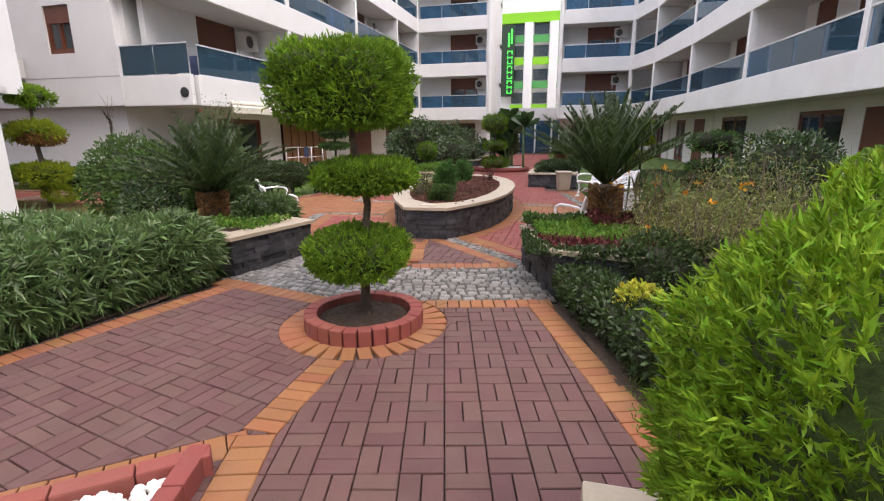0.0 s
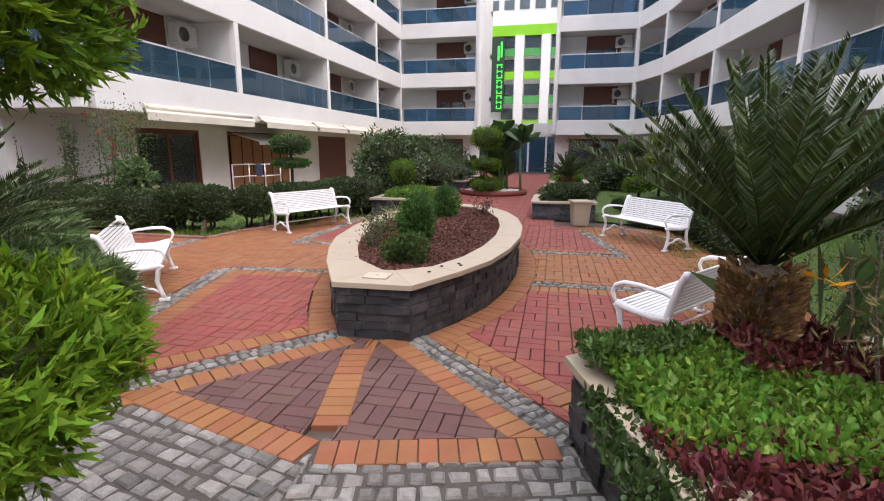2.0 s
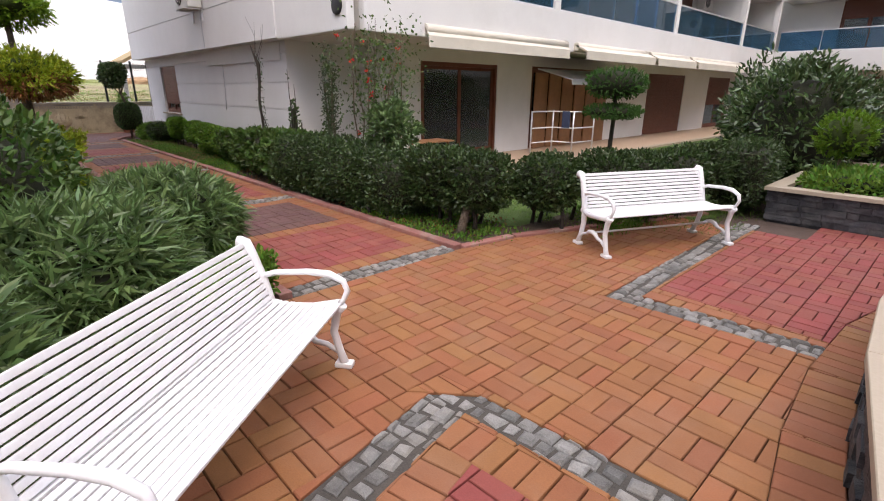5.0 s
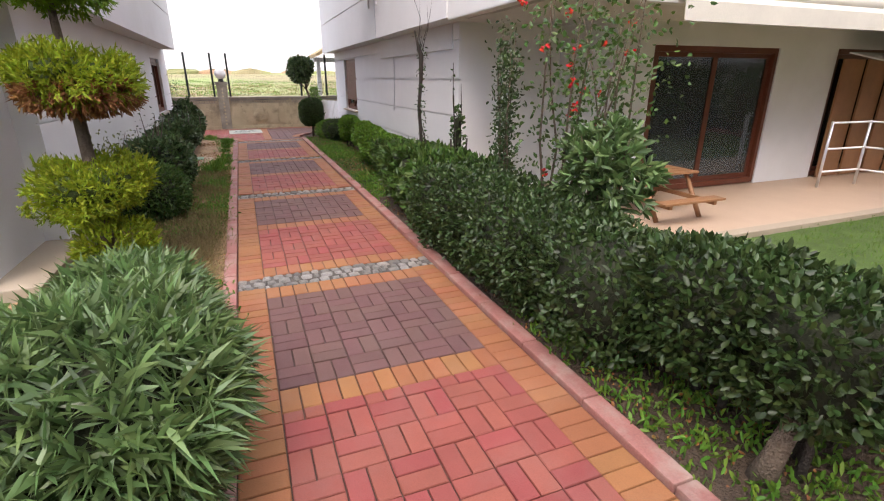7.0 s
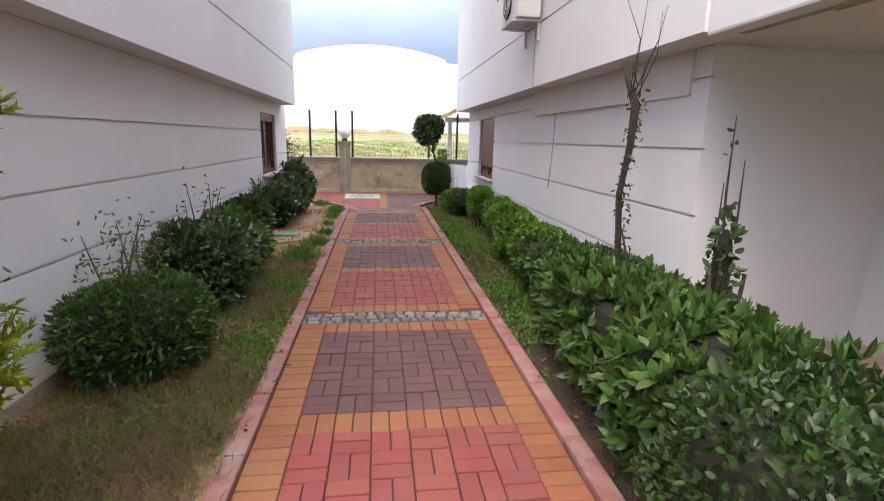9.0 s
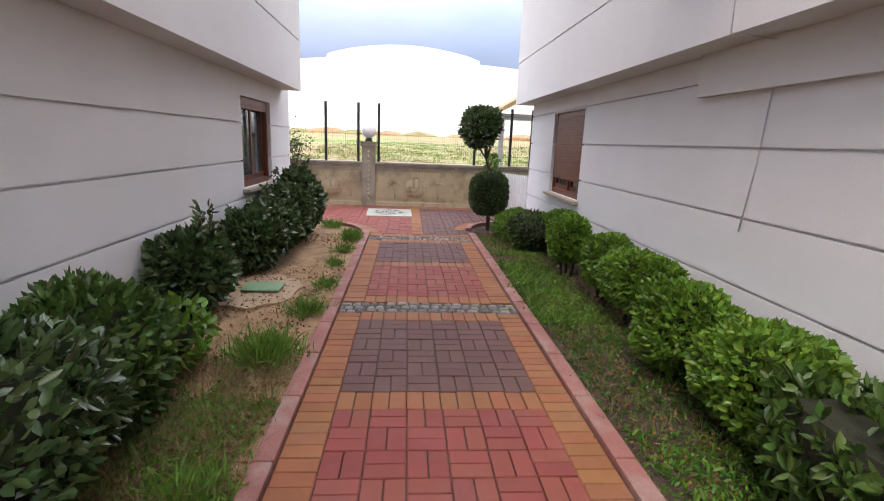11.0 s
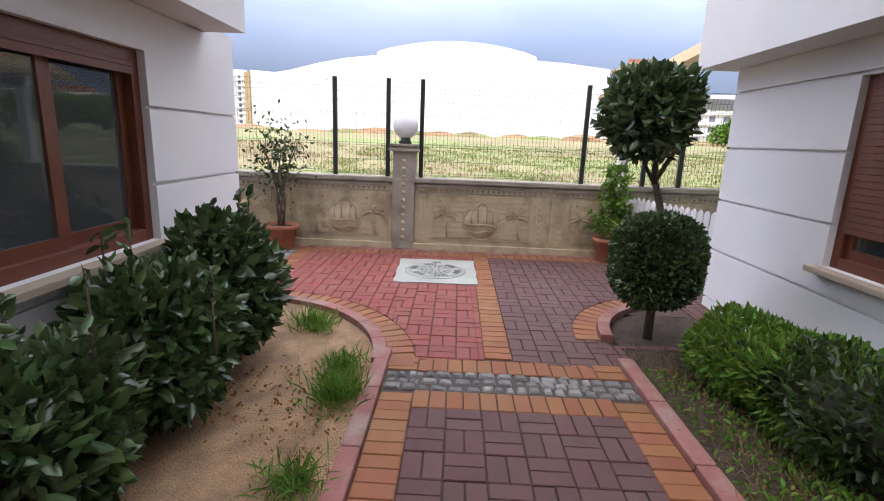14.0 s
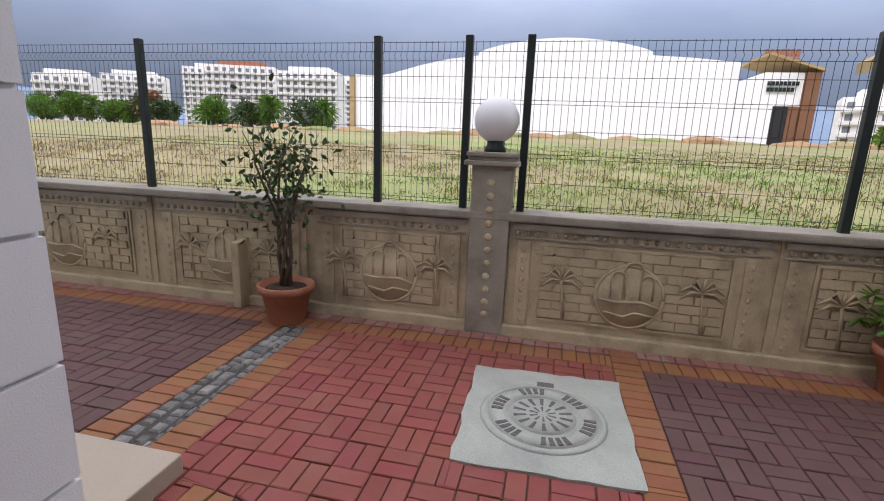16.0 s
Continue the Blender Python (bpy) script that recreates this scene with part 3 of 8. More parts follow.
# ---- beds ----
patch("garden_soil", [(-18.46, 8.6), (-4.6, 8.6), (-4.6, 10.16), (-18.46, 10.16)], -0.01, M_SAND, "sandy planting bed with dry weeds beside the path", 0.03)
patch("garden_soil", [(-19.62, 8.6), (-19.58, 9.2), (-19.35, 9.65), (-19.0, 9.98), (-18.7, 10.1), (-18.46, 10.12), (-18.46, 8.6)], -0.01, M_SAND, "sandy corner bed inside the curved kerb", 0.03)
patch("garden_soil", [(-4.6, 2.6), (-2.45, 2.6), (-1.7, 6.0), (-2.4, 7.8), (-4.6, 10.16)], -0.01, M_SOIL, "dark planting bed beside the court", 0.03)
patch("garden_soil", [(-19.97, 13.3), (-19.9, 12.75), (-19.65, 12.35), (-19.3, 12.12), (-19.0, 12.06), (-4.6, 12.06), (-4.2, 13.4), (-19.96, 13.4)], -0.008, M_SOIL, "dark planting bed between path and house wall", 0.03)
patch("garden_lawn", [(-7.4, 13.2), (-4.75, 13.0), (-4.2, 13.6), (-3.3, 15.1), (-2.9, 34), (-7.4, 34)], -0.004, M_LAWN, "green lawn in front of the ground floor flats", 0.02)
patch("garden_lawn", [(2.98, 2.6), (7.4, 2.6), (7.4, 9.0), (3.6, 9.0), (1.95, 6.1)], -0.002, M_LAWN, "green lawn behind the planting", 0.02)
patch("garden_lawn", [(3.6, 9.0), (7.4, 9.0), (7.4, 14.9), (3.9, 14.9)], -0.002, M_LAWN, "green lawn behind the bench", 0.02)
patch("garden_lawn", [(2.0, 15.9), (3.9, 14.9), (7.4, 14.9), (7.4, 34), (2.0, 34)], -0.002, M_LAWN, "green lawn along the court", 0.02)
patch("garden_lawn", [(-8.7, 3.0), (-4.55, 3.0), (-4.55, 8.65), (-8.7, 8.65)], 0.0, M_LAWN, "small lawn beside the house", 0.02)

patch("garden_soil", [(2.75, 2.6), (3.4, 2.6), (2.45, 6.1), (1.86, 6.0)], -0.006, M_SOIL, "narrow dark soil strip under the low hedge", 0.02)
# kerbs along the path
kerb = thing("path_kerb", (-11.5, 10.2, 0), "worn red-painted concrete kerb stones along the path", "kerb", kind="structure")
for y0, y1 in ((10.15, 10.255), (11.945, 12.06)):
    x = -18.6
    while x < -4.6:
        x1 = min(x + 0.62, -4.55)
        part("kerb_stone", boxes((x + 0.004, x1 - 0.004, y0, y1, -0.06, 0.035 + 0.006 * noise.noise((x * 3, y0, 0))), bevel=0.012), M_KERB, kerb)
        x = x1
for c, r, a0, a1 in ((*ROUND_S, 92, 175), (*ROUND_N, 183, 268)):
    k = 5
    for i in range(k):
        b = bmesh.new()
        w = [radians(a0 + (a1 - a0) * (i + j / 4 * 0.98) / k) for j in range(5)]
        prism(b, [(c[0] + (r + 0.1) * math.cos(t), c[1] + (r + 0.1) * math.sin(t)) for t in w] + [(c[0] + r * math.cos(t), c[1] + r * math.sin(t)) for t in w[::-1]], -0.05, 0.035)
        part("kerb_stone", b, M_KERB, kerb)

patch("garden_soil", [(-4.62, 12.06), (-4.53, 12.06), (-4.43, 12.7), (-4.62, 12.7)], 0.014, M_SOIL, "dark bed corner under the hedge", 0.006, 0.1)
patch("garden_soil", [(-4.62, 12.7), (-4.43, 12.7), (-3.42, 15.3), (-4.62, 15.3)], 0.014, M_SOIL, "dark bed under the hedge behind the bench", 0.006, 0.15)
for a, c in (((-4.50, 12.02), (-4.40, 12.68)), ((-4.40, 12.69), (-4.06, 13.6)), ((-4.06, 13.61), (-3.40, 15.3))):
    m, length = seg(a, c)
    k = max(1, round(length / 0.45))
    for i in range(k):
        part("kerb_stone", boxes((i * length / k + 0.004, (i + 1) * length / k - 0.004, -0.01, 0.085, -0.05, 0.026 + 0.004 * (i % 2)), bevel=0.010, m=m), M_KERB, kerb)

# ---- buildings ----
STOREY, BAND0, BAND1, LEVELS = 2.77, 2.30, 3.09, 4


def ac_unit(m, group="outdoor cooling units"):
    """A wall-hung outdoor unit in a facade frame: u along, v to the back, z up; m is at its lower middle against the wall."""
    ac = new("air_conditioner")
    tagged(ac, "cream outdoor air conditioner unit bracketed to the wall", "air conditioner", group)
    part("casing", boxes((-0.4, 0.4, -0.33, -0.04, 0, 0.55), bevel=0.015), M_AC, ac)
    b = bmesh.new()
    lathe(b, [(0.20, 0), (0.20, 0.012), (0.17, 0.016), (0.0001, 0.016)], sides=20)
    bmesh.ops.transform(b, matrix=pose(-0.12, -0.332, 0.27, 90), verts=b.verts[:])
    part("fan_grille", b, M_DARK, ac, "dark round fan grille")
    for r in (0.07, 0.13, 0.19):
        b = bmesh.new()
        tube(b, [(-0.12 + r * math.cos(i * math.pi / 8), -0.352, 0.27 + r * math.sin(i * math.pi / 8)) for i in range(17)], 0.005, 4)
        part("grille_ring", b, M_AC, ac)
    for u in (-0.3, 0.3):
        part("bracket", boxes((u - 0.02, u + 0.02, -0.36, 0.0, -0.03, -0.004), (u - 0.02, u + 0.02, -0.035, -0.003, -0.25, -0.02)), M_ALU, ac)
    ac.matrix_basis = m
    return ac


AC_FIRST = []


def put_ac(m):
    if AC_FIRST:
        copy_thing(AC_FIRST[0], m)
    else:
        AC_FIRST.append(ac_unit(m))


def opening(parent, m, u0, u1, z0, z1, v, shutter=0.35, frame_mat=None, leaves=2):
    """A glazed door or window set into a wall whose face is at depth v: frame, panes, a roller shutter drawn part of the way."""
    fm = frame_mat or M_WOODFRAME
    w = part("window", boxes((u0, u0 + 0.07, v + 0.02, v + 0.12, z0, z1), (u1 - 0.07, u1, v + 0.02, v + 0.12, z0, z1), (u0 + 0.07, u1 - 0.07, v + 0.02, v + 0.12, z1 - 0.08, z1),
                             (u0 + 0.07, u1 - 0.07, v + 0.02, v + 0.12, z0, z0 + 0.08), bevel=0.006, m=m), fm, parent)
    span = (u1 - u0 - 0.14) / leaves
    for i in range(leaves):
        a, b = u0 + 0.07 + i * span, u0 + 0.07 + (i + 1) * span
        d = v + 0.05 + 0.03 * (i % 2)
        part("sash", boxes((a, a + 0.06, d, d + 0.03, z0 + 0.08, z1 - 0.08), (b - 0.06, b, d, d + 0.03, z0 + 0.08, z1 - 0.08), (a + 0.06, b - 0.06, d, d + 0.03, z1 - 0.14, z1 - 0.08),
                           (a + 0.06, b - 0.06, d, d + 0.03, z0 + 0.08, z0 + 0.15), m=m), fm, w)
        p = part("pane", boxes((a + 0.05, b - 0.05, d + 0.012, d + 0.018, z0 + 0.14, z1 - 0.13), m=m), G_GREY, w)
        p.visible_shadow = False
    if shutter > 0:
        zb = z1 - 0.08 - shutter * (z1 - z0)
        sb, z = bmesh.new(), zb
        while z < z1 - 0.085:
            box(sb, u0 + 0.07, u1 - 0.07, v + 0.005, v + 0.03, z, min(z + 0.042, z1 - 0.08), m=m)
            z += 0.045
        part("shutter", sb, M_WOOD, w, "brown roller shutter")
    return w


def facade(name, label, stops, lapb=0.0, depth=1.5, first=0, levels=LEVELS, ac_phase=0, base_z=0.0):
    """A run of balconies along plan points: white parapet bands, columns, party walls, tinted glass rails and shuttered doors."""
    th = thing(name, (*stops[0], 0), label, "apartment building", kind="structure")
    rnd = random.Random(name)
    for i, (a, b) in enumerate(zip(stops, stops[1:])):
        m, length = seg(a, b)
        lap = 0.02
        for k in range(levels + 1):
            z0, z1 = BAND0 + STOREY * k, BAND1 + STOREY * k
            if k == levels:
                part("roof_band", boxes((-lap, length + lap, 0.0, 0.16, z0, z1), m=m), M_WHITE, th)
                part("roof_slab", boxes((-lap, length + lap, 0.16, depth + 6, z0 + 0.3, z0 + 0.55), m=m), M_SOFFIT, th)
                continue
            part("band", boxes((-lap, length + lap, 0.0, 0.14, z0, z1), bevel=0.02, m=m), M_WHITE, th)
            part("balcony_floor", boxes((-lap, length + lap, 0.14, depth + 0.1, z0 + 0.02, z1 - 0.16), m=m), M_SOFFIT, th)
            top = BAND0 + STOREY * (k + 1) + 0.02
            part("column", boxes((length - 0.10, length + 0.10, 0.01, 0.22, z1, top), bevel=0.01, m=m), M_WHITE, th)
            part("party_wall", boxes((length - 0.06, length + 0.06, 0.22, depth, z1 - 0.16, top), m=m), M_WHITE, th)
            # shuttered doors in the back wall
            zf = z1 - 0.14
            n = 2 if length > 5 else 1
            doors = []
            for j in range(n):
                w = 1.9 if j == 0 else 1.0
                c = length * (0.60 if n == 1 else (0.62, 0.2)[j])
                doors.append((c - w / 2, c + w / 2))
            doors.sort()
            edges, u = [], 0.0
            for d0, d1 in doors:
                edges.append((u, d0))
                u = d1
            edges.append((u, length))
            wb = bmesh.new()
            for e0, e1 in edges:
                box(wb, e0, e1, depth, depth + 0.18, zf, top, m=m)
            for d0, d1 in doors:
                box(wb, d0, d1, depth, depth + 0.18, zf + 2.12, top, m=m)
            part("back_wall", wb, M_WHITE, th)
            part("block", boxes((-lapb, length + lapb, depth + 1.27, depth + 5, z0 - 0.3, top), m=m), M_WHITE, th)
            # shallow room behind the doors, its dimness painted on
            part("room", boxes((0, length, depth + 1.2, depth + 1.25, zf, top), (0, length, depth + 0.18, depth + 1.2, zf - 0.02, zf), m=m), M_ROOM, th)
            for d0, d1 in doors:
                opening(th, m, d0, d1, zf, zf + 2.12, depth, rnd.choice((0.3, 0.42, 0.5, 0.95)))
            # glass rail
            posts = max(2, round(length / 1.35))
            s = (length - 0.24) / posts
            for j in range(posts):
                p = part("glass_panel", boxes((0.12 + j * s + 0.015, 0.12 + (j + 1) * s - 0.015, 0.05, 0.062, z1 + 0.03, z1 + 0.76), m=m), G_BLUE, th, "blue tinted glass balcony panel")
            part("rail", boxes((0.1, length - 0.1, 0.03, 0.085, z1 + 0.76, z1 + 0.80), (0.1, length - 0.1, 0.035, 0.08, z1, z1 + 0.03), bevel=0.006, m=m), M_ALU, th)
            put_ac(m @ pose(length - 0.62, depth, zf + 1.42))
    return th


# west block round the court
WEST = [(-7.86, 13.33), (-7.93, 18.3), (-8.0, 24.45), (-8.0, 30.3), (-8.0, 34.4)]
EASTP = [(5.3, 34.4), (6.1, 31.4), (6.72, 25.5), (7.05, 19.4), (7.4, 13.6), (7.45, 10.2)]
west = facade("west_apartments", "white apartment block with blue glass balconies and brown shutters", WEST)
east = facade("east_apartments", "white apartment block with blue glass balconies and brown shutters", EASTP + [(7.45, 4.6)], 1.2, ac_phase=1)
facade("west_wing", "white wing of the apartment block facing along the court", [(-8.0, 34.4), (-3.4, 34.4)])
facade("east_wing", "white wing of the apartment block facing along the court", [(1.2, 34.4), (5.3, 34.4)])
for x0, x1, nm in ((-3.42, -3.12, "west"), (0.98, 1.22, "east")):
    tagged(part("wall_" + nm + "_end", boxes((x0, x1, 34.3, 38.0, 2.3, 14.6), bevel=0.12), M_WHITE, None), "tall white rendered end wall of the wing", "wall", kind="structure")
for x0, x1, nm in ((-15.0, -7.6, "west"), (5.2, 13.0, "east")):
    tagged(part("wall_" + nm + "_corner", boxes((x0, x1, 36.3, 44.0, 0.0, 14.6)), M_WHITE, None), "plain white rear block of the apartments", "wall", kind="structure")
# glass entrance under the link
ent = thing("entrance_hall", (-1.0, 38.5, 0), "glazed entrance hall below a white lintel", "entrance", kind="structure")
part("lintel", boxes((-4.0, 1.8, 38.2, 38.6, 2.35, 3.15)), M_WHITE, ent)
part("inner_wall", boxes((-4.0, 1.8, 41, 41.1, 0, 2.5)), M_ROOM, ent)
for i in range(5):
    x = -4.0 + i * 1.16
    d = part("door_frame", boxes((x, x + 0.06, 38.35, 38.45, 0, 2.35), (x + 1.10, x + 1.16, 38.35, 38.45, 0, 2.35), (x + 0.06, x + 1.10, 38.35, 38.45, 2.28, 2.35)), M_ALU, ent)
    part("pane", boxes((x + 0.06, x + 1.10, 38.39, 38.40, 0.02, 2.28)), G_BLUE, d)


def ground_floor(name, m, length, v, openings, label):
    """Ground-floor wall at depth v behind the bands, with glazed openings through it."""
    th = thing(name, tuple(m.translation), label, "wall", kind="structure")
    wb, u = bmesh.new(), 0.0
    for u0, u1, z1, sh in sorted(openings):
        if u0 > u:
            box(wb, u, u0, v, v + 0.25, -0.05, 2.72, m=m)
        box(wb, u0, u1, v, v + 0.25, z1, 2.72, m=m)
        u = u1
    box(wb, u, length, v, v + 0.25, -0.05, 2.72, m=m)
    part("wall", wb, M_WHITE, th)
    # dark-coloured floor and back wall stand in for an unlit room
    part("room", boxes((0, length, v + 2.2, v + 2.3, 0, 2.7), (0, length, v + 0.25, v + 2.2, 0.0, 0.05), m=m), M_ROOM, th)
    for u0, u1, z1, sh in openings:
        opening(th, m, u0, u1, 0.06, z1, v, sh, leaves=2)
    return th


mw, lw = seg((-8.0, 14.95), (-8.0, 34.4))
ground_floor("wall_west_ground", mw, lw, 1.2, [(0.6, 2.95, 2.03, 0), (4.25, 7.95, 2.05, 0.0), (10.65, 13.65, 2.05, 0.95), (16.05, 18.55, 2.05, 0.5)], "white ground floor wall with brown framed sliding doors")
for (a, b), ops in zip(zip(EASTP, EASTP[1:]), ([(0.8, 2.4, 2.05, 0.0)], [(1.0, 2.4, 2.05, 0.0), (3.6, 5.0, 2.05, 0.9)], [(1.0, 3.6, 2.05, 0.0)], [(1.2, 3.4, 2.05, 0.0), (4.2, 5.4, 2.05, 0.9)], [(0.4, 1.9, 2.0, 0.95)])):
    me_, le_ = seg(a, b)
    ground_floor("wall_east_ground", me_, le_, 1.2, ops, "white ground floor wall with brown shutters")
for a, b in (((-8.0, 34.4), (-3.4, 34.4)), ((1.2, 34.4), (5.3, 34.4))):
    me_, le_ = seg(a, b)
    ground_floor("wall_wing_ground", me_, le_, 1.2, [(0.8, 3.6, 2.1, 0.0)], "white ground floor wall with wide dark glazing")


# houses on both sides of the path
def long_wall(name, x0, x1, y, side, z0, z1, windows, thick=0.3, label="", grooves=()):
    """A wall along x; side is +1 where its face looks towards +y. Grooves are recessed joints."""
    th = thing(name, ((x0 + x1) / 2, y, 0), label, "wall", kind="structure")
    back = y - side * thick
    ya, yb = min(y, back), max(y, back)
    wb = bmesh.new()
    us = sorted({x0, x1, *[w[0] for w in windows], *[w[1] for w in windows]})
    zs = sorted({z0, z1, *[q for g in grooves if z0 < g < z1 for q in (g - 0.011, g + 0.011)], *[w[2] for w in windows], *[w[3] for w in windows]})
    for a, b in zip(us, us[1:]):
        for c, d in zip(zs, zs[1:]):
            mid = ((a + b) / 2, (c + d) / 2)
            if any(w[0] < mid[0] < w[1] and w[2] < mid[1] < w[3] for w in windows):
                continue
            dip = 0.028 if any(abs(mid[1] - g) < 0.010 for g in grooves) else 0.0
            if side > 0:
                box(wb, a, b, ya, yb - dip, c, d)
            else:
                box(wb, a, b, ya + dip, yb, c, d)
    bmesh.ops.remove_doubles(wb, verts=wb.verts[:], dist=1e-5)
    part("render_coat", wb, M_WALL, th)
    return th


GROOVES_S, GROOVES_N = (0.24, 0.73, 1.22, 1.71), (0.10, 0.60, 1.10, 1.60, 2.11)
north = long_wall("wall_north_lower", -20.13, -10.42, 13.31, -1, -0.05, 2.36, [(-18.62, -17.17, 0.80, 2.09)], label="off-white rendered wall with shallow horizontal grooves", grooves=GROOVES_N)
part("return_wall", boxes((-10.72, -10.42, 13.61, 15.0, -0.05, 2.6), (-10.42, -9.21, 14.93, 15.2, -0.05, 2.6)), M_WALL, north)
part("end_wall", boxes((-20.13, -19.83, 13.61, 24.0, -0.05, 2.36)), M_WALL, north)
part("sill", boxes((-18.68, -17.11, 13.22, 13.4, 0.755, 0.798), bevel=0.008), M_COPING, north, "pale marble sill")
mn, _ = seg((-17.17, 13.31), (-18.62, 13.31))
mn = pose(-18.62, 13.31, 0)
opening(north, mn, 0.0, 1.45, 0.80, 2.09, 0.03, 0.74)
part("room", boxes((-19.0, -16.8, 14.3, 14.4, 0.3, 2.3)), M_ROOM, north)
UPW = [(-12.4, -11.5, 3.75, 5.0), (-16.2, -14.9, 3.95, 5.2), (-12.4, -11.5, 6.5, 7.8), (-16.2, -14.9, 6.7, 8.0)]
upn = long_wall("wall_north_upper", -20.27, -10.08, 12.98, -1, 2.33, 14.6, UPW, label="white rendered upper storeys overhanging the ground floor", grooves=(3.1,))
part("overhang_soffit", boxes((-20.27, -8.2, 13.28, 15.0, 2.33, 2.45)), M_SOFFIT, upn)
part("end_wall", boxes((-20.27, -19.97, 13.28, 24.0, 2.33, 14.6)), M_WALL, upn)
part("corner_band", boxes((-10.08, -7.86, 13.0, 13.14, 2.30, 3.09), bevel=0.02), M_WHITE, upn)
for k in range(1, 4):
    part("corner_band", boxes((-10.08, -7.86, 13.0, 13.14, 2.30 + STOREY * k, 3.09 + STOREY * k), bevel=0.02), M_WHITE, upn)
for k in range(4):
    z = BAND1 + STOREY * k
    part("balcony_slab", boxes((-10.4, -8.14, 13.14, 13.6, z - 0.7, z - 0.16)), M_SOFFIT, upn)
    part("balcony_side_wall", boxes((-10.10, -9.9, 13.2, 15.2, z - 0.16, z + 2.0)), M_WHITE, upn)
    for j in range(2):
        part("glass_panel", boxes((-10.05 + j * 1.08, -9.0 + j * 1.08, 13.05, 13.062, z + 0.03, z + 0.76)), G_BLUE, upn, "blue tinted glass balcony panel")
    part("rail", boxes((-10.07, -7.88, 13.03, 13.085, z + 0.76, z + 0.80), bevel=0.006), M_ALU, upn)
for w in UPW:
    opening(upn, pose(w[0], 12.98, 0), 0, w[1] - w[0], w[2], w[3], 0.03, 0.3)
    part("room", boxes((w[0] - 0.3, w[1] + 0.3, 13.9, 13.95, w[2] - 0.3, w[3] + 0.3)), M_ROOM, upn)
put_ac(pose(-13.75, 12.98, 3.13))

south = long_wall("wall_south_lower", -19.59, -9.55, 8.70, 1, -0.05, 2.36, [(-18.35, -16.98, 0.85, 2.05)], label="off-white rendered wall with shallow horizontal grooves", grooves=GROOVES_S)
part("end_wall", boxes((-19.59, -19.29, 0.0, 8.40, -0.05, 2.36)), M_WALL, south)
part("near_wall", boxes((-9.55, -8.3, 8.20, 8.50, -0.05, 2.36), (-8.6, -8.3, 2.0, 8.20, -0.05, 2.36)), M_WALL, south)
part("plinth", boxes((-19.6, -8.2, 8.48, 8.86, -0.05, 0.10), (-19.98, -19.61, 7.0, 8.82, -0.05, 0.099), bevel=0.01), M_COPING, south, "pale stone plinth along the wall foot")
part("sill", boxes((-18.41, -16.92, 8.62, 8.79, 0.80, 0.848), bevel=0.008), M_COPING, south, "pale marble sill")
opening(south, pose(-16.98, 8.70, 0, 0, 0, 180), 0.0, 1.37, 0.85, 2.05, 0.03, 0.06)
part("room", boxes((-18.8, -16.5, 7.4, 7.5, 0.3, 2.3)), M_ROOM, south)
ups = long_wall("wall_south_upper", -19.1, -8.3, 9.03, 1, 2.31, 14.6, [(-15.6, -14.4, 3.95, 5.2)], label="white rendered upper storeys overhanging the ground floor", grooves=(3.1,))
part("overhang_soffit", boxes((-19.1, -8.3, 7.0, 8.73, 2.31, 2.43)), M_SOFFIT, ups)
part("end_wall", boxes((-19.1, -18.8, 0.0, 8.73, 2.31, 14.6), (-8.6, -8.3, 0.0, 8.73, 2.31, 14.6)), M_WALL, ups)
opening(ups, pose(-14.4, 9.03, 0, 0, 0, 180), 0, 1.2, 3.95, 5.2, 0.03, 0.3)
part("room", boxes((-15.9, -14.1, 8.0, 8.1, 3.6, 5.6)), M_ROOM, ups)
# closing walls behind the camera
tagged(part("wall_back", boxes((-8.0, 8.6, -6.3, -6.0, 0, 9.0)), M_WHITE, None), "plain white rendered wall closing the court", "wall", kind="structure")

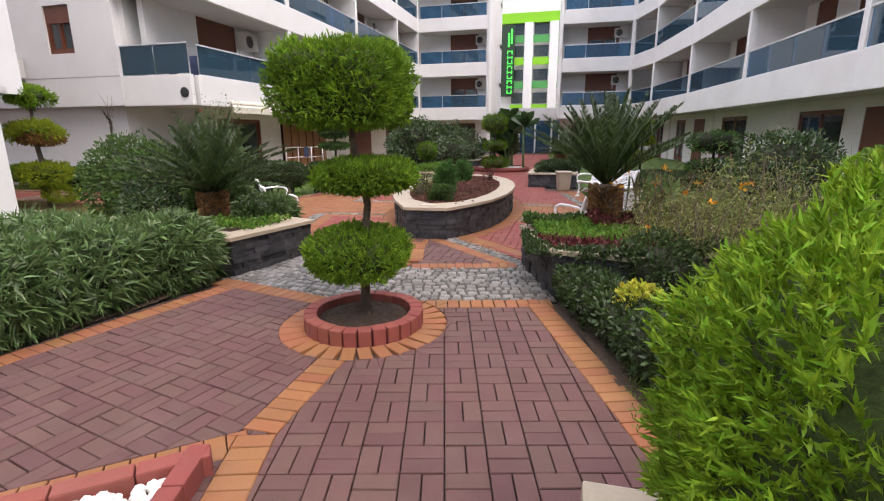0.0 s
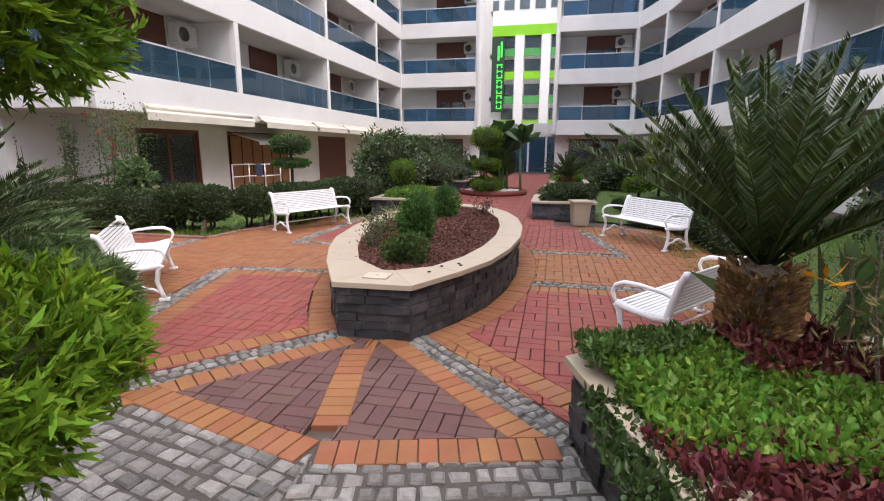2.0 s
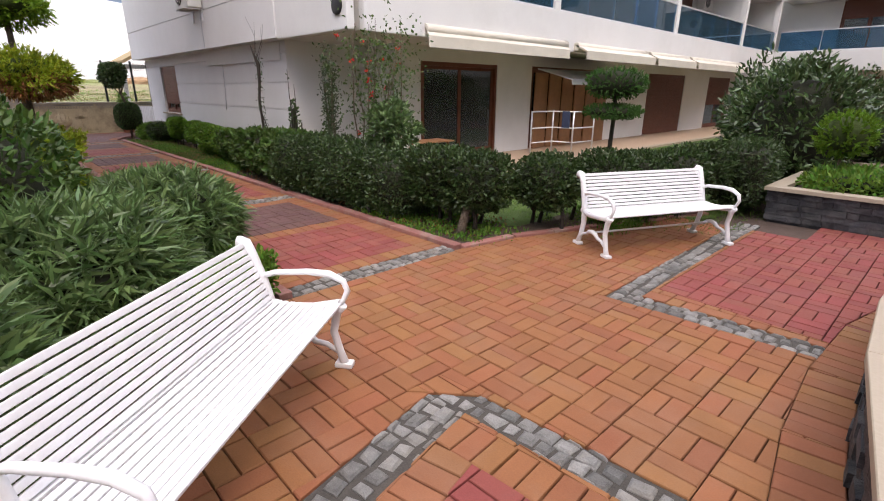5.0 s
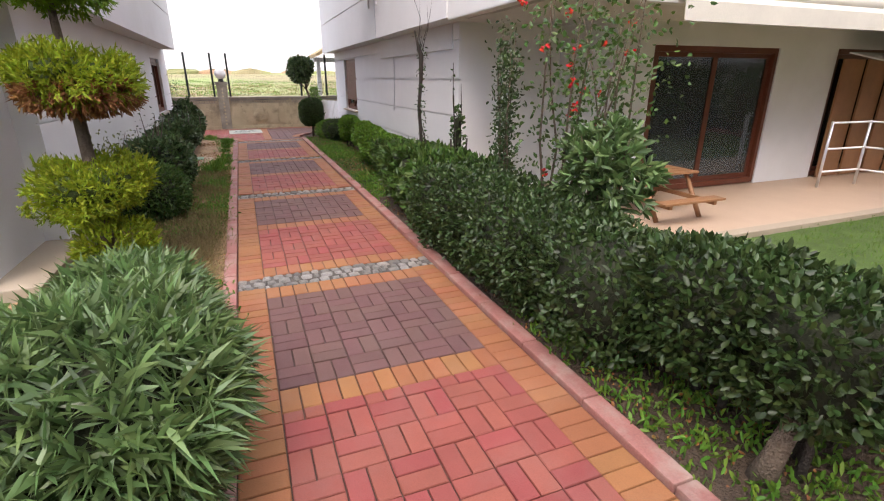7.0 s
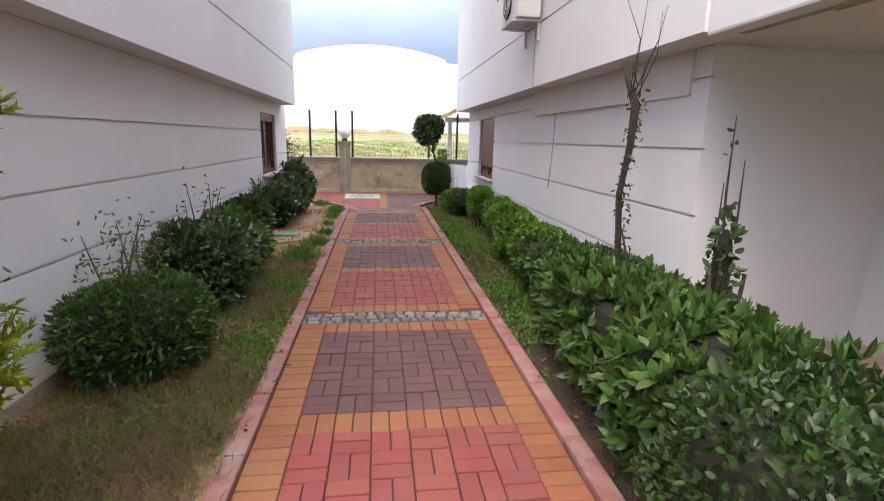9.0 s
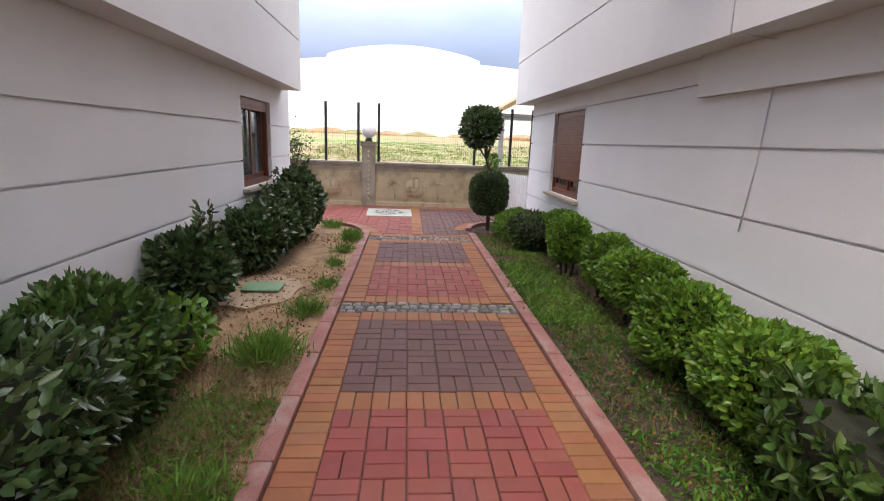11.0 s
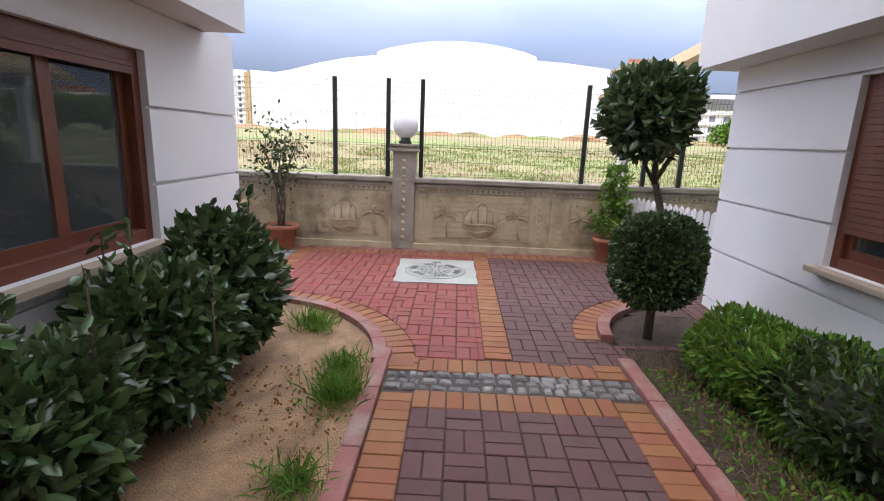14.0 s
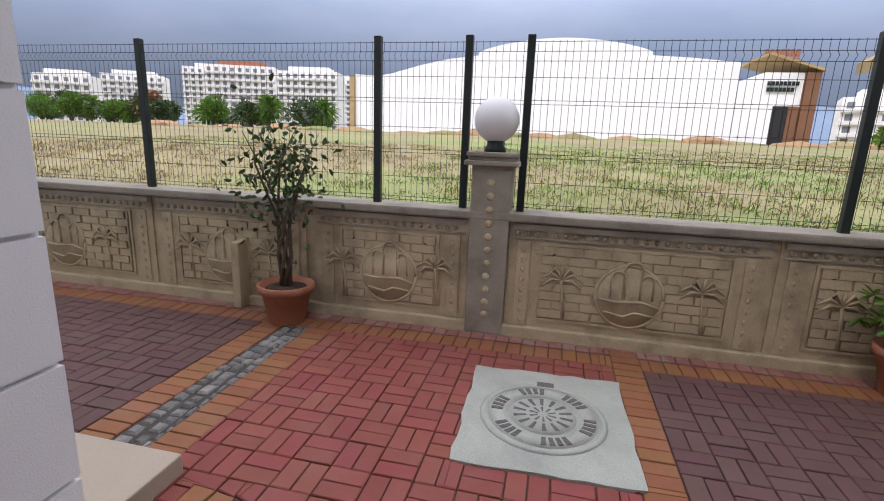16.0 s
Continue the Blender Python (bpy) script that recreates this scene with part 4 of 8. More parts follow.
# ---- benches ----
def bench():
    th = thing("garden_bench", (0, 0, 0), "white slatted metal garden bench with scrolled arms and curved legs", "bench", "benches round the planter")
    for x in (-0.72, 0.72):
        b = bmesh.new()
        tube(b, [(x, -0.255, 0.02), (x, -0.235, 0.09), (x, -0.205, 0.21), (x, -0.23, 0.33), (x, -0.26, 0.375)], [0.026, 0.022, 0.022, 0.026, 0.032], 8)
        front = part("front_leg", b, M_BENCH, th)
        b = bmesh.new()
        tube(b, [(x, 0.215, 0.02), (x, 0.18, 0.10), (x, 0.145, 0.23), (x, 0.145, 0.34), (x, 0.175, 0.48), (x, 0.222, 0.63), (x, 0.252, 0.690), (x, 0.288, 0.688)], [0.026, 0.022, 0.024, 0.030, 0.028, 0.026, 0.032, 0.042], 8)
        back = part("back_leg", b, M_BENCH, th)
        b = bmesh.new()
        tube(b, [(x, -0.25, 0.37), (x, -0.1, 0.345), (x, 0.05, 0.335), (x, 0.18, 0.36)], [0.036, 0.028, 0.028, 0.030], 8)
        part("seat_rail", b, M_BENCH, th)
        b = bmesh.new()
        tube(b, [(x, 0.22, 0.50), (x, 0.10, 0.535), (x, -0.08, 0.55), (x, -0.20, 0.545), (x, -0.275, 0.51), (x, -0.295, 0.455), (x, -0.27, 0.40), (x, -0.25, 0.38)], [0.014, 0.016, 0.018, 0.020, 0.018, 0.016, 0.014, 0.014], 8)
        part("armrest", b, M_BENCH, th)
        b = bmesh.new()
        tube(b, [(x, -0.235, 0.08), (x, -0.16, 0.13), (x, -0.10, 0.14), (x, -0.06, 0.17), (x, -0.01, 0.182), (x, 0.04, 0.17), (x, 0.08, 0.14), (x, 0.13, 0.13), (x, 0.19, 0.08)], [0.013, 0.015, 0.017, 0.02, 0.022, 0.02, 0.017, 0.015, 0.013], 6)
        part("leg_arch", b, M_BENCH, th, "curved cast tie between the legs")
        for y, leg in ((-0.255, front), (0.215, back)):
            part("foot", boxes((x - 0.03, x + 0.03, y - 0.05, y + 0.05, 0.0, 0.03), bevel=0.008), M_BENCH, leg)
    for i in range(11):
        y = -0.245 + i * 0.0385
        part("seat_slat", boxes((-0.735, 0.735, y - 0.0155, y + 0.0155, 0.372 - 0.022 * math.sin(math.pi * i / 12), 0.386 - 0.022 * math.sin(math.pi * i / 12)), bevel=0.004), M_BENCH, th)
    for i in range(10):
        t = i / 9
        m = pose(0, 0.142 + 0.10 * t + 0.015 * t * t, 0.395 + 0.290 * t, -19)
        part("back_slat", boxes((-0.735, 0.735, -0.008, 0.007, -0.0135, 0.0135), bevel=0.004, m=m), M_BENCH, th)
    b = bmesh.new()
    tube(b, [(-0.72, 0.02, 0.165), (0.72, 0.02, 0.165)], 0.011, 6)
    part("long_tie", b, M_BENCH, th)
    return th


bench_first = bench()
bench_first.matrix_basis = pose(-3.21, 9.28, 0, 0, 0, 128)
for x, y, r in ((-3.34, 13.56, 64.5), (2.76, 13.42, -56.5), (2.42, 9.05, -129)):
    copy_thing(bench_first, pose(x, y, 0, 0, 0, r))


# ---- stone beds ----
def stone_bed(name, label, outline, height, soil, rim=0.26, front_rim=None, courses=6, seed=1, coping=True, singles=True, soil_drop=0.07):
    """A raised bed: courses of split slate, a pale coping in slabs, and earth."""
    rnd = random.Random(seed)
    outline = ccw(outline)
    cx, cy = sum(p[0] for p in outline) / len(outline), sum(p[1] for p in outline) / len(outline)
    th = thing(name, (cx, cy, 0), label, "planter")
    n = len(outline)
    nor = []
    for i in range(n):
        a, b, c = Vector(outline[i - 1]), Vector(outline[i]), Vector(outline[(i + 1) % n])
        d0, d1 = (b - a).normalized(), (c - b).normalized()
        k0, k1 = Vector((-d0.y, d0.x)), Vector((-d1.y, d1.x))
        k = (k0 + k1).normalized()
        nor.append(k / max(0.5, k.dot(k0)))
    core = bmesh.new()
    prism(core, [(p[0] + 0.03 * k.x, p[1] + 0.03 * k.y) for p, k in zip(outline, nor)], -0.05, height - 0.16)
    part("core", core, M_SLATE, th)
    ch = (height - 0.045) / courses
    verts, faces = [], []
    for i in range(n):
        m, length = seg(outline[i], outline[(i + 1) % n])
        for c in range(courses):
            u = 0.0
            while u < length - 0.02:
                w = min(rnd.uniform(0.10, 0.26), length - u)
                out = rnd.uniform(-0.012, 0.016)
                z0, z1 = c * ch + 0.002, (c + 1) * ch - 0.002
                q = [(u + 0.002, -out, z0), (u + w - 0.002, -out + rnd.uniform(-0.006, 0.006), z0), (u + w - 0.002, -out + rnd.uniform(-0.006, 0.006), z1), (u + 0.002, -out, z1),
                     (u + 0.002, 0.06, z0), (u + w - 0.002, 0.06, z0), (u + w - 0.002, 0.06, z1), (u + 0.002, 0.06, z1)]
                q = [tuple(m @ Vector(v)) for v in q]
                f = [(0, 1, 2, 3), (3, 2, 6, 7), (1, 5, 6, 2), (0, 3, 7, 4), (0, 4, 5, 1)]
                if singles:
                    raw("stone", q, f, M_SLATE, th)
                else:
                    o = len(verts)
                    verts += q
                    faces += [tuple(o + j for j in g) for g in f]
                u += w
    if verts:
        tagged(raw("stone_course", verts, faces, M_SLATE, th), kind="stuff")
    inner = []
    for i in range(n):
        r = rim
        if front_rim and i in front_rim[0]:
            r = front_rim[1]
        inner.append((outline[i][0] + nor[i].x * r, outline[i][1] + nor[i].y * r))
    if coping:
        for i in range(n):
            j = (i + 1) % n
            o0, o1 = Vector(outline[i]) - nor[i] * 0.04, Vector(outline[j]) - nor[j] * 0.04
            b = bmesh.new()
            prism(b, [o0, o1, inner[j], inner[i]], height - 0.045, height)
            edges = [e for e in b.edges if e.verts[0].co.z > height - 0.01 and e.verts[1].co.z > height - 0.01]
            bmesh.ops.bevel(b, geom=edges, offset=0.004, segments=1, affect="EDGES")
            part("coping_slab", b, M_COPING, th, "cream stone coping slab")
    b = bmesh.new()
    pts = [Vector((*p, 0)) for p in inner]
    ring = [b.verts.new((p.x, p.y, height - soil_drop)) for p in pts]
    mids = [b.verts.new((cx + (p.x - cx) * 0.55, cy + (p.y - cy) * 0.55, height - soil_drop + 0.05 + rnd.uniform(-0.02, 0.03))) for p in pts]
    mid = b.verts.new((cx, cy, height - soil_drop + 0.07))
    for i in range(n):
        j = (i + 1) % n
        b.faces.new((ring[i], ring[j], mids[j], mids[i])).smooth = True
        b.faces.new((mids[i], mids[j], mid)).smooth = True
    part("soil", b, soil, th, "bare earth filling")
    return th


stone_bed("long_planter", "boat-shaped raised planter of dark split slate with cream coping", PLANTER, 0.48, M_MULCH, 0.27, ((0, 1), 0.42), 6, 3, singles=True)
BED_R = [(1.79, 6.14), (1.40, 7.30), (2.35, 8.05), (3.6, 7.9), (3.4, 6.4), (2.5, 6.0)]
BED_L = [(-1.70, 6.02), (-1.38, 7.23), (-2.05, 7.42), (-4.2, 7.9), (-4.2, 6.2)]
stone_bed("slate_bed", "low dark slate bed with cream coping under a cycad", BED_R, 0.47, M_SOIL, 0.22, None, 6, 4, singles=False)
stone_bed("slate_bed", "low grey slate bed with cream coping beside the threshold", BED_L, 0.45, M_SOIL, 0.26, None, 6, 5, singles=False)
for i, (x0, x1, y0, y1) in enumerate(((-2.88, -1.72, 15.6, 17.3), (-3.1, -2.2, 19.0, 20.8), (-3.0, -1.8, 22.0, 23.8), (-3.1, -1.9, 25.4, 27.0), (0.82, 2.15, 15.75, 17.4), (1.0, 1.9, 19.4, 21.0), (1.15, 2.4, 22.2, 24.0), (1.25, 2.4, 25.4, 27.0))):
    stone_bed("slate_bed", "square dark slate bed with cream coping along the court", [(x0, y0), (x1, y0), (x1, y1), (x0, y1)], 0.40, M_SOIL, 0.14, None, 5, 20 + i, singles=False)
# pale switch plate let into the coping
plate = tagged(part("cover_plate", boxes((-0.255, -0.045, 8.49, 8.67, 0.481, 0.492), bevel=0.002), M_PLATE, None), "square cream cover plate let into the coping", "cover plate")
part("slot", boxes((-0.16, -0.14, 8.575, 8.583, 0.491, 0.4935)), M_DARK, plate, "small dark slot")
for x, y in ((0.30, 9.02), (0.43, 9.16), (0.46, 9.10), (0.24, 8.80)):
    b = bmesh.new()
    bmesh.ops.create_icosphere(b, subdivisions=1, radius=0.016, matrix=pose(x, y, 0.49) @ Matrix.Diagonal((1.3, 1, 0.5, 1)))
    tagged(part("soil_crumb", b, M_SOIL, None), "dark crumb of earth on the coping", "crumb")

# ---- tree ring ----
ring = thing("tree_ring", (RING0[0], RING0[1], 0), "raised ring of red paving bricks round a clipped tree", "tree ring")
for i in range(27):
    w = 2 * math.pi * i / 27
    part("brick", boxes((0.385, 0.495, -0.050, 0.050, -0.02, 0.125 + 0.004 * math.sin(i * 5)), bevel=0.012, m=pose(*RING0, 0, 0, 0, math.degrees(w))), M_RED, ring)
b = bmesh.new()
lathe(b, [(0.40, 0.0), (0.40, 0.05), (0.25, 0.085), (0.08, 0.10), (0.001, 0.10)], (*RING0, 0), 24)
part("soil", b, M_LOAM, ring)

rnd = random.Random(12)
b = bmesh.new()
for i in range(170):
    a, r = rnd.random() * 6.28, 0.36 * math.sqrt(rnd.random())
    bmesh.ops.create_icosphere(b, subdivisions=1, radius=rnd.uniform(0.006, 0.02), matrix=pose(RING0[0] + r * math.cos(a), RING0[1] + r * math.sin(a), 0.112 - 0.14 * r, rnd.random() * 90, rnd.random() * 90) @ Matrix.Diagonal((1.3, 1, 0.6, 1)))
tagged(part("crumbled_earth", b, M_SOIL, ring, "crumbled dry earth"), kind="stuff")

# bed of white pebbles behind a red kerb, near the start
kb = thing("pebble_bed", (0.05, 2.3, 0), "small triangular bed of white pebbles with a red kerb", "pebble bed")
for a, c in (((0.27, 3.22), (0.62, 2.1)), ((-0.45, 2.62), (0.27, 3.22))):
    m, length = seg(a, c)
    k = max(1, round(length / 0.3))
    for i in range(k):
        part("kerb_stone", boxes((i * length / k + 0.003, (i + 1) * length / k - 0.003, -0.10, 0.0, -0.03, 0.11 - 0.004 * (a[0] < 0)), bevel=0.012, m=m), M_RED, kb)
rnd = random.Random(8)
b = bmesh.new()
for i in range(420):
    u, v = rnd.random(), rnd.random()
    if u + v > 1:
        u, v = 1 - u, 1 - v
    p = Vector((0.2, 3.02)) + u * Vector((0.3, -0.95)) + v * Vector((-0.6, -0.55))
    bmesh.ops.create_icosphere(b, subdivisions=1, radius=rnd.uniform(0.018, 0.034), matrix=pose(p.x, p.y, 0.03 + rnd.random() * 0.03, rnd.random() * 90, rnd.random() * 90))
tagged(part("pebbles", b, M_PEBBLE, kb), kind="stuff")

# round bed far along the court
rb = thing("round_bed", (-0.78, 21.8, 0), "round bed of white pebbles in a red kerb", "round bed")
b = bmesh.new()
lathe(b, [(1.15, -0.02), (1.15, 0.16), (1.02, 0.16), (1.02, 0.10)], (-0.78, 21.8, 0), 36)
part("kerb", b, M_RED, rb)
b = bmesh.new()
lathe(b, [(1.02, 0.0), (1.02, 0.12), (0.5, 0.15), (0.001, 0.16)], (-0.78, 21.8, 0), 36)
part("pebbles", b, M_PEBBLE, rb)

# litter bin
bn = thing("litter_bin", (1.80, 15.05, 0), "cream square litter bin with a rounded rim", "bin")
b = bmesh.new()
prism(b, [(-0.15, -0.15), (0.15, -0.15), (0.15, 0.15), (-0.15, 0.15)], 0.0, 0.5)
for v in b.verts:
    if v.co.z > 0.3:
        v.co.x *= 1.22
        v.co.y *= 1.22
bmesh.ops.bevel(b, geom=b.edges[:], offset=0.025, segments=2, affect="EDGES")
bmesh.ops.transform(b, matrix=pose(1.80, 15.05, 0, 0, 0, 12), verts=b.verts[:])
part("body", b, M_COPING, bn)
part("rim", boxes((-0.205, 0.205, -0.205, 0.205, 0.47, 0.515), bevel=0.015, m=pose(1.80, 15.05, 0, 0, 0, 12)), M_COPING, bn)

# ---- end wall with fence and lamp ----
WX = -22.18
ew = thing("wall_end", (WX, 9.9, 0), "cast concrete garden wall with raised ornament panels", "wall", kind="structure")
part("core", boxes((WX - 0.22, WX - 0.03, 2.0, 16.0, -0.05, 0.97)), M_STONEWALL, ew)
part("coping", boxes((WX - 0.28, WX + 0.05, 2.0, 16.0, 0.97, 1.035), bevel=0.015), M_COPE, ew)
part("foot", boxes((WX - 0.05, WX + 0.04, 2.0, 16.0, -0.05, 0.09), bevel=0.012), M_STONEWALL, ew)


def relief_panel(y0, y1):
    """One cast panel: frame, brick joints in relief, a round emblem with arches, leaf sprays."""
    b = boxes((WX - 0.03, WX - 0.012, y0, y1, 0.09, 0.97))
    part("panel", b, M_STONEWALL, ew)
    part("frieze", boxes((WX - 0.012, WX + 0.012, y0 + 0.02, y1 - 0.02, 0.905, 0.955), (WX - 0.012, WX + 0.004, y0 + 0.02, y1 - 0.02, 0.83, 0.845), bevel=0.004), M_COPE, ew)
    d = bmesh.new()
    for i in range(round((y1 - y0 - 0.1) / 0.075)):
        bmesh.ops.create_icosphere(d, subdivisions=1, radius=0.022, matrix=pose(WX - 0.008, y0 + 0.07 + i * 0.075, 0.875))
    part("beading", d, M_COPE, ew)
    f0, f1 = y0 + 0.24, y1 - 0.24
    part("panel_frame", boxes((WX - 0.012, WX + 0.006, f0, f1, 0.79, 0.81), (WX - 0.012, WX + 0.006, f0, f0 + 0.02, 0.18, 0.79), (WX - 0.012, WX + 0.006, f1 - 0.02, f1, 0.18, 0.79), (WX - 0.012, WX + 0.006, f0, f1, 0.16, 0.18)), M_STONEWALL, ew)
    rr = random.Random(int(y0 * 100))
    for c in range(8):
        y = f0 + 0.03 - (0.1 if c % 2 else 0)
        while y < f1 - 0.03:
            a, e = max(y, f0 + 0.03), min(y + 0.20, f1 - 0.03)
            if e - a > 0.02:
                part("brick", boxes((WX - 0.014, WX + 0.004 + rr.uniform(0, 0.008), a + 0.007, e - 0.007, 0.19 + c * 0.075 + 0.004, 0.19 + (c + 1) * 0.075 - 0.004)), M_STONEWALL, ew)
            y += 0.21
    mid = (y0 + y1) / 2
    e = bmesh.new()
    tube(e, [(WX + 0.002, mid + 0.25 * math.cos(i * math.pi / 14), 0.43 + 0.25 * math.sin(i * math.pi / 14)) for i in range(29)], 0.017, 6)
    part("emblem_ring", e, M_STONEWALL, ew)
    e = bmesh.new()
    lathe(e, [(0.24, 0.0), (0.24, 0.026), (0.001, 0.026)], sides=28)
    bmesh.ops.transform(e, matrix=pose(WX - 0.010, mid, 0.43, 0, 90, 0), verts=e.verts[:])
    part("emblem_disc", e, M_STONEWALL, ew)
    for off, w, h in ((-0.09, 0.10, 0.22), (0.02, 0.13, 0.30), (0.13, 0.09, 0.20)):
        e = bmesh.new()
        tube(e, [(WX + 0.016, mid + off - w / 2, 0.42), (WX + 0.020, mid + off - w / 2, 0.42 + h - w / 2)] + [(WX + 0.020, mid + off - w / 2 * math.cos(i * math.pi / 6), 0.42 + h - w / 2 + w / 2 * math.sin(i * math.pi / 6)) for i in range(7)] + [(WX + 0.016, mid + off + w / 2, 0.42)], 0.010, 5)
        part("arch", e, M_STONEWALL, ew)
    e = bmesh.new()
    tube(e, [(WX + 0.016, mid - 0.22, 0.40), (WX + 0.020, mid - 0.1, 0.385), (WX + 0.020, mid + 0.1, 0.40), (WX + 0.016, mid + 0.23, 0.36)], 0.012, 5)
    tube(e, [(WX + 0.016, mid - 0.18, 0.30), (WX + 0.020, mid - 0.03, 0.27), (WX + 0.020, mid + 0.05, 0.31), (WX + 0.016, mid + 0.2, 0.29)], 0.010, 5)
    part("wave", e, M_STONEWALL, ew)
    off = 0.52 if y1 - y0 > 1.7 else 0.42
    for side in (-1, 1):
        top = Vector((WX + 0.012, mid + side * off, 0.52))
        e = bmesh.new()
        tube(e, [(WX + 0.008, mid + side * off + 0.03, 0.19), (WX + 0.012, mid + side * off + 0.015, 0.36), top], [0.014, 0.011, 0.010], 6)
        part("palm_trunk", e, M_STONEWALL, ew)
        for j in range(7):
            a = radians(-25 + j * 38)
            e = bmesh.new()
            tube(e, [top, top + Vector((0.010, 0.09 * math.cos(a), 0.08 * math.sin(a) + 0.035)), top + Vector((-0.004, 0.17 * math.cos(a), 0.09 * math.sin(a) - 0.03))], [0.008, 0.014, 0.004], 5)
            part("frond", e, M_STONEWALL, ew)
    # bolt holes: solid dark discs paint the shade of each hole
    for y, z in ((f0 + 0.12, 0.72), (f1 - 0.12, 0.72), (f0 + 0.18, 0.25), (f1 - 0.18, 0.25), (mid, 0.74)):
        e = bmesh.new()
        lathe(e, [(0.014, 0), (0.014, 0.004), (0.001, 0.004)], sides=8)
        bmesh.ops.transform(e, matrix=pose(WX - 0.004, y, z, 0, 90, 0), verts=e.verts[:])
        part("bolt_hole", e, M_DARK, ew)
    for y in (y0 + 0.12, y1 - 0.12):
        part("stud_strip", boxes((WX - 0.014, WX + 0.002, y - 0.055, y + 0.055, 0.1, 0.82), bevel=0.003), M_STONEWALL, ew)
        d = bmesh.new()
        for i in range(8):
            bmesh.ops.create_icosphere(d, subdivisions=1, radius=0.026, matrix=pose(WX + 0.0, y, 0.15 + i * 0.085) @ Matrix.Diagonal((0.6, 0.8, 1, 1)))
        part("studs", d, M_STONEWALL, ew)


for y0, y1 in ((2.3, 4.45), (4.5, 6.65), (6.7, 8.28), (8.38, 9.76), (10.10, 12.02), (12.06, 13.98), (14.0, 15.9)):
    relief_panel(y0, y1)
pil = thing("gate_pillar", (WX - 0.05, 9.93, 0), "square concrete pillar with studs below a globe lamp", "pillar")
part("shaft", boxes((WX - 0.26, WX + 0.045, 9.77, 10.09, 0.0, 1.40), bevel=0.012), M_COPE, pil)
part("cap", boxes((WX - 0.31, WX + 0.10, 9.715, 10.145, 1.40, 1.44), (WX - 0.28, WX + 0.07, 9.745, 10.115, 1.44, 1.47), (WX - 0.30, WX + 0.09, 9.73, 10.13, 1.47, 1.505), bevel=0.01), M_COPE, pil)
for i in range(11):
    b = bmesh.new()
    bmesh.ops.create_icosphere(b, subdivisions=2, radius=0.032, matrix=pose(WX + 0.047, 9.93, 0.17 + i * 0.11) @ Matrix.Diagonal((0.6, 1, 1, 1)))
    part("stud", b, M_STONEWALL, pil)
M_GLOBE = mat("milky_globe", (0.74, 0.73, 0.72), 0.35, 0.03, 4, 60, 0.02, stain=(0.6, 0.58, 0.55), stain_amt=0.2)
lamp = thing("globe_lamp", (WX - 0.10, 9.93, 1.505), "milky white globe lamp, unlit, on the pillar", "lamp")
b = bmesh.new()
lathe(b, [(0.09, 1.506), (0.09, 1.53), (0.07, 1.56), (0.07, 1.60)], (WX - 0.10, 9.93, 0), 20)
part("collar", b, M_BLACK, lamp)
b = bmesh.new()
bmesh.ops.create_uvsphere(b, u_segments=28, v_segments=18, radius=0.178, matrix=pose(WX - 0.10, 9.93, 1.755))
for f in b.faces:
    f.smooth = True
part("globe", b, M_GLOBE, lamp)

fence = thing("mesh_fence", (WX - 0.12, 9.9, 1.035), "dark green welded wire fence on square posts above the wall", "fence")
FX = WX - 0.12
POSTS = [2.2, 4.35, 6.58, 8.92, 9.68, 10.16, 12.47, 13.34, 13.85, 15.9]
for y in POSTS:
    part("post", boxes((FX - 0.03, FX + 0.03, y - 0.03, y + 0.03, 1.0, 2.39), bevel=0.006), M_BLACK, fence)
for y0, y1 in zip(POSTS, POSTS[1:]):
    if y1 - y0 < 0.3:
        continue
    v = bmesh.new()
    k = round((y1 - y0) / 0.052)
    for i in range(1, k):
        y = y0 + (y1 - y0) * i / k
        tube(v, [(FX, y, 1.055), (FX, y, 2.20), (FX + 0.035, y, 2.235), (FX, y, 2.27), (FX, y, 2.35)], 0.0022, 3)
    for z in (1.07, 1.10, 1.27, 1.47, 1.50, 1.68, 1.88, 1.91, 2.08, 2.20, 2.27, 2.34):
        tube(v, [(FX + 0.005, y0, z), (FX + 0.005, y1, z)], 0.0028, 4)
    tagged(part("wire_panel", v, M_BLACK, fence), kind="stuff")
# short upright slab against the wall
tagged(part("wall_rib", boxes((WX - 0.02, WX + 0.16, 7.62, 7.70, 0.0, 0.62), bevel=0.012), M_STONEWALL, None), "short upright concrete fin against the wall", "wall fin")

# manhole
mh = thing("manhole", (-20.95, 10.48, 0), "round cast iron manhole cover in a rough square of concrete", "manhole")
b = bmesh.new()
pts = []
rnd = random.Random(4)
for a, c in (((-21.50, 9.99), (-20.41, 10.02)), ((-20.41, 10.02), (-20.44, 10.98)), ((-20.44, 10.98), (-21.53, 10.96)), ((-21.53, 10.96), (-21.50, 9.99))):
    for i in range(10):
        pts.append((a[0] + (c[0] - a[0]) * i / 10 + rnd.uniform(-0.012, 0.012), a[1] + (c[1] - a[1]) * i / 10 + rnd.uniform(-0.012, 0.012)))
prism(b, pts, -0.05, 0.012)
part("concrete_square", b, M_CONC, mh)
b = bmesh.new()
lathe(b, [(0.37, 0.0), (0.37, 0.019), (0.33, 0.022), (0.33, 0.016), (0.315, 0.016), (0.315, 0.024), (0.21, 0.024), (0.21, 0.016), (0.19, 0.016), (0.19, 0.026), (0.001, 0.026)], (-20.95, 10.47, 0), 40)
part("cover", b, M_CONC, mh, "pale dusty cast cover with rings")
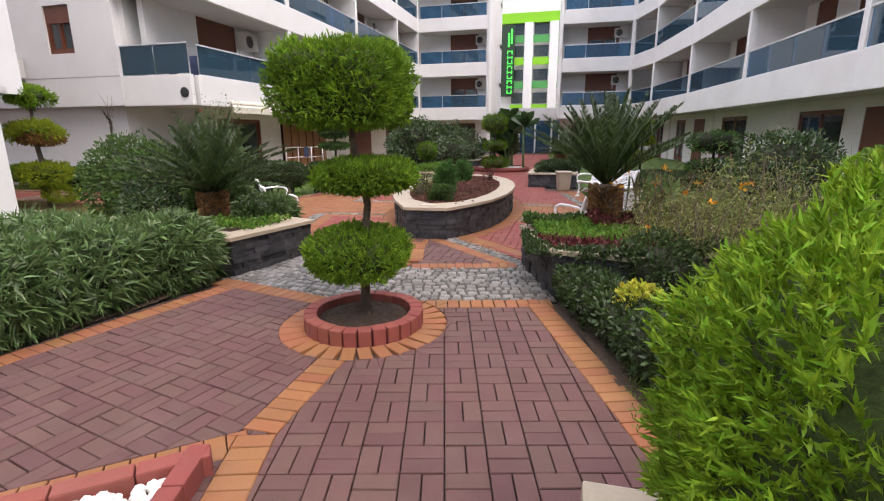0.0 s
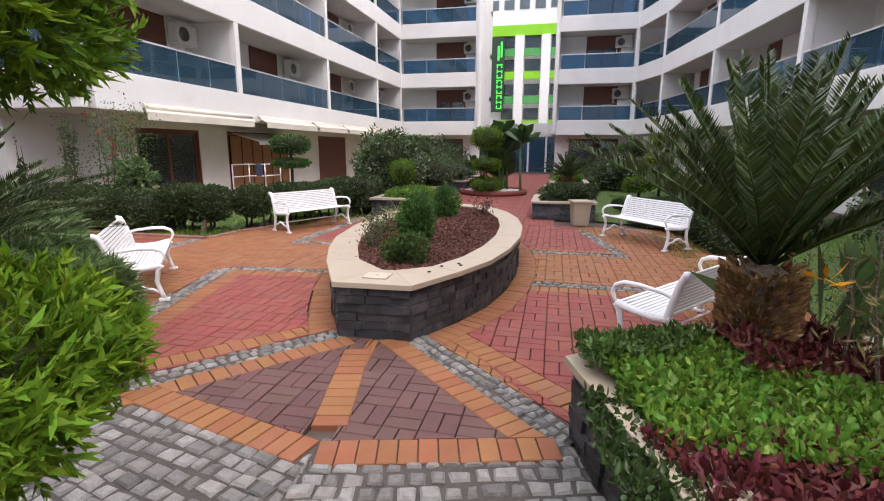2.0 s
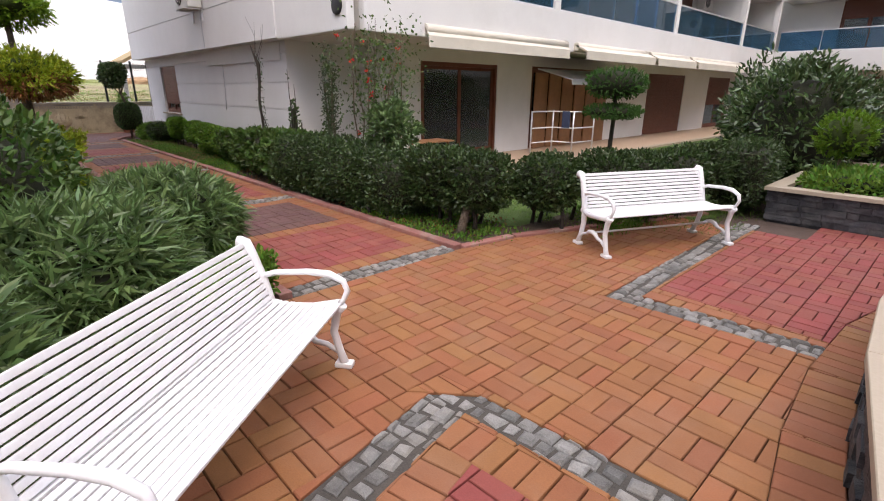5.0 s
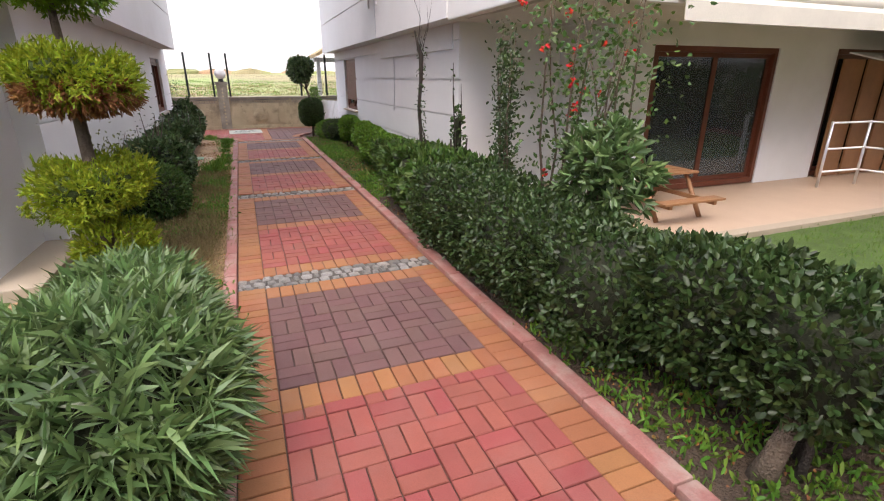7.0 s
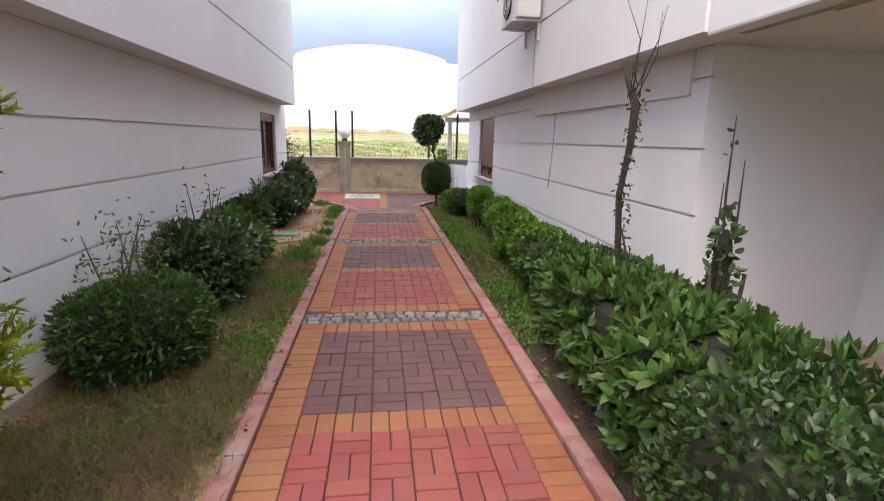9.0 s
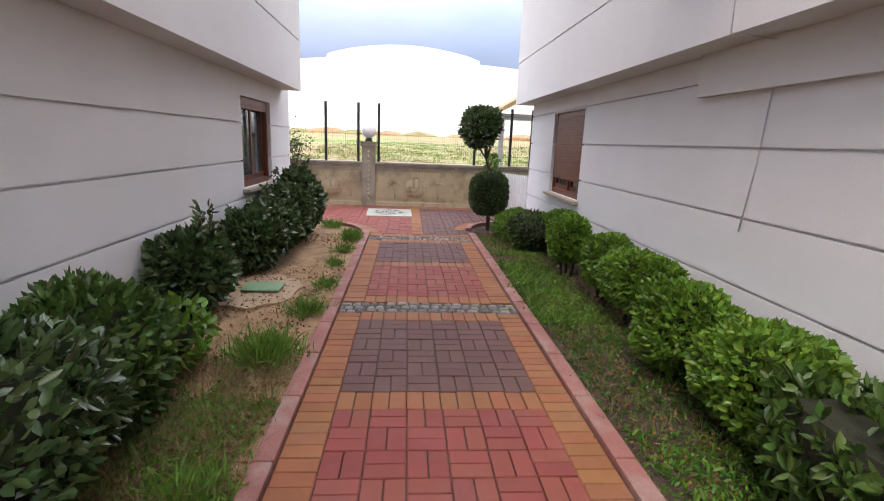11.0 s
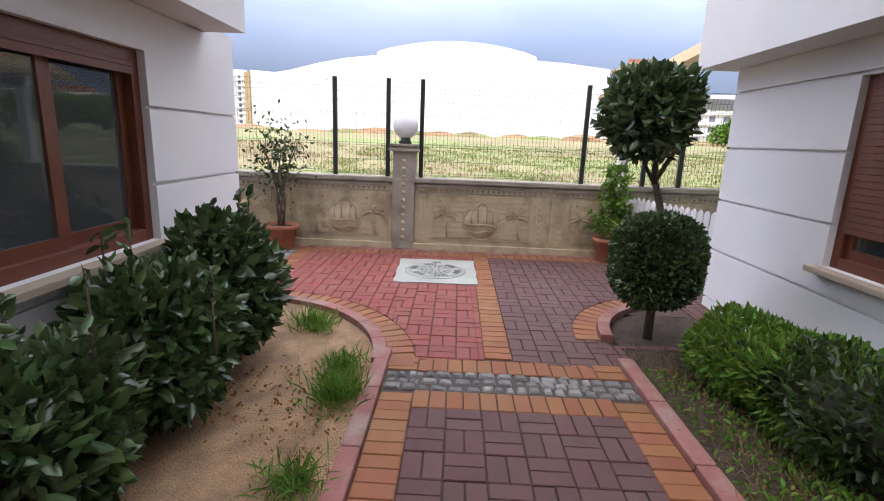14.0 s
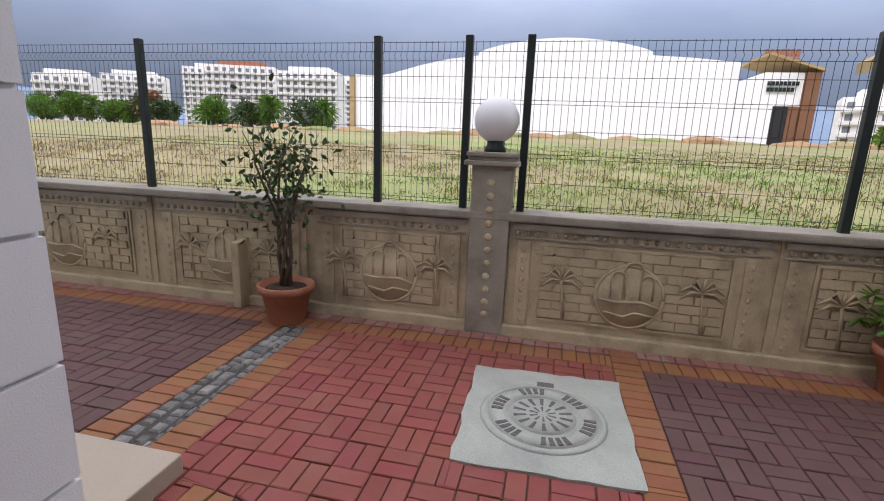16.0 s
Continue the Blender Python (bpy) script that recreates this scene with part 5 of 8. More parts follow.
for r0, r1, k, w in ((0.235, 0.305, 6, 0.6), (0.10, 0.175, 14, 0.55), (0.03, 0.08, 10, 0.5)):
    for i in range(k):
        a0 = 2 * math.pi * i / k
        for j in range(4 if r0 > 0.2 else 1):
            d = 2 * math.pi / k * w / (4 if r0 > 0.2 else 1)
            a, c = a0 + j * d, a0 + j * d + d * 0.62
            b = bmesh.new()
            prism(b, [(-20.95 + rr * math.cos(t), 10.47 + rr * math.sin(t)) for rr, t in ((r0, a), (r1, a), (r1, c), (r0, c))], 0.02, 0.0275)
            part("slot", b, M_IRON, mh)
part("lift_slot", boxes((-21.36, -21.30, 10.42, 10.53, 0.01, 0.022)), M_IRON, mh)

# green plastic access cover in a pat of mortar
ac = thing("access_cover", (-15.2, 9.4, 0), "green ribbed plastic access cover set in pale mortar", "access cover")
b = bmesh.new()
prism(b, [(-15.2 + (0.56 + 0.04 * math.sin(i * 1.3)) * math.cos(i * math.pi / 22), 9.36 + (0.42 + 0.03 * math.cos(i * 0.9)) * math.sin(i * math.pi / 22)) for i in range(44)], -0.02, 0.014)
part("mortar", b, M_PAT, ac, "pale trowelled mortar")
M_PLASTIC = mat("green_plastic", (0.16, 0.27, 0.15), 0.6, 0.1, 6, 60, 0.1)
part("lid", boxes((-15.36, -15.07, 9.22, 9.60, 0.03, 0.048), bevel=0.006), M_PLASTIC, ac, "green plastic lid")
for i in range(12):
    part("rib", boxes((-15.345, -15.085, 9.235 + i * 0.03, 9.250 + i * 0.03, 0.048, 0.053)), M_PLASTIC, ac)

# white picket fence and pergola by the far corner
pf = thing("picket_fence", (-21.2, 13.5, 0), "white painted picket fence between house and wall", "fence")
for i in range(16):
    x = -22.05 + i * 0.095
    b = bmesh.new()
    prism(b, [(-0.035, 0.0), (0.035, 0.0), (0.035, 0.84), (0.0, 0.88), (-0.035, 0.84)], -0.009, 0.009)
    bmesh.ops.transform(b, matrix=pose(x, 13.10 + 0.32 * (x + 22.05), 0.03, 90, 0, 17.7), verts=b.verts[:])
    part("picket", b, M_BENCH, pf)
for z in (0.2, 0.68):
    part("rail", boxes((-0.06, 1.56, 0.01, 0.04, z, z + 0.06), m=pose(-22.05, 13.10, 0, 0, 0, 17.7)), M_BENCH, pf)
pg = thing("pergola", (-22.6, 13.6, 0), "white pergola with a thatched slope", "pergola")
part("post", boxes((-22.75, -22.62, 13.10, 13.23, 0.0, 2.2), bevel=0.01), M_BENCH, pg)
part("beam", boxes((-22.8, -22.58, 13.0, 16.0, 2.15, 2.30)), M_BENCH, pg)
b = bmesh.new()
prism(b, [(0, 0), (4.0, 2.2), (4.0, 2.38), (0, 0.10)], 0, 2.2)
bmesh.ops.transform(b, matrix=Matrix(((0, 0, 1, -23.6), (1, 0, 0, 12.95), (0, 1, 0, 2.28), (0, 0, 0, 1))), verts=b.verts[:])
part("roof", b, M_OCHRE, pg)

# plant pots at the wall
def pot(at, label):
    th = thing("plant_pot", at, label, "pot", "pots at the wall")
    b = bmesh.new()
    lathe(b, [(0.15, 0), (0.155, 0.01), (0.205, 0.27), (0.235, 0.275), (0.24, 0.335), (0.22, 0.338), (0.205, 0.30), (0.001, 0.30)], at, 28)
    part("body", b, M_TERRA, th)
    b = bmesh.new()
    lathe(b, [(0.20, 0.295), (0.1, 0.315), (0.001, 0.318)], at, 20)
    part("soil", b, M_SOIL, th)
    return th


pot((-21.90, 8.24, 0), "terracotta pot with a thick rim against the wall")
pot((-21.92, 12.86, 0), "terracotta pot with a thick rim against the wall")

# ---- patio ----
patio = thing("patio", (-8.3, 19.0, 0), "beige tiled patio before the ground floor doors", "patio", kind="structure")
part("slab", boxes((-10.4, -7.45, 14.95, 34.0, -0.05, 0.045), (-10.4, -7.45, 13.45, 14.95, -0.05, 0.044)), M_TILE, patio)
part("edge", boxes((-7.45, -7.3, 14.9, 34.0, -0.05, 0.055), bevel=0.01), M_COPING, patio)
pt = thing("picnic_table", (-8.4, 15.0, 0.045), "small brown wooden table with two fixed benches", "table")
M_PINE = mat("varnished_pine", (0.27, 0.13, 0.06), 0.5, 0.2, 6, 90, 0.2)
for i in range(4):
    part("top_board", boxes((-8.65 + i * 0.125, -8.535 + i * 0.125, 14.6, 15.5, 0.54, 0.565), bevel=0.004), M_PINE, pt)
for x in (-8.95, -7.90):
    part("bench_board", boxes((x, x + 0.16, 14.6, 15.5, 0.30, 0.325), bevel=0.004), M_PINE, pt)
for y in (14.72, 15.38):
    part("tie", boxes((-8.92, -7.77, y - 0.02, y + 0.02, 0.25, 0.30)), M_PINE, pt)
    for s in (-1, 1):
        b = bmesh.new()
        tube(b, [(-8.40 + s * 0.42, y + 0.035, 0.045), (-8.40 + s * 0.12, y + 0.035, 0.54)], 0.028, 4)
        part("leg", b, M_PINE, pt)
ck = thing("drying_rack", (-8.4, 19.3, 0.045), "grey metal rail rack with bars on the patio", "rack")
for x, y in ((-8.6, 18.5), (-8.55, 19.3), (-8.0, 19.35), (-7.95, 20.2)):
    b = bmesh.new()
    tube(b, [(x, y, 0.045), (x, y, 1.02)], 0.020, 6)
    part("leg", b, M_ALU, ck)
for z in (0.28, 0.62, 1.0):
    b = bmesh.new()
    tube(b, [(-8.6, 18.5, z), (-8.55, 19.3, z), (-8.0, 19.35, z), (-7.95, 20.2, z)], 0.016, 6)
    part("bar", b, M_ALU, ck)
part("cloth", boxes((-8.30, -8.10, 19.31, 19.36, 0.62, 1.01), bevel=0.004), M_SIGNBLUE, ck, "dark blue cloth over the rail")
part("curtain", boxes(*[(4.3 + i * 0.3, 4.5 + i * 0.3 + 0.08, 1.10 + 0.04 * (i % 2), 1.13 + 0.04 * (i % 2), 0.06, 1.9) for i in range(12)], m=mw), M_PINE, patio, "brown hanging curtain inside the opening")

# awnings rolled up below the first band
for i, (y0, y1, out) in enumerate(((14.5, 18.6, 0.10), (19.0, 22.4, 0.28), (22.6, 25.2, 0.28), (25.4, 30.2, 0.28))):
    aw = thing("awning", (-7.9, (y0 + y1) / 2, 2.4), "cream canvas awning rolled up under the balcony", "awning", "awnings on the west block")
    b = bmesh.new()
    tube(b, [(-7.88, y0, 2.42), (-7.88, y1, 2.42)], 0.085, 10)
    part("roll", b, M_AWNING, aw)
    b = bmesh.new()
    prism(b, [(0.0, 2.42), (out, 2.30), (out + 0.01, 2.14), (out + 0.02, 2.14), (out + 0.02, 2.32), (0.0, 2.46)], y0, y1)
    bmesh.ops.transform(b, matrix=Matrix(((1, 0, 0, -7.88), (0, 0, 1, 0), (0, 1, 0, 0), (0, 0, 0, 1))), verts=b.verts[:])
    part("valance", b, M_AWNING, aw)
aw = thing("awning", (-8.4, 20.8, 1.9), "white canvas awning half let down over the patio doors", "awning")
b = bmesh.new()
prism(b, [(0.0, 1.98), (1.0, 1.72), (1.0, 1.62), (1.02, 1.62), (1.02, 1.74), (0.0, 2.0)], 19.3, 22.6)
bmesh.ops.transform(b, matrix=Matrix(((1, 0, 0, -9.1), (0, 0, 1, 0), (0, 1, 0, 0), (0, 0, 0, 1))), verts=b.verts[:])
part("cloth", b, M_BENCH, aw, "white canvas")
# laundry airing on the corner balcony
lr = thing("laundry_rack", (-8.9, 13.7, BAND1 - 0.14), "folding laundry rack with clothes on the corner balcony", "rack")
for y in (13.45, 13.95):
    b = bmesh.new()
    tube(b, [(-9.5, y, BAND1 - 0.14), (-9.0, y, BAND1 + 0.55), (-8.4, y, BAND1 + 0.55), (-8.3, y, BAND1 - 0.14)], 0.012, 6)
    part("frame", b, M_ALU, lr)
for i, (x, w, drop, m_) in enumerate(((-9.35, 0.30, 0.42, M_GREEN2), (-9.0, 0.26, 0.5, M_DARK), (-8.7, 0.22, 0.36, M_BENCH), (-8.45, 0.24, 0.55, M_SIGNBLUE))):
    part("garment", boxes((x, x + w, 13.44 + 0.1 * i, 13.47 + 0.1 * i, BAND1 + 0.56 - drop, BAND1 + 0.56), bevel=0.01), m_, lr, "hanging piece of clothing")
# round vent in the corner band
b = bmesh.new()
lathe(b, [(0.13, 0), (0.13, 0.02), (0.11, 0.03), (0.001, 0.03)], sides=24)
bmesh.ops.transform(b, matrix=pose(-8.08, 12.995, 2.63, 90), verts=b.verts[:])
vent = tagged(part("wall_speaker", b, M_DARK, None), "dark round speaker set into the white band", "speaker")
# cable down the wall
b = bmesh.new()
tube(b, [(-13.6, 12.972, 3.4), (-13.62, 12.97, 2.9), (-13.6, 12.972, 2.34), (-13.55, 13.30, 2.3), (-13.6, 13.305, 1.5), (-13.66, 13.30, 1.0)], 0.006, 5)
tagged(part("wall_cable", b, M_GROOVE, None), "thin grey cable hanging down the wall", "cable")

# ---- plants ----
def fast_mesh(name, verts, quads, material, parent, label="", kind=""):
    me = bpy.data.meshes.new(name)
    me.vertices.add(len(verts))
    me.vertices.foreach_set("co", np.ascontiguousarray(verts, dtype=np.float32).ravel())
    me.loops.add(quads.size)
    me.loops.foreach_set("vertex_index", np.ascontiguousarray(quads, dtype=np.int32).ravel())
    me.polygons.add(len(quads))
    me.polygons.foreach_set("loop_start", np.arange(0, quads.size, 4, dtype=np.int32))
    me.update(calc_edges=True)
    me.materials.append(material)
    return tagged(own(new(name, me), parent, label), kind=kind)


def unit(v):
    return v / (np.linalg.norm(v, axis=1, keepdims=True) + 1e-9)


def blades(name, base, way, length, width, material, parent, rng, label="", fold=0.18, droop=0.0, belly=0.45):
    """One folded blade a point: base, two shoulders, tip."""
    n = len(base)
    way = unit(way)
    side = unit(np.cross(way, rng.normal(size=(n, 3))))
    up = np.cross(side, way)
    L, W = np.broadcast_to(length, n)[:, None], np.broadcast_to(width, n)[:, None]
    mid = base + way * L * belly
    sag = np.zeros((n, 3))
    sag[:, 2] = -droop
    if n < 45000 and float(np.mean(W / L)) > 0.3:
        # broad leaf: two halves that fold along the midrib
        lift = up * W * fold * 1.6
        tip = base + way * L + sag * L
        a, c = base + way * L * 0.26, base + way * L * 0.66 + sag * L * 0.4
        v = np.stack([base, a + side * W * 0.42 + lift, c + side * W * 0.44 + lift, tip, c - side * W * 0.44 + lift, a - side * W * 0.42 + lift], 1).reshape(-1, 3)
        q = np.arange(n)[:, None] * 6
        return fast_mesh(name, v, np.concatenate([q + np.array([0, 1, 2, 3]), q + np.array([0, 3, 4, 5])], 0), material, parent, label)
    v = np.stack([base, mid + side * W / 2 + up * W * fold, base + way * L + sag * L, mid - side * W / 2 + up * W * fold], 1).reshape(-1, 3)
    return fast_mesh(name, v, np.arange(n * 4).reshape(n, 4), material, parent, label)


def lump(p, amp, freq, seed):
    """Cheap smooth noise for point sets."""
    s = np.sin(p @ np.array([[freq, 0.7 * freq, 0.3 * freq], [-0.5 * freq, freq, 0.6 * freq], [0.4 * freq, -0.6 * freq, freq]]).T + seed)
    t = np.sin(p @ np.array([[2.1 * freq, -1.3 * freq, 0.9 * freq], [1.1 * freq, 1.9 * freq, -1.6 * freq], [-0.8 * freq, 1.4 * freq, 2.3 * freq]]).T + seed * 1.7)
    return amp * (0.6 * s.sum(1) / 1.7 + 0.4 * t.sum(1) / 1.7)


def ball_points(c, r, n, rng, square=2.0, depth=0.2, amp=0.08, freq=6.0, seed=0.0):
    """Points in the skin of a lumpy rounded body, and the outward way there. square: 2 is an ellipsoid, 4 to 6 nearly a box."""
    d = unit(rng.normal(size=(n, 3)))
    k = (np.abs(d) ** square).sum(1) ** (-1 / square)
    r = np.array(r)
    shell = 1 - depth * rng.random(n) ** 1.6
    world = d * k[:, None] * r
    f = shell * (1 + lump(world + np.array(c), amp, freq, seed))
    p = np.array(c) + world * f[:, None]
    nor = unit(np.sign(d) * np.abs(d * k[:, None]) ** (square - 1) / r)
    return p, nor


# solid core under the leaves; its dark colour paints the shade inside the plant
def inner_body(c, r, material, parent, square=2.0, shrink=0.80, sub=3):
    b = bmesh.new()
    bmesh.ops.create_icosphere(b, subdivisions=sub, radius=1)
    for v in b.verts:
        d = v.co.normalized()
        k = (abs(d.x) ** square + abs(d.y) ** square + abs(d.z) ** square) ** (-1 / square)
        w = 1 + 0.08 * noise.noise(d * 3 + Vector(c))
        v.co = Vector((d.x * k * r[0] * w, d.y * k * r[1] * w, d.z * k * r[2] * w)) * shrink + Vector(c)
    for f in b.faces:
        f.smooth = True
    return part("inner_growth", b, material, parent, "solid core, shade between the leaves put in as dark colour")


# core colours, set dark to stand in for shade deep in the foliage
M_INNER = mat("inner_shade", (0.018, 0.020, 0.009), 1.0, 0.5, 20, 90, 0.6)
M_INNER_L = mat("inner_shade_green", (0.034, 0.052, 0.010), 1.0, 0.5, 20, 90, 0.6)
SEED = [10]


def rng_next():
    SEED[0] += 1
    return np.random.default_rng(SEED[0])


def trunk(name, pts, radii, material, parent, sides=8):
    b = bmesh.new()
    tube(b, pts, radii, sides)
    return part(name, b, material, parent)


def sprays(name, c, r, n, material, parent, square=2.0, length=0.06, width=0.016, up=0.35, jit=0.5, depth=0.22, amp=0.06, freq=9.0, label=""):
    """Feathery conifer growth: tufts of short blades that fan out and up."""
    rng = rng_next()
    each = 11
    k = max(1, n // each)
    p, nor = ball_points(c, r, k, rng, square, depth, amp, freq, SEED[0])
    axis = unit(nor + rng.normal(size=(k, 3)) * jit * 0.55 + np.array([0, 0, up]))
    p, axis = np.repeat(p, each, 0), np.repeat(axis, each, 0)
    q = k * each
    step = np.tile(np.linspace(-0.5, 0.75, each), k)[:, None]
    L = length * rng.uniform(0.55, 1.15, q)
    way = axis + rng.normal(size=(q, 3)) * 0.48
    return blades(name, p + axis * length * step - unit(way) * (L * 0.3)[:, None], way, L, width * rng.uniform(0.7, 1.3, q), material, parent, rng, label)


def leafy(name, c, r, n, material, parent, square=2.0, length=0.05, width=0.028, jit=0.9, depth=0.3, amp=0.10, freq=6.0, up=0.2, label=""):
    rng = rng_next()
    p, nor = ball_points(c, r, n, rng, square, depth, amp, freq, SEED[0])
    way = nor * 0.7 + rng.normal(size=(n, 3)) * jit * 0.7 + np.array([0, 0, up])
    return blades(name, p, way, length * rng.uniform(0.6, 1.25, n), width * rng.uniform(0.7, 1.2, n), material, parent, rng, label, fold=0.12)


# tiered tree in the brick ring
tt = thing("topiary_tree", (*RING0, 0.09), "clipped three-tier cypress topiary in a brick ring", "tree")
trunk("trunk", [(0.28, 5.11, 0.07), (0.29, 5.11, 0.4), (0.30, 5.12, 0.75), (0.33, 5.13, 1.0), (0.30, 5.14, 1.2), (0.22, 5.14, 1.5), (0.20, 5.14, 1.9)], [0.045, 0.04, 0.034, 0.032, 0.03, 0.028, 0.02], M_BARK, tt)
for c, r, sq, n in (((0.18, 5.14, 1.91), (0.455, 0.46, 0.29), 6.0, 60000), ((0.33, 5.14, 1.235), (0.365, 0.38, 0.125), 2.7, 26000), ((0.22, 5.14, 0.60), (0.40, 0.42, 0.21), 2.6, 30000)):
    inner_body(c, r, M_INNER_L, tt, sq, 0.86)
    sprays("tier", c, r, n, L_THUJA, tt, sq, 0.036, 0.008, depth=0.18, amp=0.07, freq=15, jit=0.8)
    sprays("new_growth", c, (r[0], r[1], r[2]), n // 3, L_THUJA2, tt, sq, 0.040, 0.008, depth=0.06, up=0.6, amp=0.09, freq=15, jit=0.9)
# broad golden thuja beside the start
th = thing("round_thuja", (2.75, 2.62, 0.1), "bright lime green rounded thuja shrub", "shrub")
inner_body((2.82, 2.64, 0.78), (0.64, 0.60, 0.66), M_INNER_L, th, 2.5, 0.84)
sprays("foliage", (2.82, 2.64, 0.78), (0.65, 0.61, 0.68), 100000, L_THUJA2, th, 2.5, 0.048, 0.009, up=0.6, depth=0.22, amp=0.09, freq=12)
trunk("trunk", [(2.75, 2.62, -0.02), (2.75, 2.62, 0.5)], 0.05, M_BARK, th)
tagged(part("stone_slab", boxes((1.99, 2.40, 2.2, 3.08, -0.05, 0.34), bevel=0.012), M_COPING, None), "pale cream stone block beside the thuja", "stone block")


def hedge(pts, width, height, leaf, n, label, length=0.05, lw=0.026, square=5, z0=0.18, name="hedge", legs=True, inner=True, amp=0.07, whorl=1):
    """A clipped hedge along plan points, made of overlapping bodies with bare stems below."""
    rng = rng_next()
    th = thing(name, (*pts[0], 0), label, "hedge")
    P, N = [], []
    total = sum(math.dist(a, b) for a, b in zip(pts, pts[1:]))
    for a, b in zip(pts, pts[1:]):
        a, b = np.array(a), np.array(b)
        ln = np.linalg.norm(b - a)
        k = max(1, int(n * ln / total))
        m, _ = seg(tuple(a), tuple(b))
        p, nor = ball_points((0, 0, 0), (ln / 2 + width * 0.35, width / 2, (height - z0) / 2), k, rng, square, 0.16, amp, 7.0, SEED[0])
        mat3 = np.array([[m[i][j] for j in range(3)] for i in range(3)])
        c = np.array([(a[0] + b[0]) / 2, (a[1] + b[1]) / 2, (height + z0) / 2])
        P.append(p @ mat3.T + c)
        N.append(nor @ mat3.T)
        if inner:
            # dark core box: the hedge's inner shade as colour
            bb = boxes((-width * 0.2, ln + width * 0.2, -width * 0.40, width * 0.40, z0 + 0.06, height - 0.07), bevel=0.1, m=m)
            part("inner_growth", bb, M_INNER, th, "solid core, shade between the leaves put in as dark colour")
        if legs:
            for i in range(max(1, int(ln / 0.45))):
                q = a + (b - a) * (i + rng.random()) / max(1, int(ln / 0.45))
                trunk("stem", [(q[0], q[1], -0.03), (q[0] + rng.normal() * 0.03, q[1] + rng.normal() * 0.03, z0 * 0.6), (q[0] + rng.normal() * 0.06, q[1] + rng.normal() * 0.06, z0 + 0.12)], [0.028, 0.022, 0.016], M_BARK_DARK, th, 6)
    P, N = np.concatenate(P), np.concatenate(N)
    if whorl > 1:
        keep = rng.random(len(P)) < 1.25 / whorl
        axis = unit(N[keep] * 0.6 + rng.normal(size=(int(keep.sum()), 3)) * 0.35 + np.array([0, 0, 0.45]))
        P, N = np.repeat(P[keep], whorl, 0), np.repeat(axis, whorl, 0)
    k = len(P)
    blades("foliage", P, N * 0.6 + rng.normal(size=(k, 3)) * 0.7 + np.array([0, 0, 0.15]), length * rng.uniform(0.6, 1.3, k), lw * rng.uniform(0.7, 1.2, k), leaf, th, rng, fold=0.12)
    return th


def hedge_bush(at, r, z0, z1, leaf, n, label, length=0.05, lw=0.028, stems=3, square=3.4, amp=0.13):
    """One clipped bush of a row, on bare stems."""
    th = thing("hedge_bush", (*at, 0), label, "hedge", "bushes of the clipped hedge")
    c, rr = (at[0], at[1], (z0 + z1) / 2), (r[0], r[1], (z1 - z0) / 2)
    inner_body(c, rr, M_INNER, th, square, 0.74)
    leafy("foliage", c, rr, n, leaf, th, square, length, lw, depth=0.26, amp=amp, freq=7.0)
    rng = rng_next()
    for i in range(stems):
        x, y = at[0] + rng.normal() * r[0] * 0.35, at[1] + rng.normal() * r[1] * 0.3
        trunk("stem", [(x, y, -0.03), (x + rng.normal() * 0.03, y + rng.normal() * 0.03, z0 * 0.7), (x + rng.normal() * 0.07, y + rng.normal() * 0.07, z0 + 0.16)], [0.026, 0.02, 0.014], M_BARK_DARK, th, 6)
    return th


def hedge_row(pts, gap, r, z0, z1, leaf, n, label, seed, **more):
    rr = random.Random(seed)
    for a, b in zip(pts, pts[1:]):
        length = math.dist(a, b)
        k = max(1, round(length / gap))
        for i in range(k):
            t = (i + 0.5) / k
            s_ = rr.uniform(0.9, 1.12)
            hedge_bush((a[0] + (b[0] - a[0]) * t + rr.uniform(-0.05, 0.05), a[1] + (b[1] - a[1]) * t + rr.uniform(-0.05, 0.05)), (r * s_, r * s_), z0 * rr.uniform(0.8, 1.15), z1 * rr.uniform(0.93, 1.05), leaf, n, label, **more)


# hedge from the path round the plaza
hedge_row([(-8.5, 12.44), (-6.7, 12.46), (-5.8, 12.54)], 0.45, 0.44, 0.03, 0.80, L_HEDGE, 5200, "clipped dark green hedge bush along the path", 2, length=0.044, lw=0.026)
hedge_row([(-5.65, 12.56), (-4.66, 12.66)], 0.50, 0.40, 0.22, 0.87, L_HEDGE, 4400, "clipped dark green hedge bush on bare stems at the path corner", 3)
hedge_row([(-4.56, 13.0), (-4.0, 14.15), (-3.5, 15.5)], 0.54, 0.34, 0.26, 0.84, L_HEDGE, 3600, "clipped dark green hedge bush on bare stems behind the bench", 4)
stump = thing("hedge_stump", (-4.87, 12.36, 0), "thick gnarled hedge stump at the path corner", "stump")
trunk("trunk", [(-4.89, 12.36, -0.04), (-4.87, 12.38, 0.10), (-4.86, 12.44, 0.30)], [0.062, 0.048, 0.038], M_BARK, stump, 10)
hedge([(-10.4, 12.60), (-8.5, 12.58)], 0.90, 0.74, L_PITTO, 8000, "glossy whorled-leaf hedge along the path", length=0.105, lw=0.046, z0=0.12, amp=0.15, whorl=7)
hedge([(-12.0, 12.78), (-10.5, 12.75)], 0.66, 0.62, L_PITTO, 6500, "glossy whorled-leaf hedge along the path", length=0.075, lw=0.034, z0=0.1, amp=0.14, whorl=6)


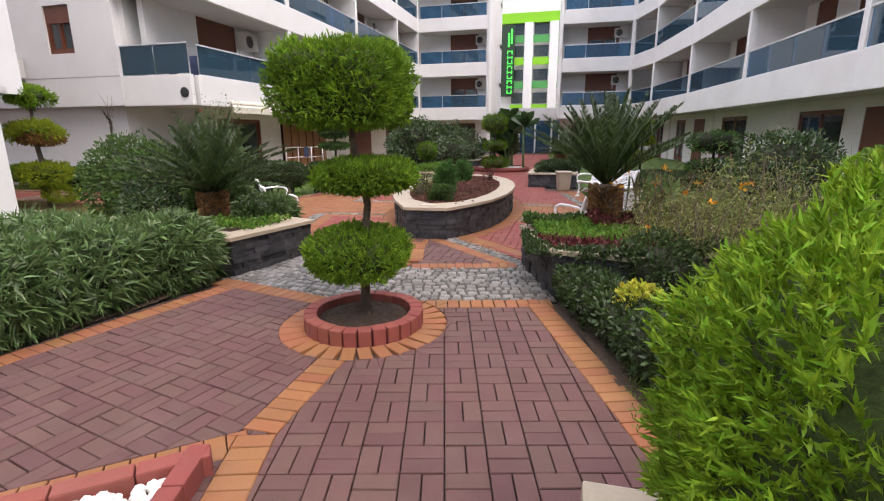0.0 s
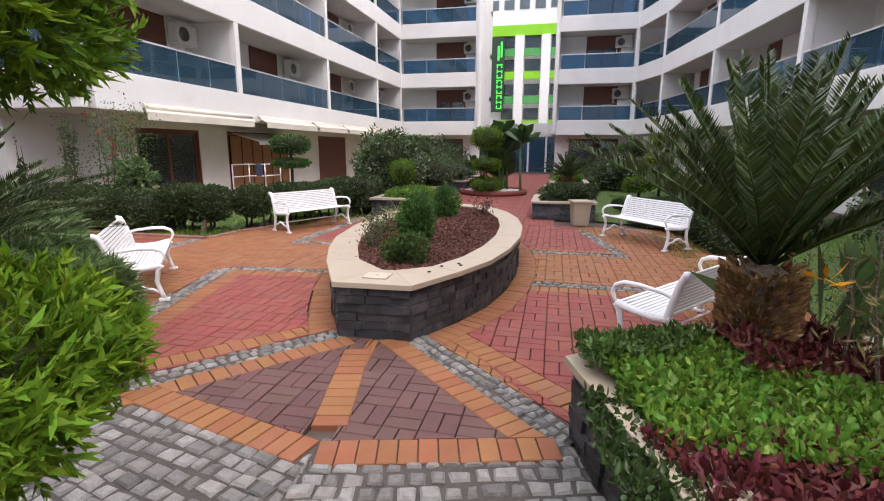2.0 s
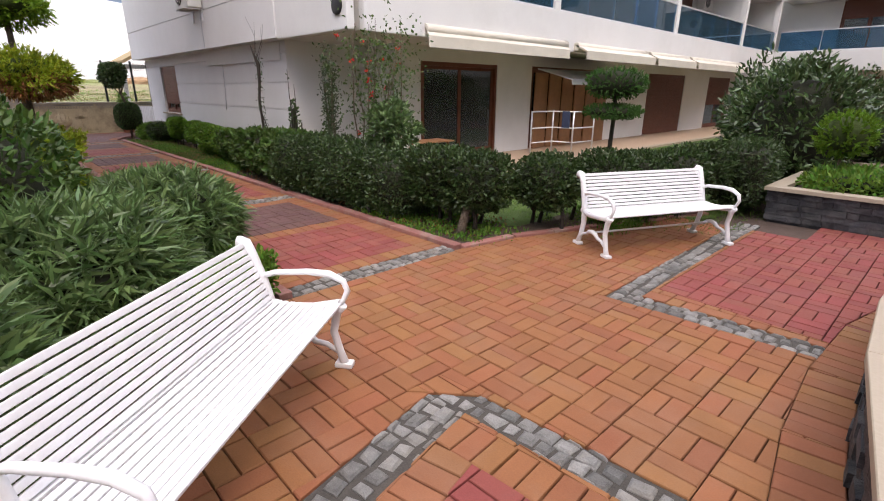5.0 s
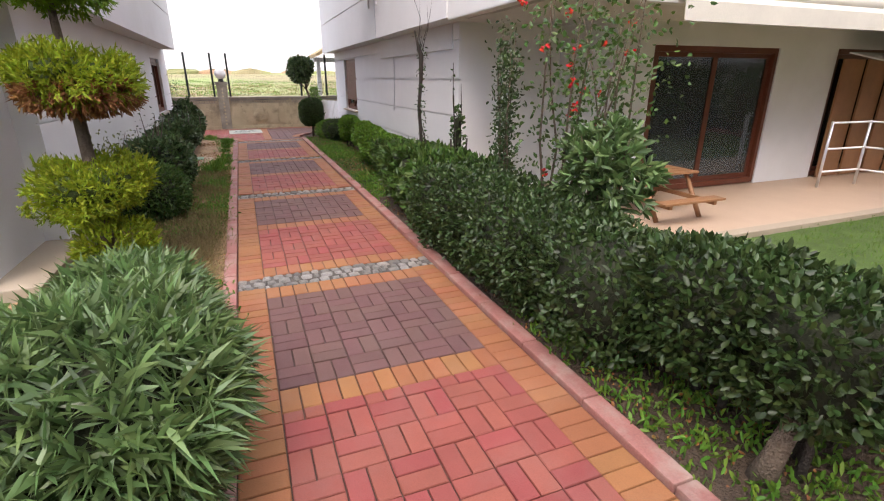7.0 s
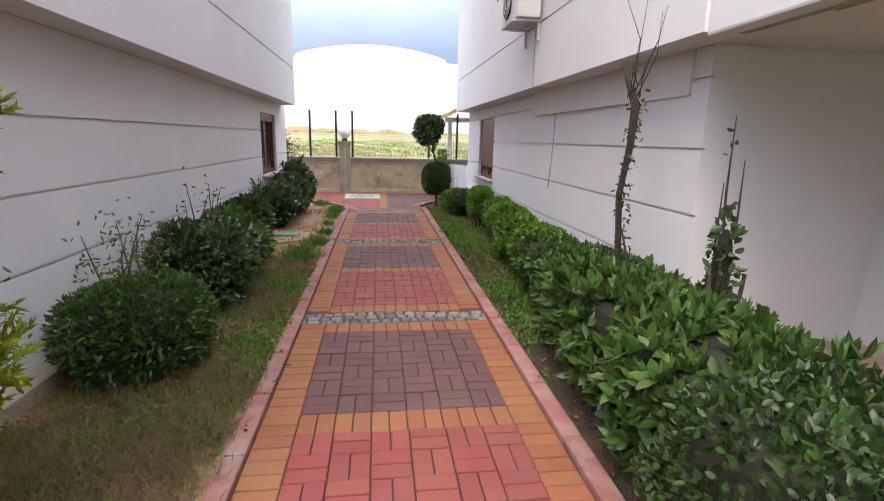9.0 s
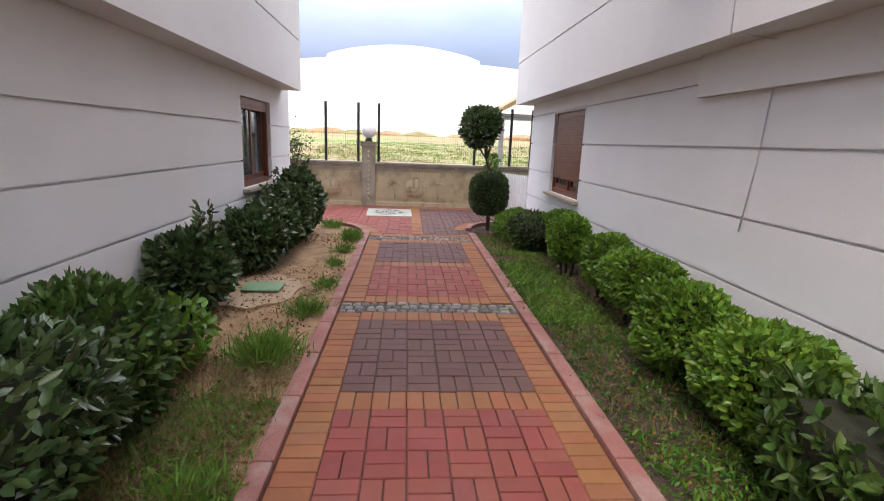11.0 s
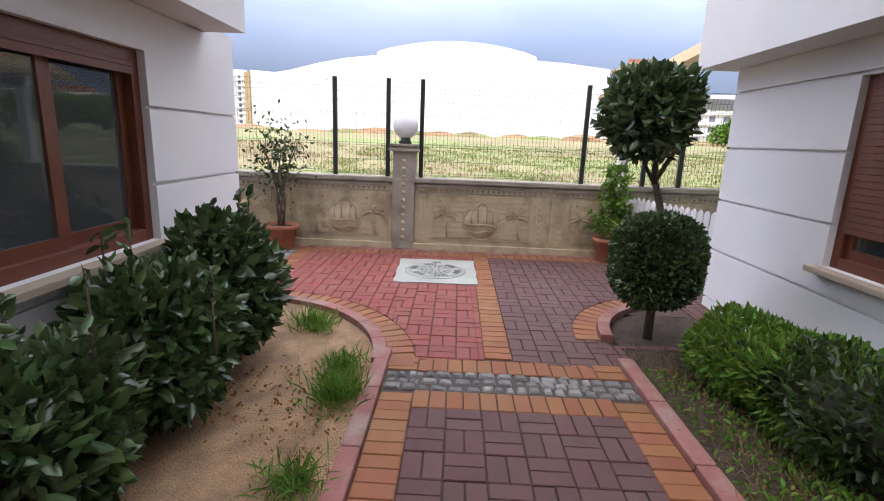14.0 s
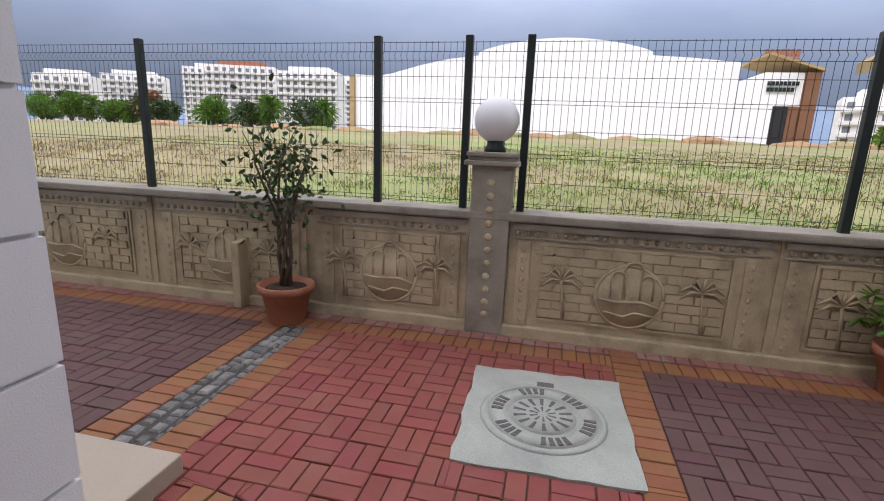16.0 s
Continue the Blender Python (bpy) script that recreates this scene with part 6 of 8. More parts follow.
def ball_shrub(c, r, leaf, n, label, name="ball_shrub", square=2.4, length=0.045, lw=0.024, stem=M_BARK_DARK, inner=M_INNER, amp=0.09):
    th = thing(name, (c[0], c[1], 0), label, "shrub")
    inner_body(c, r, inner, th, square, 0.74)
    leafy("foliage", c, r, n, leaf, th, square, length, lw, depth=0.2, amp=amp)
    for i in range(3):
        a = i * 2.1 + c[0]
        trunk("stem", [(c[0] + 0.06 * math.cos(a), c[1] + 0.06 * math.sin(a), -0.04), (c[0] + 0.12 * math.cos(a), c[1] + 0.12 * math.sin(a), c[2])], [0.018, 0.012], stem, th, 5)
    return th


for x, y, z, r, h, n in ((-12.6, 12.82, 0.38, 0.38, 0.28, 5000), (-13.35, 12.86, 0.40, 0.36, 0.27, 5000), (-14.3, 12.92, 0.41, 0.32, 0.26, 4600), (-15.15, 12.98, 0.41, 0.28, 0.25, 4000), (-15.98, 12.84, 0.44, 0.26, 0.25, 4000), (-16.75, 12.98, 0.48, 0.27, 0.25, 4000)):
    ball_shrub((x, y, z), (r, r * 0.85, h), L_BRIGHT, n, "fresh green clipped ball shrub below the wall", length=0.055, lw=0.034, inner=M_INNER, amp=0.24)
ball_shrub((-17.9, 12.80, 0.24), (0.75, 0.42, 0.24), L_WEED, 9000, "loose green shrub below the wall", length=0.065, lw=0.024, amp=0.25)
ball_shrub((-17.5, 12.78, 0.28), (0.60, 0.36, 0.24), L_HEDGE, 3000, "loose dark shrub below the wall", length=0.065, lw=0.026, amp=0.25)
# dark ball with a second ball on a stem
dm = thing("lollipop_tree", (-19.1, 12.36, 0), "dark clipped tree with low ball and round crown", "tree")
LX, LY = -19.1, 12.36
inner_body((LX, LY, 0.66), (0.31, 0.31, 0.36), M_INNER, dm, 2.8, 0.86)
leafy("low_ball", (LX, LY - 0.02, 0.67), (0.335, 0.335, 0.38), 8500, L_BUSH, dm, 2.8, 0.045, 0.024, depth=0.14, amp=0.06)
trunk("trunk", [(LX, LY, -0.03), (LX - 0.01, LY, 1.0), (LX - 0.05, LY - 0.10, 1.35), (LX, LY - 0.14, 1.8)], [0.04, 0.032, 0.028, 0.015], M_BARK, dm)
for d in ((0.2, 0.1, 1.6), (-0.2, 0.1, 1.6), (0.1, -0.22, 1.65), (-0.1, 0.2, 1.6)):
    trunk("limb", [(LX - 0.04, LY - 0.10, 1.3), (LX + d[0], LY - 0.14 + d[1], d[2])], [0.018, 0.008], M_BARK, dm, 5)
inner_body((LX, LY - 0.20, 1.88), (0.22, 0.22, 0.2), M_INNER, dm, 2.2, 0.8)
leafy("crown", (LX, LY - 0.20, 1.86), (0.33, 0.33, 0.32), 3600, L_BUSH, dm, 2.2, 0.085, 0.042, depth=0.6, amp=0.25)

# camellias along the south wall
for x, y, z, r, h, n in ((-14.55, 9.04, 0.40, 0.36, 0.31, 2300), (-16.05, 9.10, 0.36, 0.38, 0.31, 2800), (-16.8, 9.12, 0.40, 0.42, 0.34, 3000), (-17.6, 9.12, 0.44, 0.43, 0.37, 3100), (-18.35, 9.14, 0.52, 0.42, 0.48, 3300)):
    th = ball_shrub((x, y - 0.04, z), (r, r * 0.78, h), L_BUSH, n, "dark glossy broad-leaved shrub along the house wall", "camellia", 2.3, 0.105, 0.056, amp=0.16)
    rng = rng_next()
    for i in range(3):
        px, py = x + rng.normal() * 0.15, y + rng.normal() * 0.15
        top = z + h + 0.26 * rng.random() + 0.05
        trunk("shoot", [(px, py, z), (px, py, top)], [0.008, 0.004], M_BARK, th, 4)
        pts = np.stack([np.full(16, px), np.full(16, py), np.linspace(z + h * 0.8, top, 16)], 1)
        w = rng.normal(size=(16, 3)) + np.array([0, 0, 0.3])
        blades("shoot_leaf", pts, w, 0.085, 0.042, L_BUSH, th, rng)
ball_shrub((-13.4, 9.32, 0.24), (0.22, 0.20, 0.24), L_BRIGHT, 420, "small fresh green broad-leaved shrub on the sandy bed", "young_shrub", 2.2, 0.09, 0.042, amp=0.25)
ball_shrub((-10.4, 9.30, 0.33), (0.46, 0.42, 0.32), L_PITTO, 6500, "low dense green dome shrub beside the path", "dome_shrub", 2.6, 0.05, 0.022)
ball_shrub((-11.9, 9.25, 0.42), (0.62, 0.45, 0.42), L_BUSH, 5200, "dark broad-leaved shrub beside the wall", "camellia", 2.3, 0.075, 0.034, amp=0.16)
ball_shrub((-12.75, 9.2, 0.38), (0.46, 0.36, 0.38), L_PITTO, 4200, "dark green shrub beside the wall", "camellia", 2.3, 0.075, 0.034, amp=0.16)


def wispy(at, height, leaf, n, label, spread=0.3, name="young_shrub", length=0.05, lw=0.02, stems=6, stem_mat=M_BARK, lean=(0, 0), flowers=None, low=0.25):
    """Thin upright stems with scattered leaves."""
    rng = rng_next()
    th = thing(name, (*at, 0), label, "shrub")
    P = []
    for i in range(stems):
        a = rng.random() * 6.28
        top = np.array([at[0] + lean[0] + spread * math.cos(a) * rng.uniform(0.3, 1), at[1] + lean[1] + spread * math.sin(a) * rng.uniform(0.3, 1), height * rng.uniform(0.7, 1)])
        bs = np.array([at[0] + rng.normal() * 0.04, at[1] + rng.normal() * 0.04, -0.03])
        md = (bs + top) / 2 + rng.normal(size=3) * spread * 0.18
        md[2] = top[2] * 0.5
        trunk("stem", [bs, bs * 0.5 + md * 0.5 + rng.normal(size=3) * 0.02, md, md * 0.5 + top * 0.5 + rng.normal(size=3) * 0.03, top], [0.014, 0.012, 0.010, 0.007, 0.003], stem_mat, th, 5)
        t = rng.uniform(low, 1.0, n // stems)[:, None]
        P.append(np.where(t < 0.5, bs + (md - bs) * t * 2, md + (top - md) * (t * 2 - 1)) + rng.normal(size=(n // stems, 3)) * spread * 0.28)
    P = np.concatenate(P)
    k = len(P)
    blades("foliage", P, rng.normal(size=(k, 3)) + np.array([0, 0, 0.1]), length * rng.uniform(0.6, 1.3, k), lw * rng.uniform(0.7, 1.2, k), leaf, th, rng)
    if flowers:
        q = flowers
        for c in P[rng.integers(0, k, q)]:
            blades("blossom", np.repeat(c[None], 7, 0) + rng.normal(size=(7, 3)) * 0.012, rng.normal(size=(7, 3)), 0.032, 0.025, L_RED, th, rng, "red blossom")
    return th


wispy((-10.9, 8.95), 1.0, L_SAGE, 420, "thin grey-green shrub by the wall", 0.35)
wispy((-12.0, 9.2), 1.25, L_BUSH, 160, "tall thin shoots over the shrub", 0.25)
wispy((-9.35, 8.98), 1.15, L_SAGE, 380, "thin feathery shrub at the house corner", 0.26, length=0.05, lw=0.018)
wispy((-8.08, 12.78), 2.1, L_HEDGE, 1000, "tall slender dark shrub behind the hedge", 0.17, length=0.05, lw=0.026, stems=5, low=0.35)
wispy((-7.28, 12.85), 2.5, L_PITTO, 1500, "red-flowered hibiscus on pale stems behind the hedge", 0.58, "hibiscus", 0.05, 0.03, 12, flowers=16, low=0.4, lean=(0.12, 0.1))
for x, y, z, r in ((-6.75, 12.92, 0.98, 0.34),):
    strap = thing("whorled_shrub", (x, y, 0), "loose light green shrub with whorled leaves behind the hedge", "shrub")
    rng = rng_next()
    k = 260
    p, nor = ball_points((x, y, z), (r, r * 0.85, r), k, rng, 2.1, 0.75, 0.2, 5.0, SEED[0])
    blades("foliage", np.repeat(p, 6, 0), np.repeat(nor * 0.5 + np.array([0, 0, 0.35]), 6, 0) + rng.normal(size=(k * 6, 3)) * 0.6, 0.11 * rng.uniform(0.7, 1.2, k * 6), 0.034, L_OLEA, strap, rng, droop=0.1)
    for i in range(5):
        a = i * 1.3
        trunk("stem", [(x, y, -0.03), (x + 0.4 * r * math.cos(a), y + 0.4 * r * math.sin(a), z), (x + 0.6 * r * math.cos(a), y + 0.6 * r * math.sin(a), z + 0.7 * r)], [0.014, 0.009, 0.004], M_BARK, strap, 5)
wispy((-9.5, 12.90), 1.95, L_BUSH, 30, "slender bare creeper stem", 0.10, "creeper", 0.05, 0.03, 3, M_BARK_DARK)
ball_shrub((-9.5, 12.90, 0.92), (0.07, 0.07, 0.34), L_BUSH, 150, "dark leaves on a slender creeper", "creeper", 2.0, 0.07, 0.04, amp=0.3)
vn = thing("bare_vine", (-10.75, 12.80, 0), "gnarled dark vine trunk with bare twigs", "vine")
trunk("trunk", [(-10.62, 12.78, -0.03), (-10.52, 12.78, 0.5), (-10.46, 12.76, 0.85), (-10.53, 12.76, 1.25), (-10.46, 12.77, 1.6), (-10.44, 12.77, 1.9), (-10.55, 12.76, 2.05), (-10.66, 12.76, 2.22)], [0.034, 0.028, 0.026, 0.024, 0.026, 0.034, 0.02, 0.010], M_BARK_DARK, vn)
trunk("side_stem", [(-10.45, 12.78, 0.55), (-10.36, 12.8, 0.75), (-10.46, 12.77, 1.0)], [0.012, 0.010, 0.008], M_BARK_DARK, vn, 5)
rng = rng_next()
for i in range(9):
    o = np.array([-10.5, 12.77, 1.95]) + rng.normal(size=3) * 0.04
    e = o + np.array([rng.normal() * 0.3, rng.normal() * 0.12, abs(rng.normal()) * 0.3 + 0.08])
    trunk("twig", [o, (o + e) / 2 + rng.normal(size=3) * 0.05, e], [0.004, 0.003, 0.0015], M_BARK_DARK, vn, 4)
q = 190
pts = np.stack([np.interp(z := rng.uniform(0.1, 2.0, q), [0, 0.5, 0.9, 1.35, 1.72, 2.0], [-10.62, -10.52, -10.46, -10.53, -10.46, -10.5]), np.full(q, 12.79), z], 1) + rng.normal(size=(q, 3)) * 0.035
blades("dry_leaves", pts, rng.normal(size=(q, 3)), 0.05, 0.02, L_BUSH, vn, rng)
ball_shrub((-10.9, 12.95, 0.45), (0.42, 0.25, 0.26), L_BUSH, 2200, "dark glossy low shrub at the vine foot", "camellia", 2.2, 0.07, 0.035)

# golden tiered conifer left of the path
gt = thing("tiered_conifer", (-8.52, 9.27, 0), "tiered golden conifer with a rusty dry layer", "tree")
GX, GY = -8.52, 9.27
trunk("trunk", [(GX, GY, -0.03), (GX + 0.02, GY + 0.02, 0.7), (GX - 0.05, GY, 1.4), (GX, GY, 2.3)], [0.06, 0.05, 0.045, 0.02], M_BARK, gt)
for c, r, n, lf in (((GX + 0.04, GY, 0.80), (0.42, 0.40, 0.22), 18000, L_THUJA3), ((GX - 0.04, GY, 1.64), (0.45, 0.42, 0.19), 20000, L_THUJA3), ((GX - 0.04, GY - 0.02, 2.32), (0.42, 0.38, 0.20), 15000, L_THUJA2)):
    inner_body(c, r, M_INNER_L, gt, 2.4, 0.72)
    sprays("tier", c, r, n, lf, gt, 2.4, 0.062, 0.013, depth=0.5, amp=0.32, freq=8, jit=0.9)
sprays("dry_layer", (GX, GY + 0.06, 1.50), (0.40, 0.38, 0.13), 6000, L_RUST, gt, 2.4, 0.06, 0.014, up=-0.3)
sprays("foot_growth", (GX + 0.2, GY + 0.12, 0.36), (0.32, 0.28, 0.15), 5000, L_THUJA3, gt, 2.4, 0.06, 0.013)


def strap_mound(c, r, n, leaf, label, length=0.15, lw=0.020, name="strap_leaf_shrub"):
    """A mound of long narrow leaves in whorls."""
    rng = rng_next()
    th = thing(name, (c[0], c[1], 0), label, "shrub")
    inner_body(c, r, M_INNER, th, 2.6, 0.78)
    w = n // 9
    p, nor = ball_points(c, r, w, rng, 2.6, 0.2, 0.10, 5.0, SEED[0])
    P = np.repeat(p, 9, 0)
    ax = np.repeat(unit(nor + np.array([0, 0, 0.5])), 9, 0)
    way = ax * 0.55 + rng.normal(size=(w * 9, 3)) * 0.62
    blades("foliage", P, way, length * rng.uniform(0.6, 1.2, w * 9), lw * rng.uniform(0.7, 1.2, w * 9), leaf, th, rng, droop=0.18, belly=0.4)
    return th


for c, r, n in (((-2.25, 5.62, 0.33), (0.50, 0.50, 0.38), 8000), ((-2.45, 4.95, 0.33), (0.52, 0.55, 0.38), 8000), ((-2.55, 4.2, 0.33), (0.52, 0.60, 0.38), 8000), ((-3.2, 4.9, 0.42), (0.7, 1.0, 0.36), 8000), ((-2.75, 3.3, 0.32), (0.55, 0.6, 0.38), 7000)):
    strap_mound(c, r, n, L_OLEA, "mound of narrow dark green leaves along the paving", 0.16, 0.022)
for c, r, n in (((-5.75, 9.80, 0.38), (0.60, 0.50, 0.40), 11000), ((-5.1, 9.2, 0.36), (0.56, 0.46, 0.40), 9000), ((-4.35, 8.95, 0.42), (0.50, 0.50, 0.44), 11000), ((-6.7, 9.78, 0.32), (0.50, 0.36, 0.34), 8000), ((-3.62, 8.35, 0.40), (0.42, 0.40, 0.40), 8000), ((-3.0, 8.02, 0.30), (0.32, 0.24, 0.30), 5000), ((-2.62, 8.18, 0.24), (0.26, 0.20, 0.26), 4000), ((-2.3, 7.82, 0.32), (0.28, 0.26, 0.34), 5000), ((-3.0, 7.75, 0.40), (0.40, 0.26, 0.34), 6000)):
    strap_mound(c, r, n, L_OLEA, "mound of long narrow leaves behind the bench", 0.17, 0.022)


def cycad(at, z, label, fronds=46, span=1.15, trunk_h=0.42, rise=0.75, leaf=None, low=18):
    th = thing("cycad", (at[0], at[1], z), label, "palm")
    rng = rng_next()
    b = bmesh.new()
    lathe(b, [(0.14, z - 0.05), (0.16, z + trunk_h * 0.3), (0.155, z + trunk_h * 0.8), (0.11, z + trunk_h), (0.02, z + trunk_h + 0.05)], (*at, 0), 18)
    for v in b.verts:
        v.co.x += 0.02 * noise.noise(v.co * 16)
        v.co.y += 0.02 * noise.noise(v.co * 16 + Vector((5, 0, 0)))
    part("trunk", b, M_BARK, th)
    q = 1100
    a, h = rng.random(q) * 6.28, rng.random(q) * trunk_h
    pts = np.stack([at[0] + 0.15 * np.cos(a), at[1] + 0.15 * np.sin(a), z + h], 1)
    blades("old_leaf_base", pts, np.stack([np.cos(a), np.sin(a), np.full(q, 0.7)], 1), 0.075, 0.032, L_STUB, th, rng, "brown stubs of old leaves")
    P, W = [], []
    rb = bmesh.new()
    for i in range(fronds):
        az = i * 2.39996 + rng.normal() * 0.1
        t0 = i / fronds
        el = radians(84 - (84 - low) * t0 + rng.normal() * 4)
        L = span * rng.uniform(0.85, 1.1)
        u = np.array([math.cos(az), math.sin(az), 0])
        s = np.linspace(0, 1, 81)
        bend = 0.45 * (1 - rise) + 0.14 * t0
        x = L * s * math.cos(el) * (1 + 0.25 * s)
        zz = L * s * math.sin(el) - L * bend * s * s
        line = np.array([*at, z + trunk_h])[None] + x[:, None] * u + np.stack([0 * s, 0 * s, zz], 1)
        tube(rb, [line[0], line[20], line[40], line[60], line[80]], [0.010, 0.008, 0.006, 0.004, 0.002], 4)
        d = np.gradient(line, axis=0)
        side = np.cross(d, np.array([0, 0, 1.0]))
        side = unit(side)
        nrm = unit(np.cross(side, d))
        for sg_ in (-1, 1):
            keep = slice(10, 81)
            P.append(line[keep])
            W.append((unit(d)[keep] * 0.75 + side[keep] * sg_ * 0.8 + nrm[keep] * 0.5))
    P, W = np.concatenate(P), np.concatenate(W)
    part("rib", rb, L_CYCAD, th)
    k = len(P)
    blades("foliage", P, W, np.tile(0.13 * np.sin(np.linspace(0.55, 2.75, 71)), 2 * fronds) * rng.uniform(0.85, 1.1, k), 0.014, leaf or L_CYCAD, th, rng, fold=0.1, belly=0.3)
    return th


cycad((2.34, 7.62), 0.42, "cycad with a shaggy brown trunk and dark upright fronds", 62, 1.08, 0.50, 1.0, None, 40)
cycad((-2.75, 7.1), 0.42, "cycad with dark arching fronds in the grey bed", 70, 1.15, 0.36, 0.75, None, 22)
cycad((1.65, 20.0), 0.36, "small cycad in a slate bed along the court", 36, 0.8, 0.35, 0.8)

# planting in the two beds at the threshold
def ground_cover(name, outline, z, n, leaf, label, length, lw, h=0.08, up=0.6):
    rng = rng_next()
    th = thing(name, (*outline[0], z), label, "ground cover")
    tri = [(outline[0], outline[i], outline[i + 1]) for i in range(1, len(outline) - 1)]
    ar = np.array([abs(area(t)) for t in tri])
    pick = rng.choice(len(tri), n, p=ar / ar.sum())
    u, v = rng.random(n), rng.random(n)
    f = u + v > 1
    u[f], v[f] = 1 - u[f], 1 - v[f]
    T = np.array(tri)[pick]
    P = T[:, 0] + u[:, None] * (T[:, 1] - T[:, 0]) + v[:, None] * (T[:, 2] - T[:, 0])
    P = np.concatenate([P, np.zeros((n, 1))], 1)
    P[:, 2] = z + h * rng.random(n) + lump(P, h * 0.6, 5, 1.0)
    blades("foliage", P, rng.normal(size=(n, 3)) * 0.7 + np.array([0, 0, up]), length * rng.uniform(0.6, 1.3, n), lw * rng.uniform(0.7, 1.2, n), leaf, th, rng)
    return th


ground_cover("low_cover", [(-5.2, 10.14), (-4.45, 10.12), (-3.95, 9.45), (-4.3, 9.0), (-5.2, 9.45)], 0.10, 10500, L_WEED, "bright green leafy ground cover at the path corner", 0.05, 0.030, 0.24)
ground_cover("clover_cover", [(1.70, 6.55), (1.50, 7.2), (2.2, 7.6), (2.9, 7.0), (2.4, 6.5)], 0.46, 7000, L_WEED, "bright green clover-like ground cover in the slate bed", 0.045, 0.032, 0.06)
ground_cover("wine_foliage", [(1.80, 6.22), (1.62, 6.62), (2.2, 6.75), (3.0, 6.7), (2.9, 6.25), (2.45, 6.05)], 0.45, 1700, L_WINE, "dark wine-red foliage along the bed edge", 0.055, 0.03, 0.06)
ground_cover("wine_foliage", [(2.2, 7.2), (2.1, 7.7), (2.7, 7.8), (3.0, 7.3)], 0.46, 1300, L_WINE, "dark wine-red foliage under the cycad", 0.06, 0.03, 0.10)
ground_cover("trailing_plant", [(1.55, 6.1), (1.42, 6.9), (1.62, 6.95), (1.85, 6.25), (2.9, 6.25), (2.9, 6.0)], 0.42, 3600, L_HEDGE, "dark trailing plant spilling over the slate rim", 0.045, 0.022, 0.05)
ground_cover("trailing_plant", [(1.46, 7.0), (1.40, 7.32), (2.0, 7.75), (2.1, 7.5)], 0.45, 2600, L_PITTO, "dark trailing plant over the bed rim", 0.05, 0.02, 0.10)
ground_cover("trailing_plant", [(-1.7, 6.4), (-1.6, 7.2), (-2.4, 7.8), (-3.8, 7.9), (-3.8, 6.4)], 0.41, 5000, L_WEED, "low green plants in the grey bed", 0.05, 0.025, 0.08)
for x, y, z, r, h, n, lf in ((-2.1, 7.0, 0.55, 0.22, 0.2, 1500, L_BUSH), (-3.4, 6.7, 0.62, 0.35, 0.28, 2500, L_BUSH), (-3.2, 7.6, 0.60, 0.35, 0.25, 2500, L_PITTO), (-2.3, 7.4, 0.5, 0.16, 0.14, 700, L_WEED)):
    leafy("foliage", (x, y, z), (r, r, h), n, lf, thing("low_shrub", (x, y, 0.4), "low leafy shrub in the grey bed", "shrub"), 2.2, 0.06, 0.028)
# loose mass of grey-green shrubs with yellow blooms
for x, y, h, s, lf, n, fl in ((2.85, 6.5, 0.95, 0.40, L_SAGE, 2600, 5), (3.3, 6.3, 1.0, 0.45, L_SAGE, 2400, 4), (3.0, 7.3, 1.2, 0.45, L_DRY, 1500, 0), (3.6, 5.7, 0.9, 0.45, L_DRY, 1200, 4), (3.1, 6.9, 1.15, 0.5, L_SAGE, 2600, 8), (3.7, 6.6, 1.1, 0.5, L_SAGE, 2400, 4), (3.9, 7.6, 1.35, 0.6, L_SAGE, 2600, 8), (3.3, 8.3, 1.0, 0.45, L_HEDGE, 1800, 0), (4.5, 7.2, 1.2, 0.6, L_SAGE, 2200, 10), (4.6, 8.6, 1.2, 0.5, L_BUSH, 2000, 0)):
    w = wispy((x, y), h, lf, n, "loose grey-green shrub with orange-yellow blooms", s, "flowering_shrub", 0.07, 0.012, 18, low=0.1)
    fl = fl // 3
    if fl:
        rng = rng_next()
        for c in np.array([x, y, h * 0.8]) + rng.normal(size=(fl, 3)) * np.array([s * 0.5, s * 0.5, 0.14]):
            blades("blossom", np.repeat(c[None], 8, 0) + rng.normal(size=(8, 3)) * 0.012, rng.normal(size=(8, 3)) + np.array([0, 0, 0.5]), 0.045, 0.022, L_ORANGE, w, rng, "orange-yellow blossom")
ground_cover("trailing_plant", [(1.95, 5.98), (2.5, 5.92), (3.4, 6.3), (3.3, 6.6), (2.4, 6.25)], 0.38, 2600, L_HEDGE, "dark plant spilling over the front slate rim", 0.05, 0.024, 0.13)
hedge([(2.02, 6.05), (2.30, 5.35), (2.62, 4.5), (3.02, 3.4)], 0.50, 0.36, L_HEDGE, 13000, "low loose dark green hedge along the paving edge", 0.05, 0.026, 3.2, 0.0, legs=False, amp=0.22)
for x, y, z, r, h, n, lf, lb in (
                              (2.46, 5.22, 0.30, 0.16, 0.12, 800, L_LIME, "yellow variegated shrub along the kerb"), (2.7, 6.2, 0.3, 0.4, 0.3, 3000, L_HEDGE, "low dark green shrub by the bed")):
    ball_shrub((x, y, z), (r, r, h), lf, n, lb, "low_shrub", 2.3, 0.05, 0.026, amp=0.2)
sb = thing("bird_of_paradise", (2.75, 7.75, 0.45), "upright strap-leaved plant with orange crane flowers", "plant")
rng = rng_next()
q = 34
pts = np.array([2.85, 7.7, 0.42]) + rng.normal(size=(q, 3)) * np.array([0.14, 0.14, 0.0])
blades("foliage", pts, rng.normal(size=(q, 3)) * 0.28 + np.array([0, 0, 1.0]), 0.75, 0.07, L_OLEA, sb, rng, droop=0.1, belly=0.7)
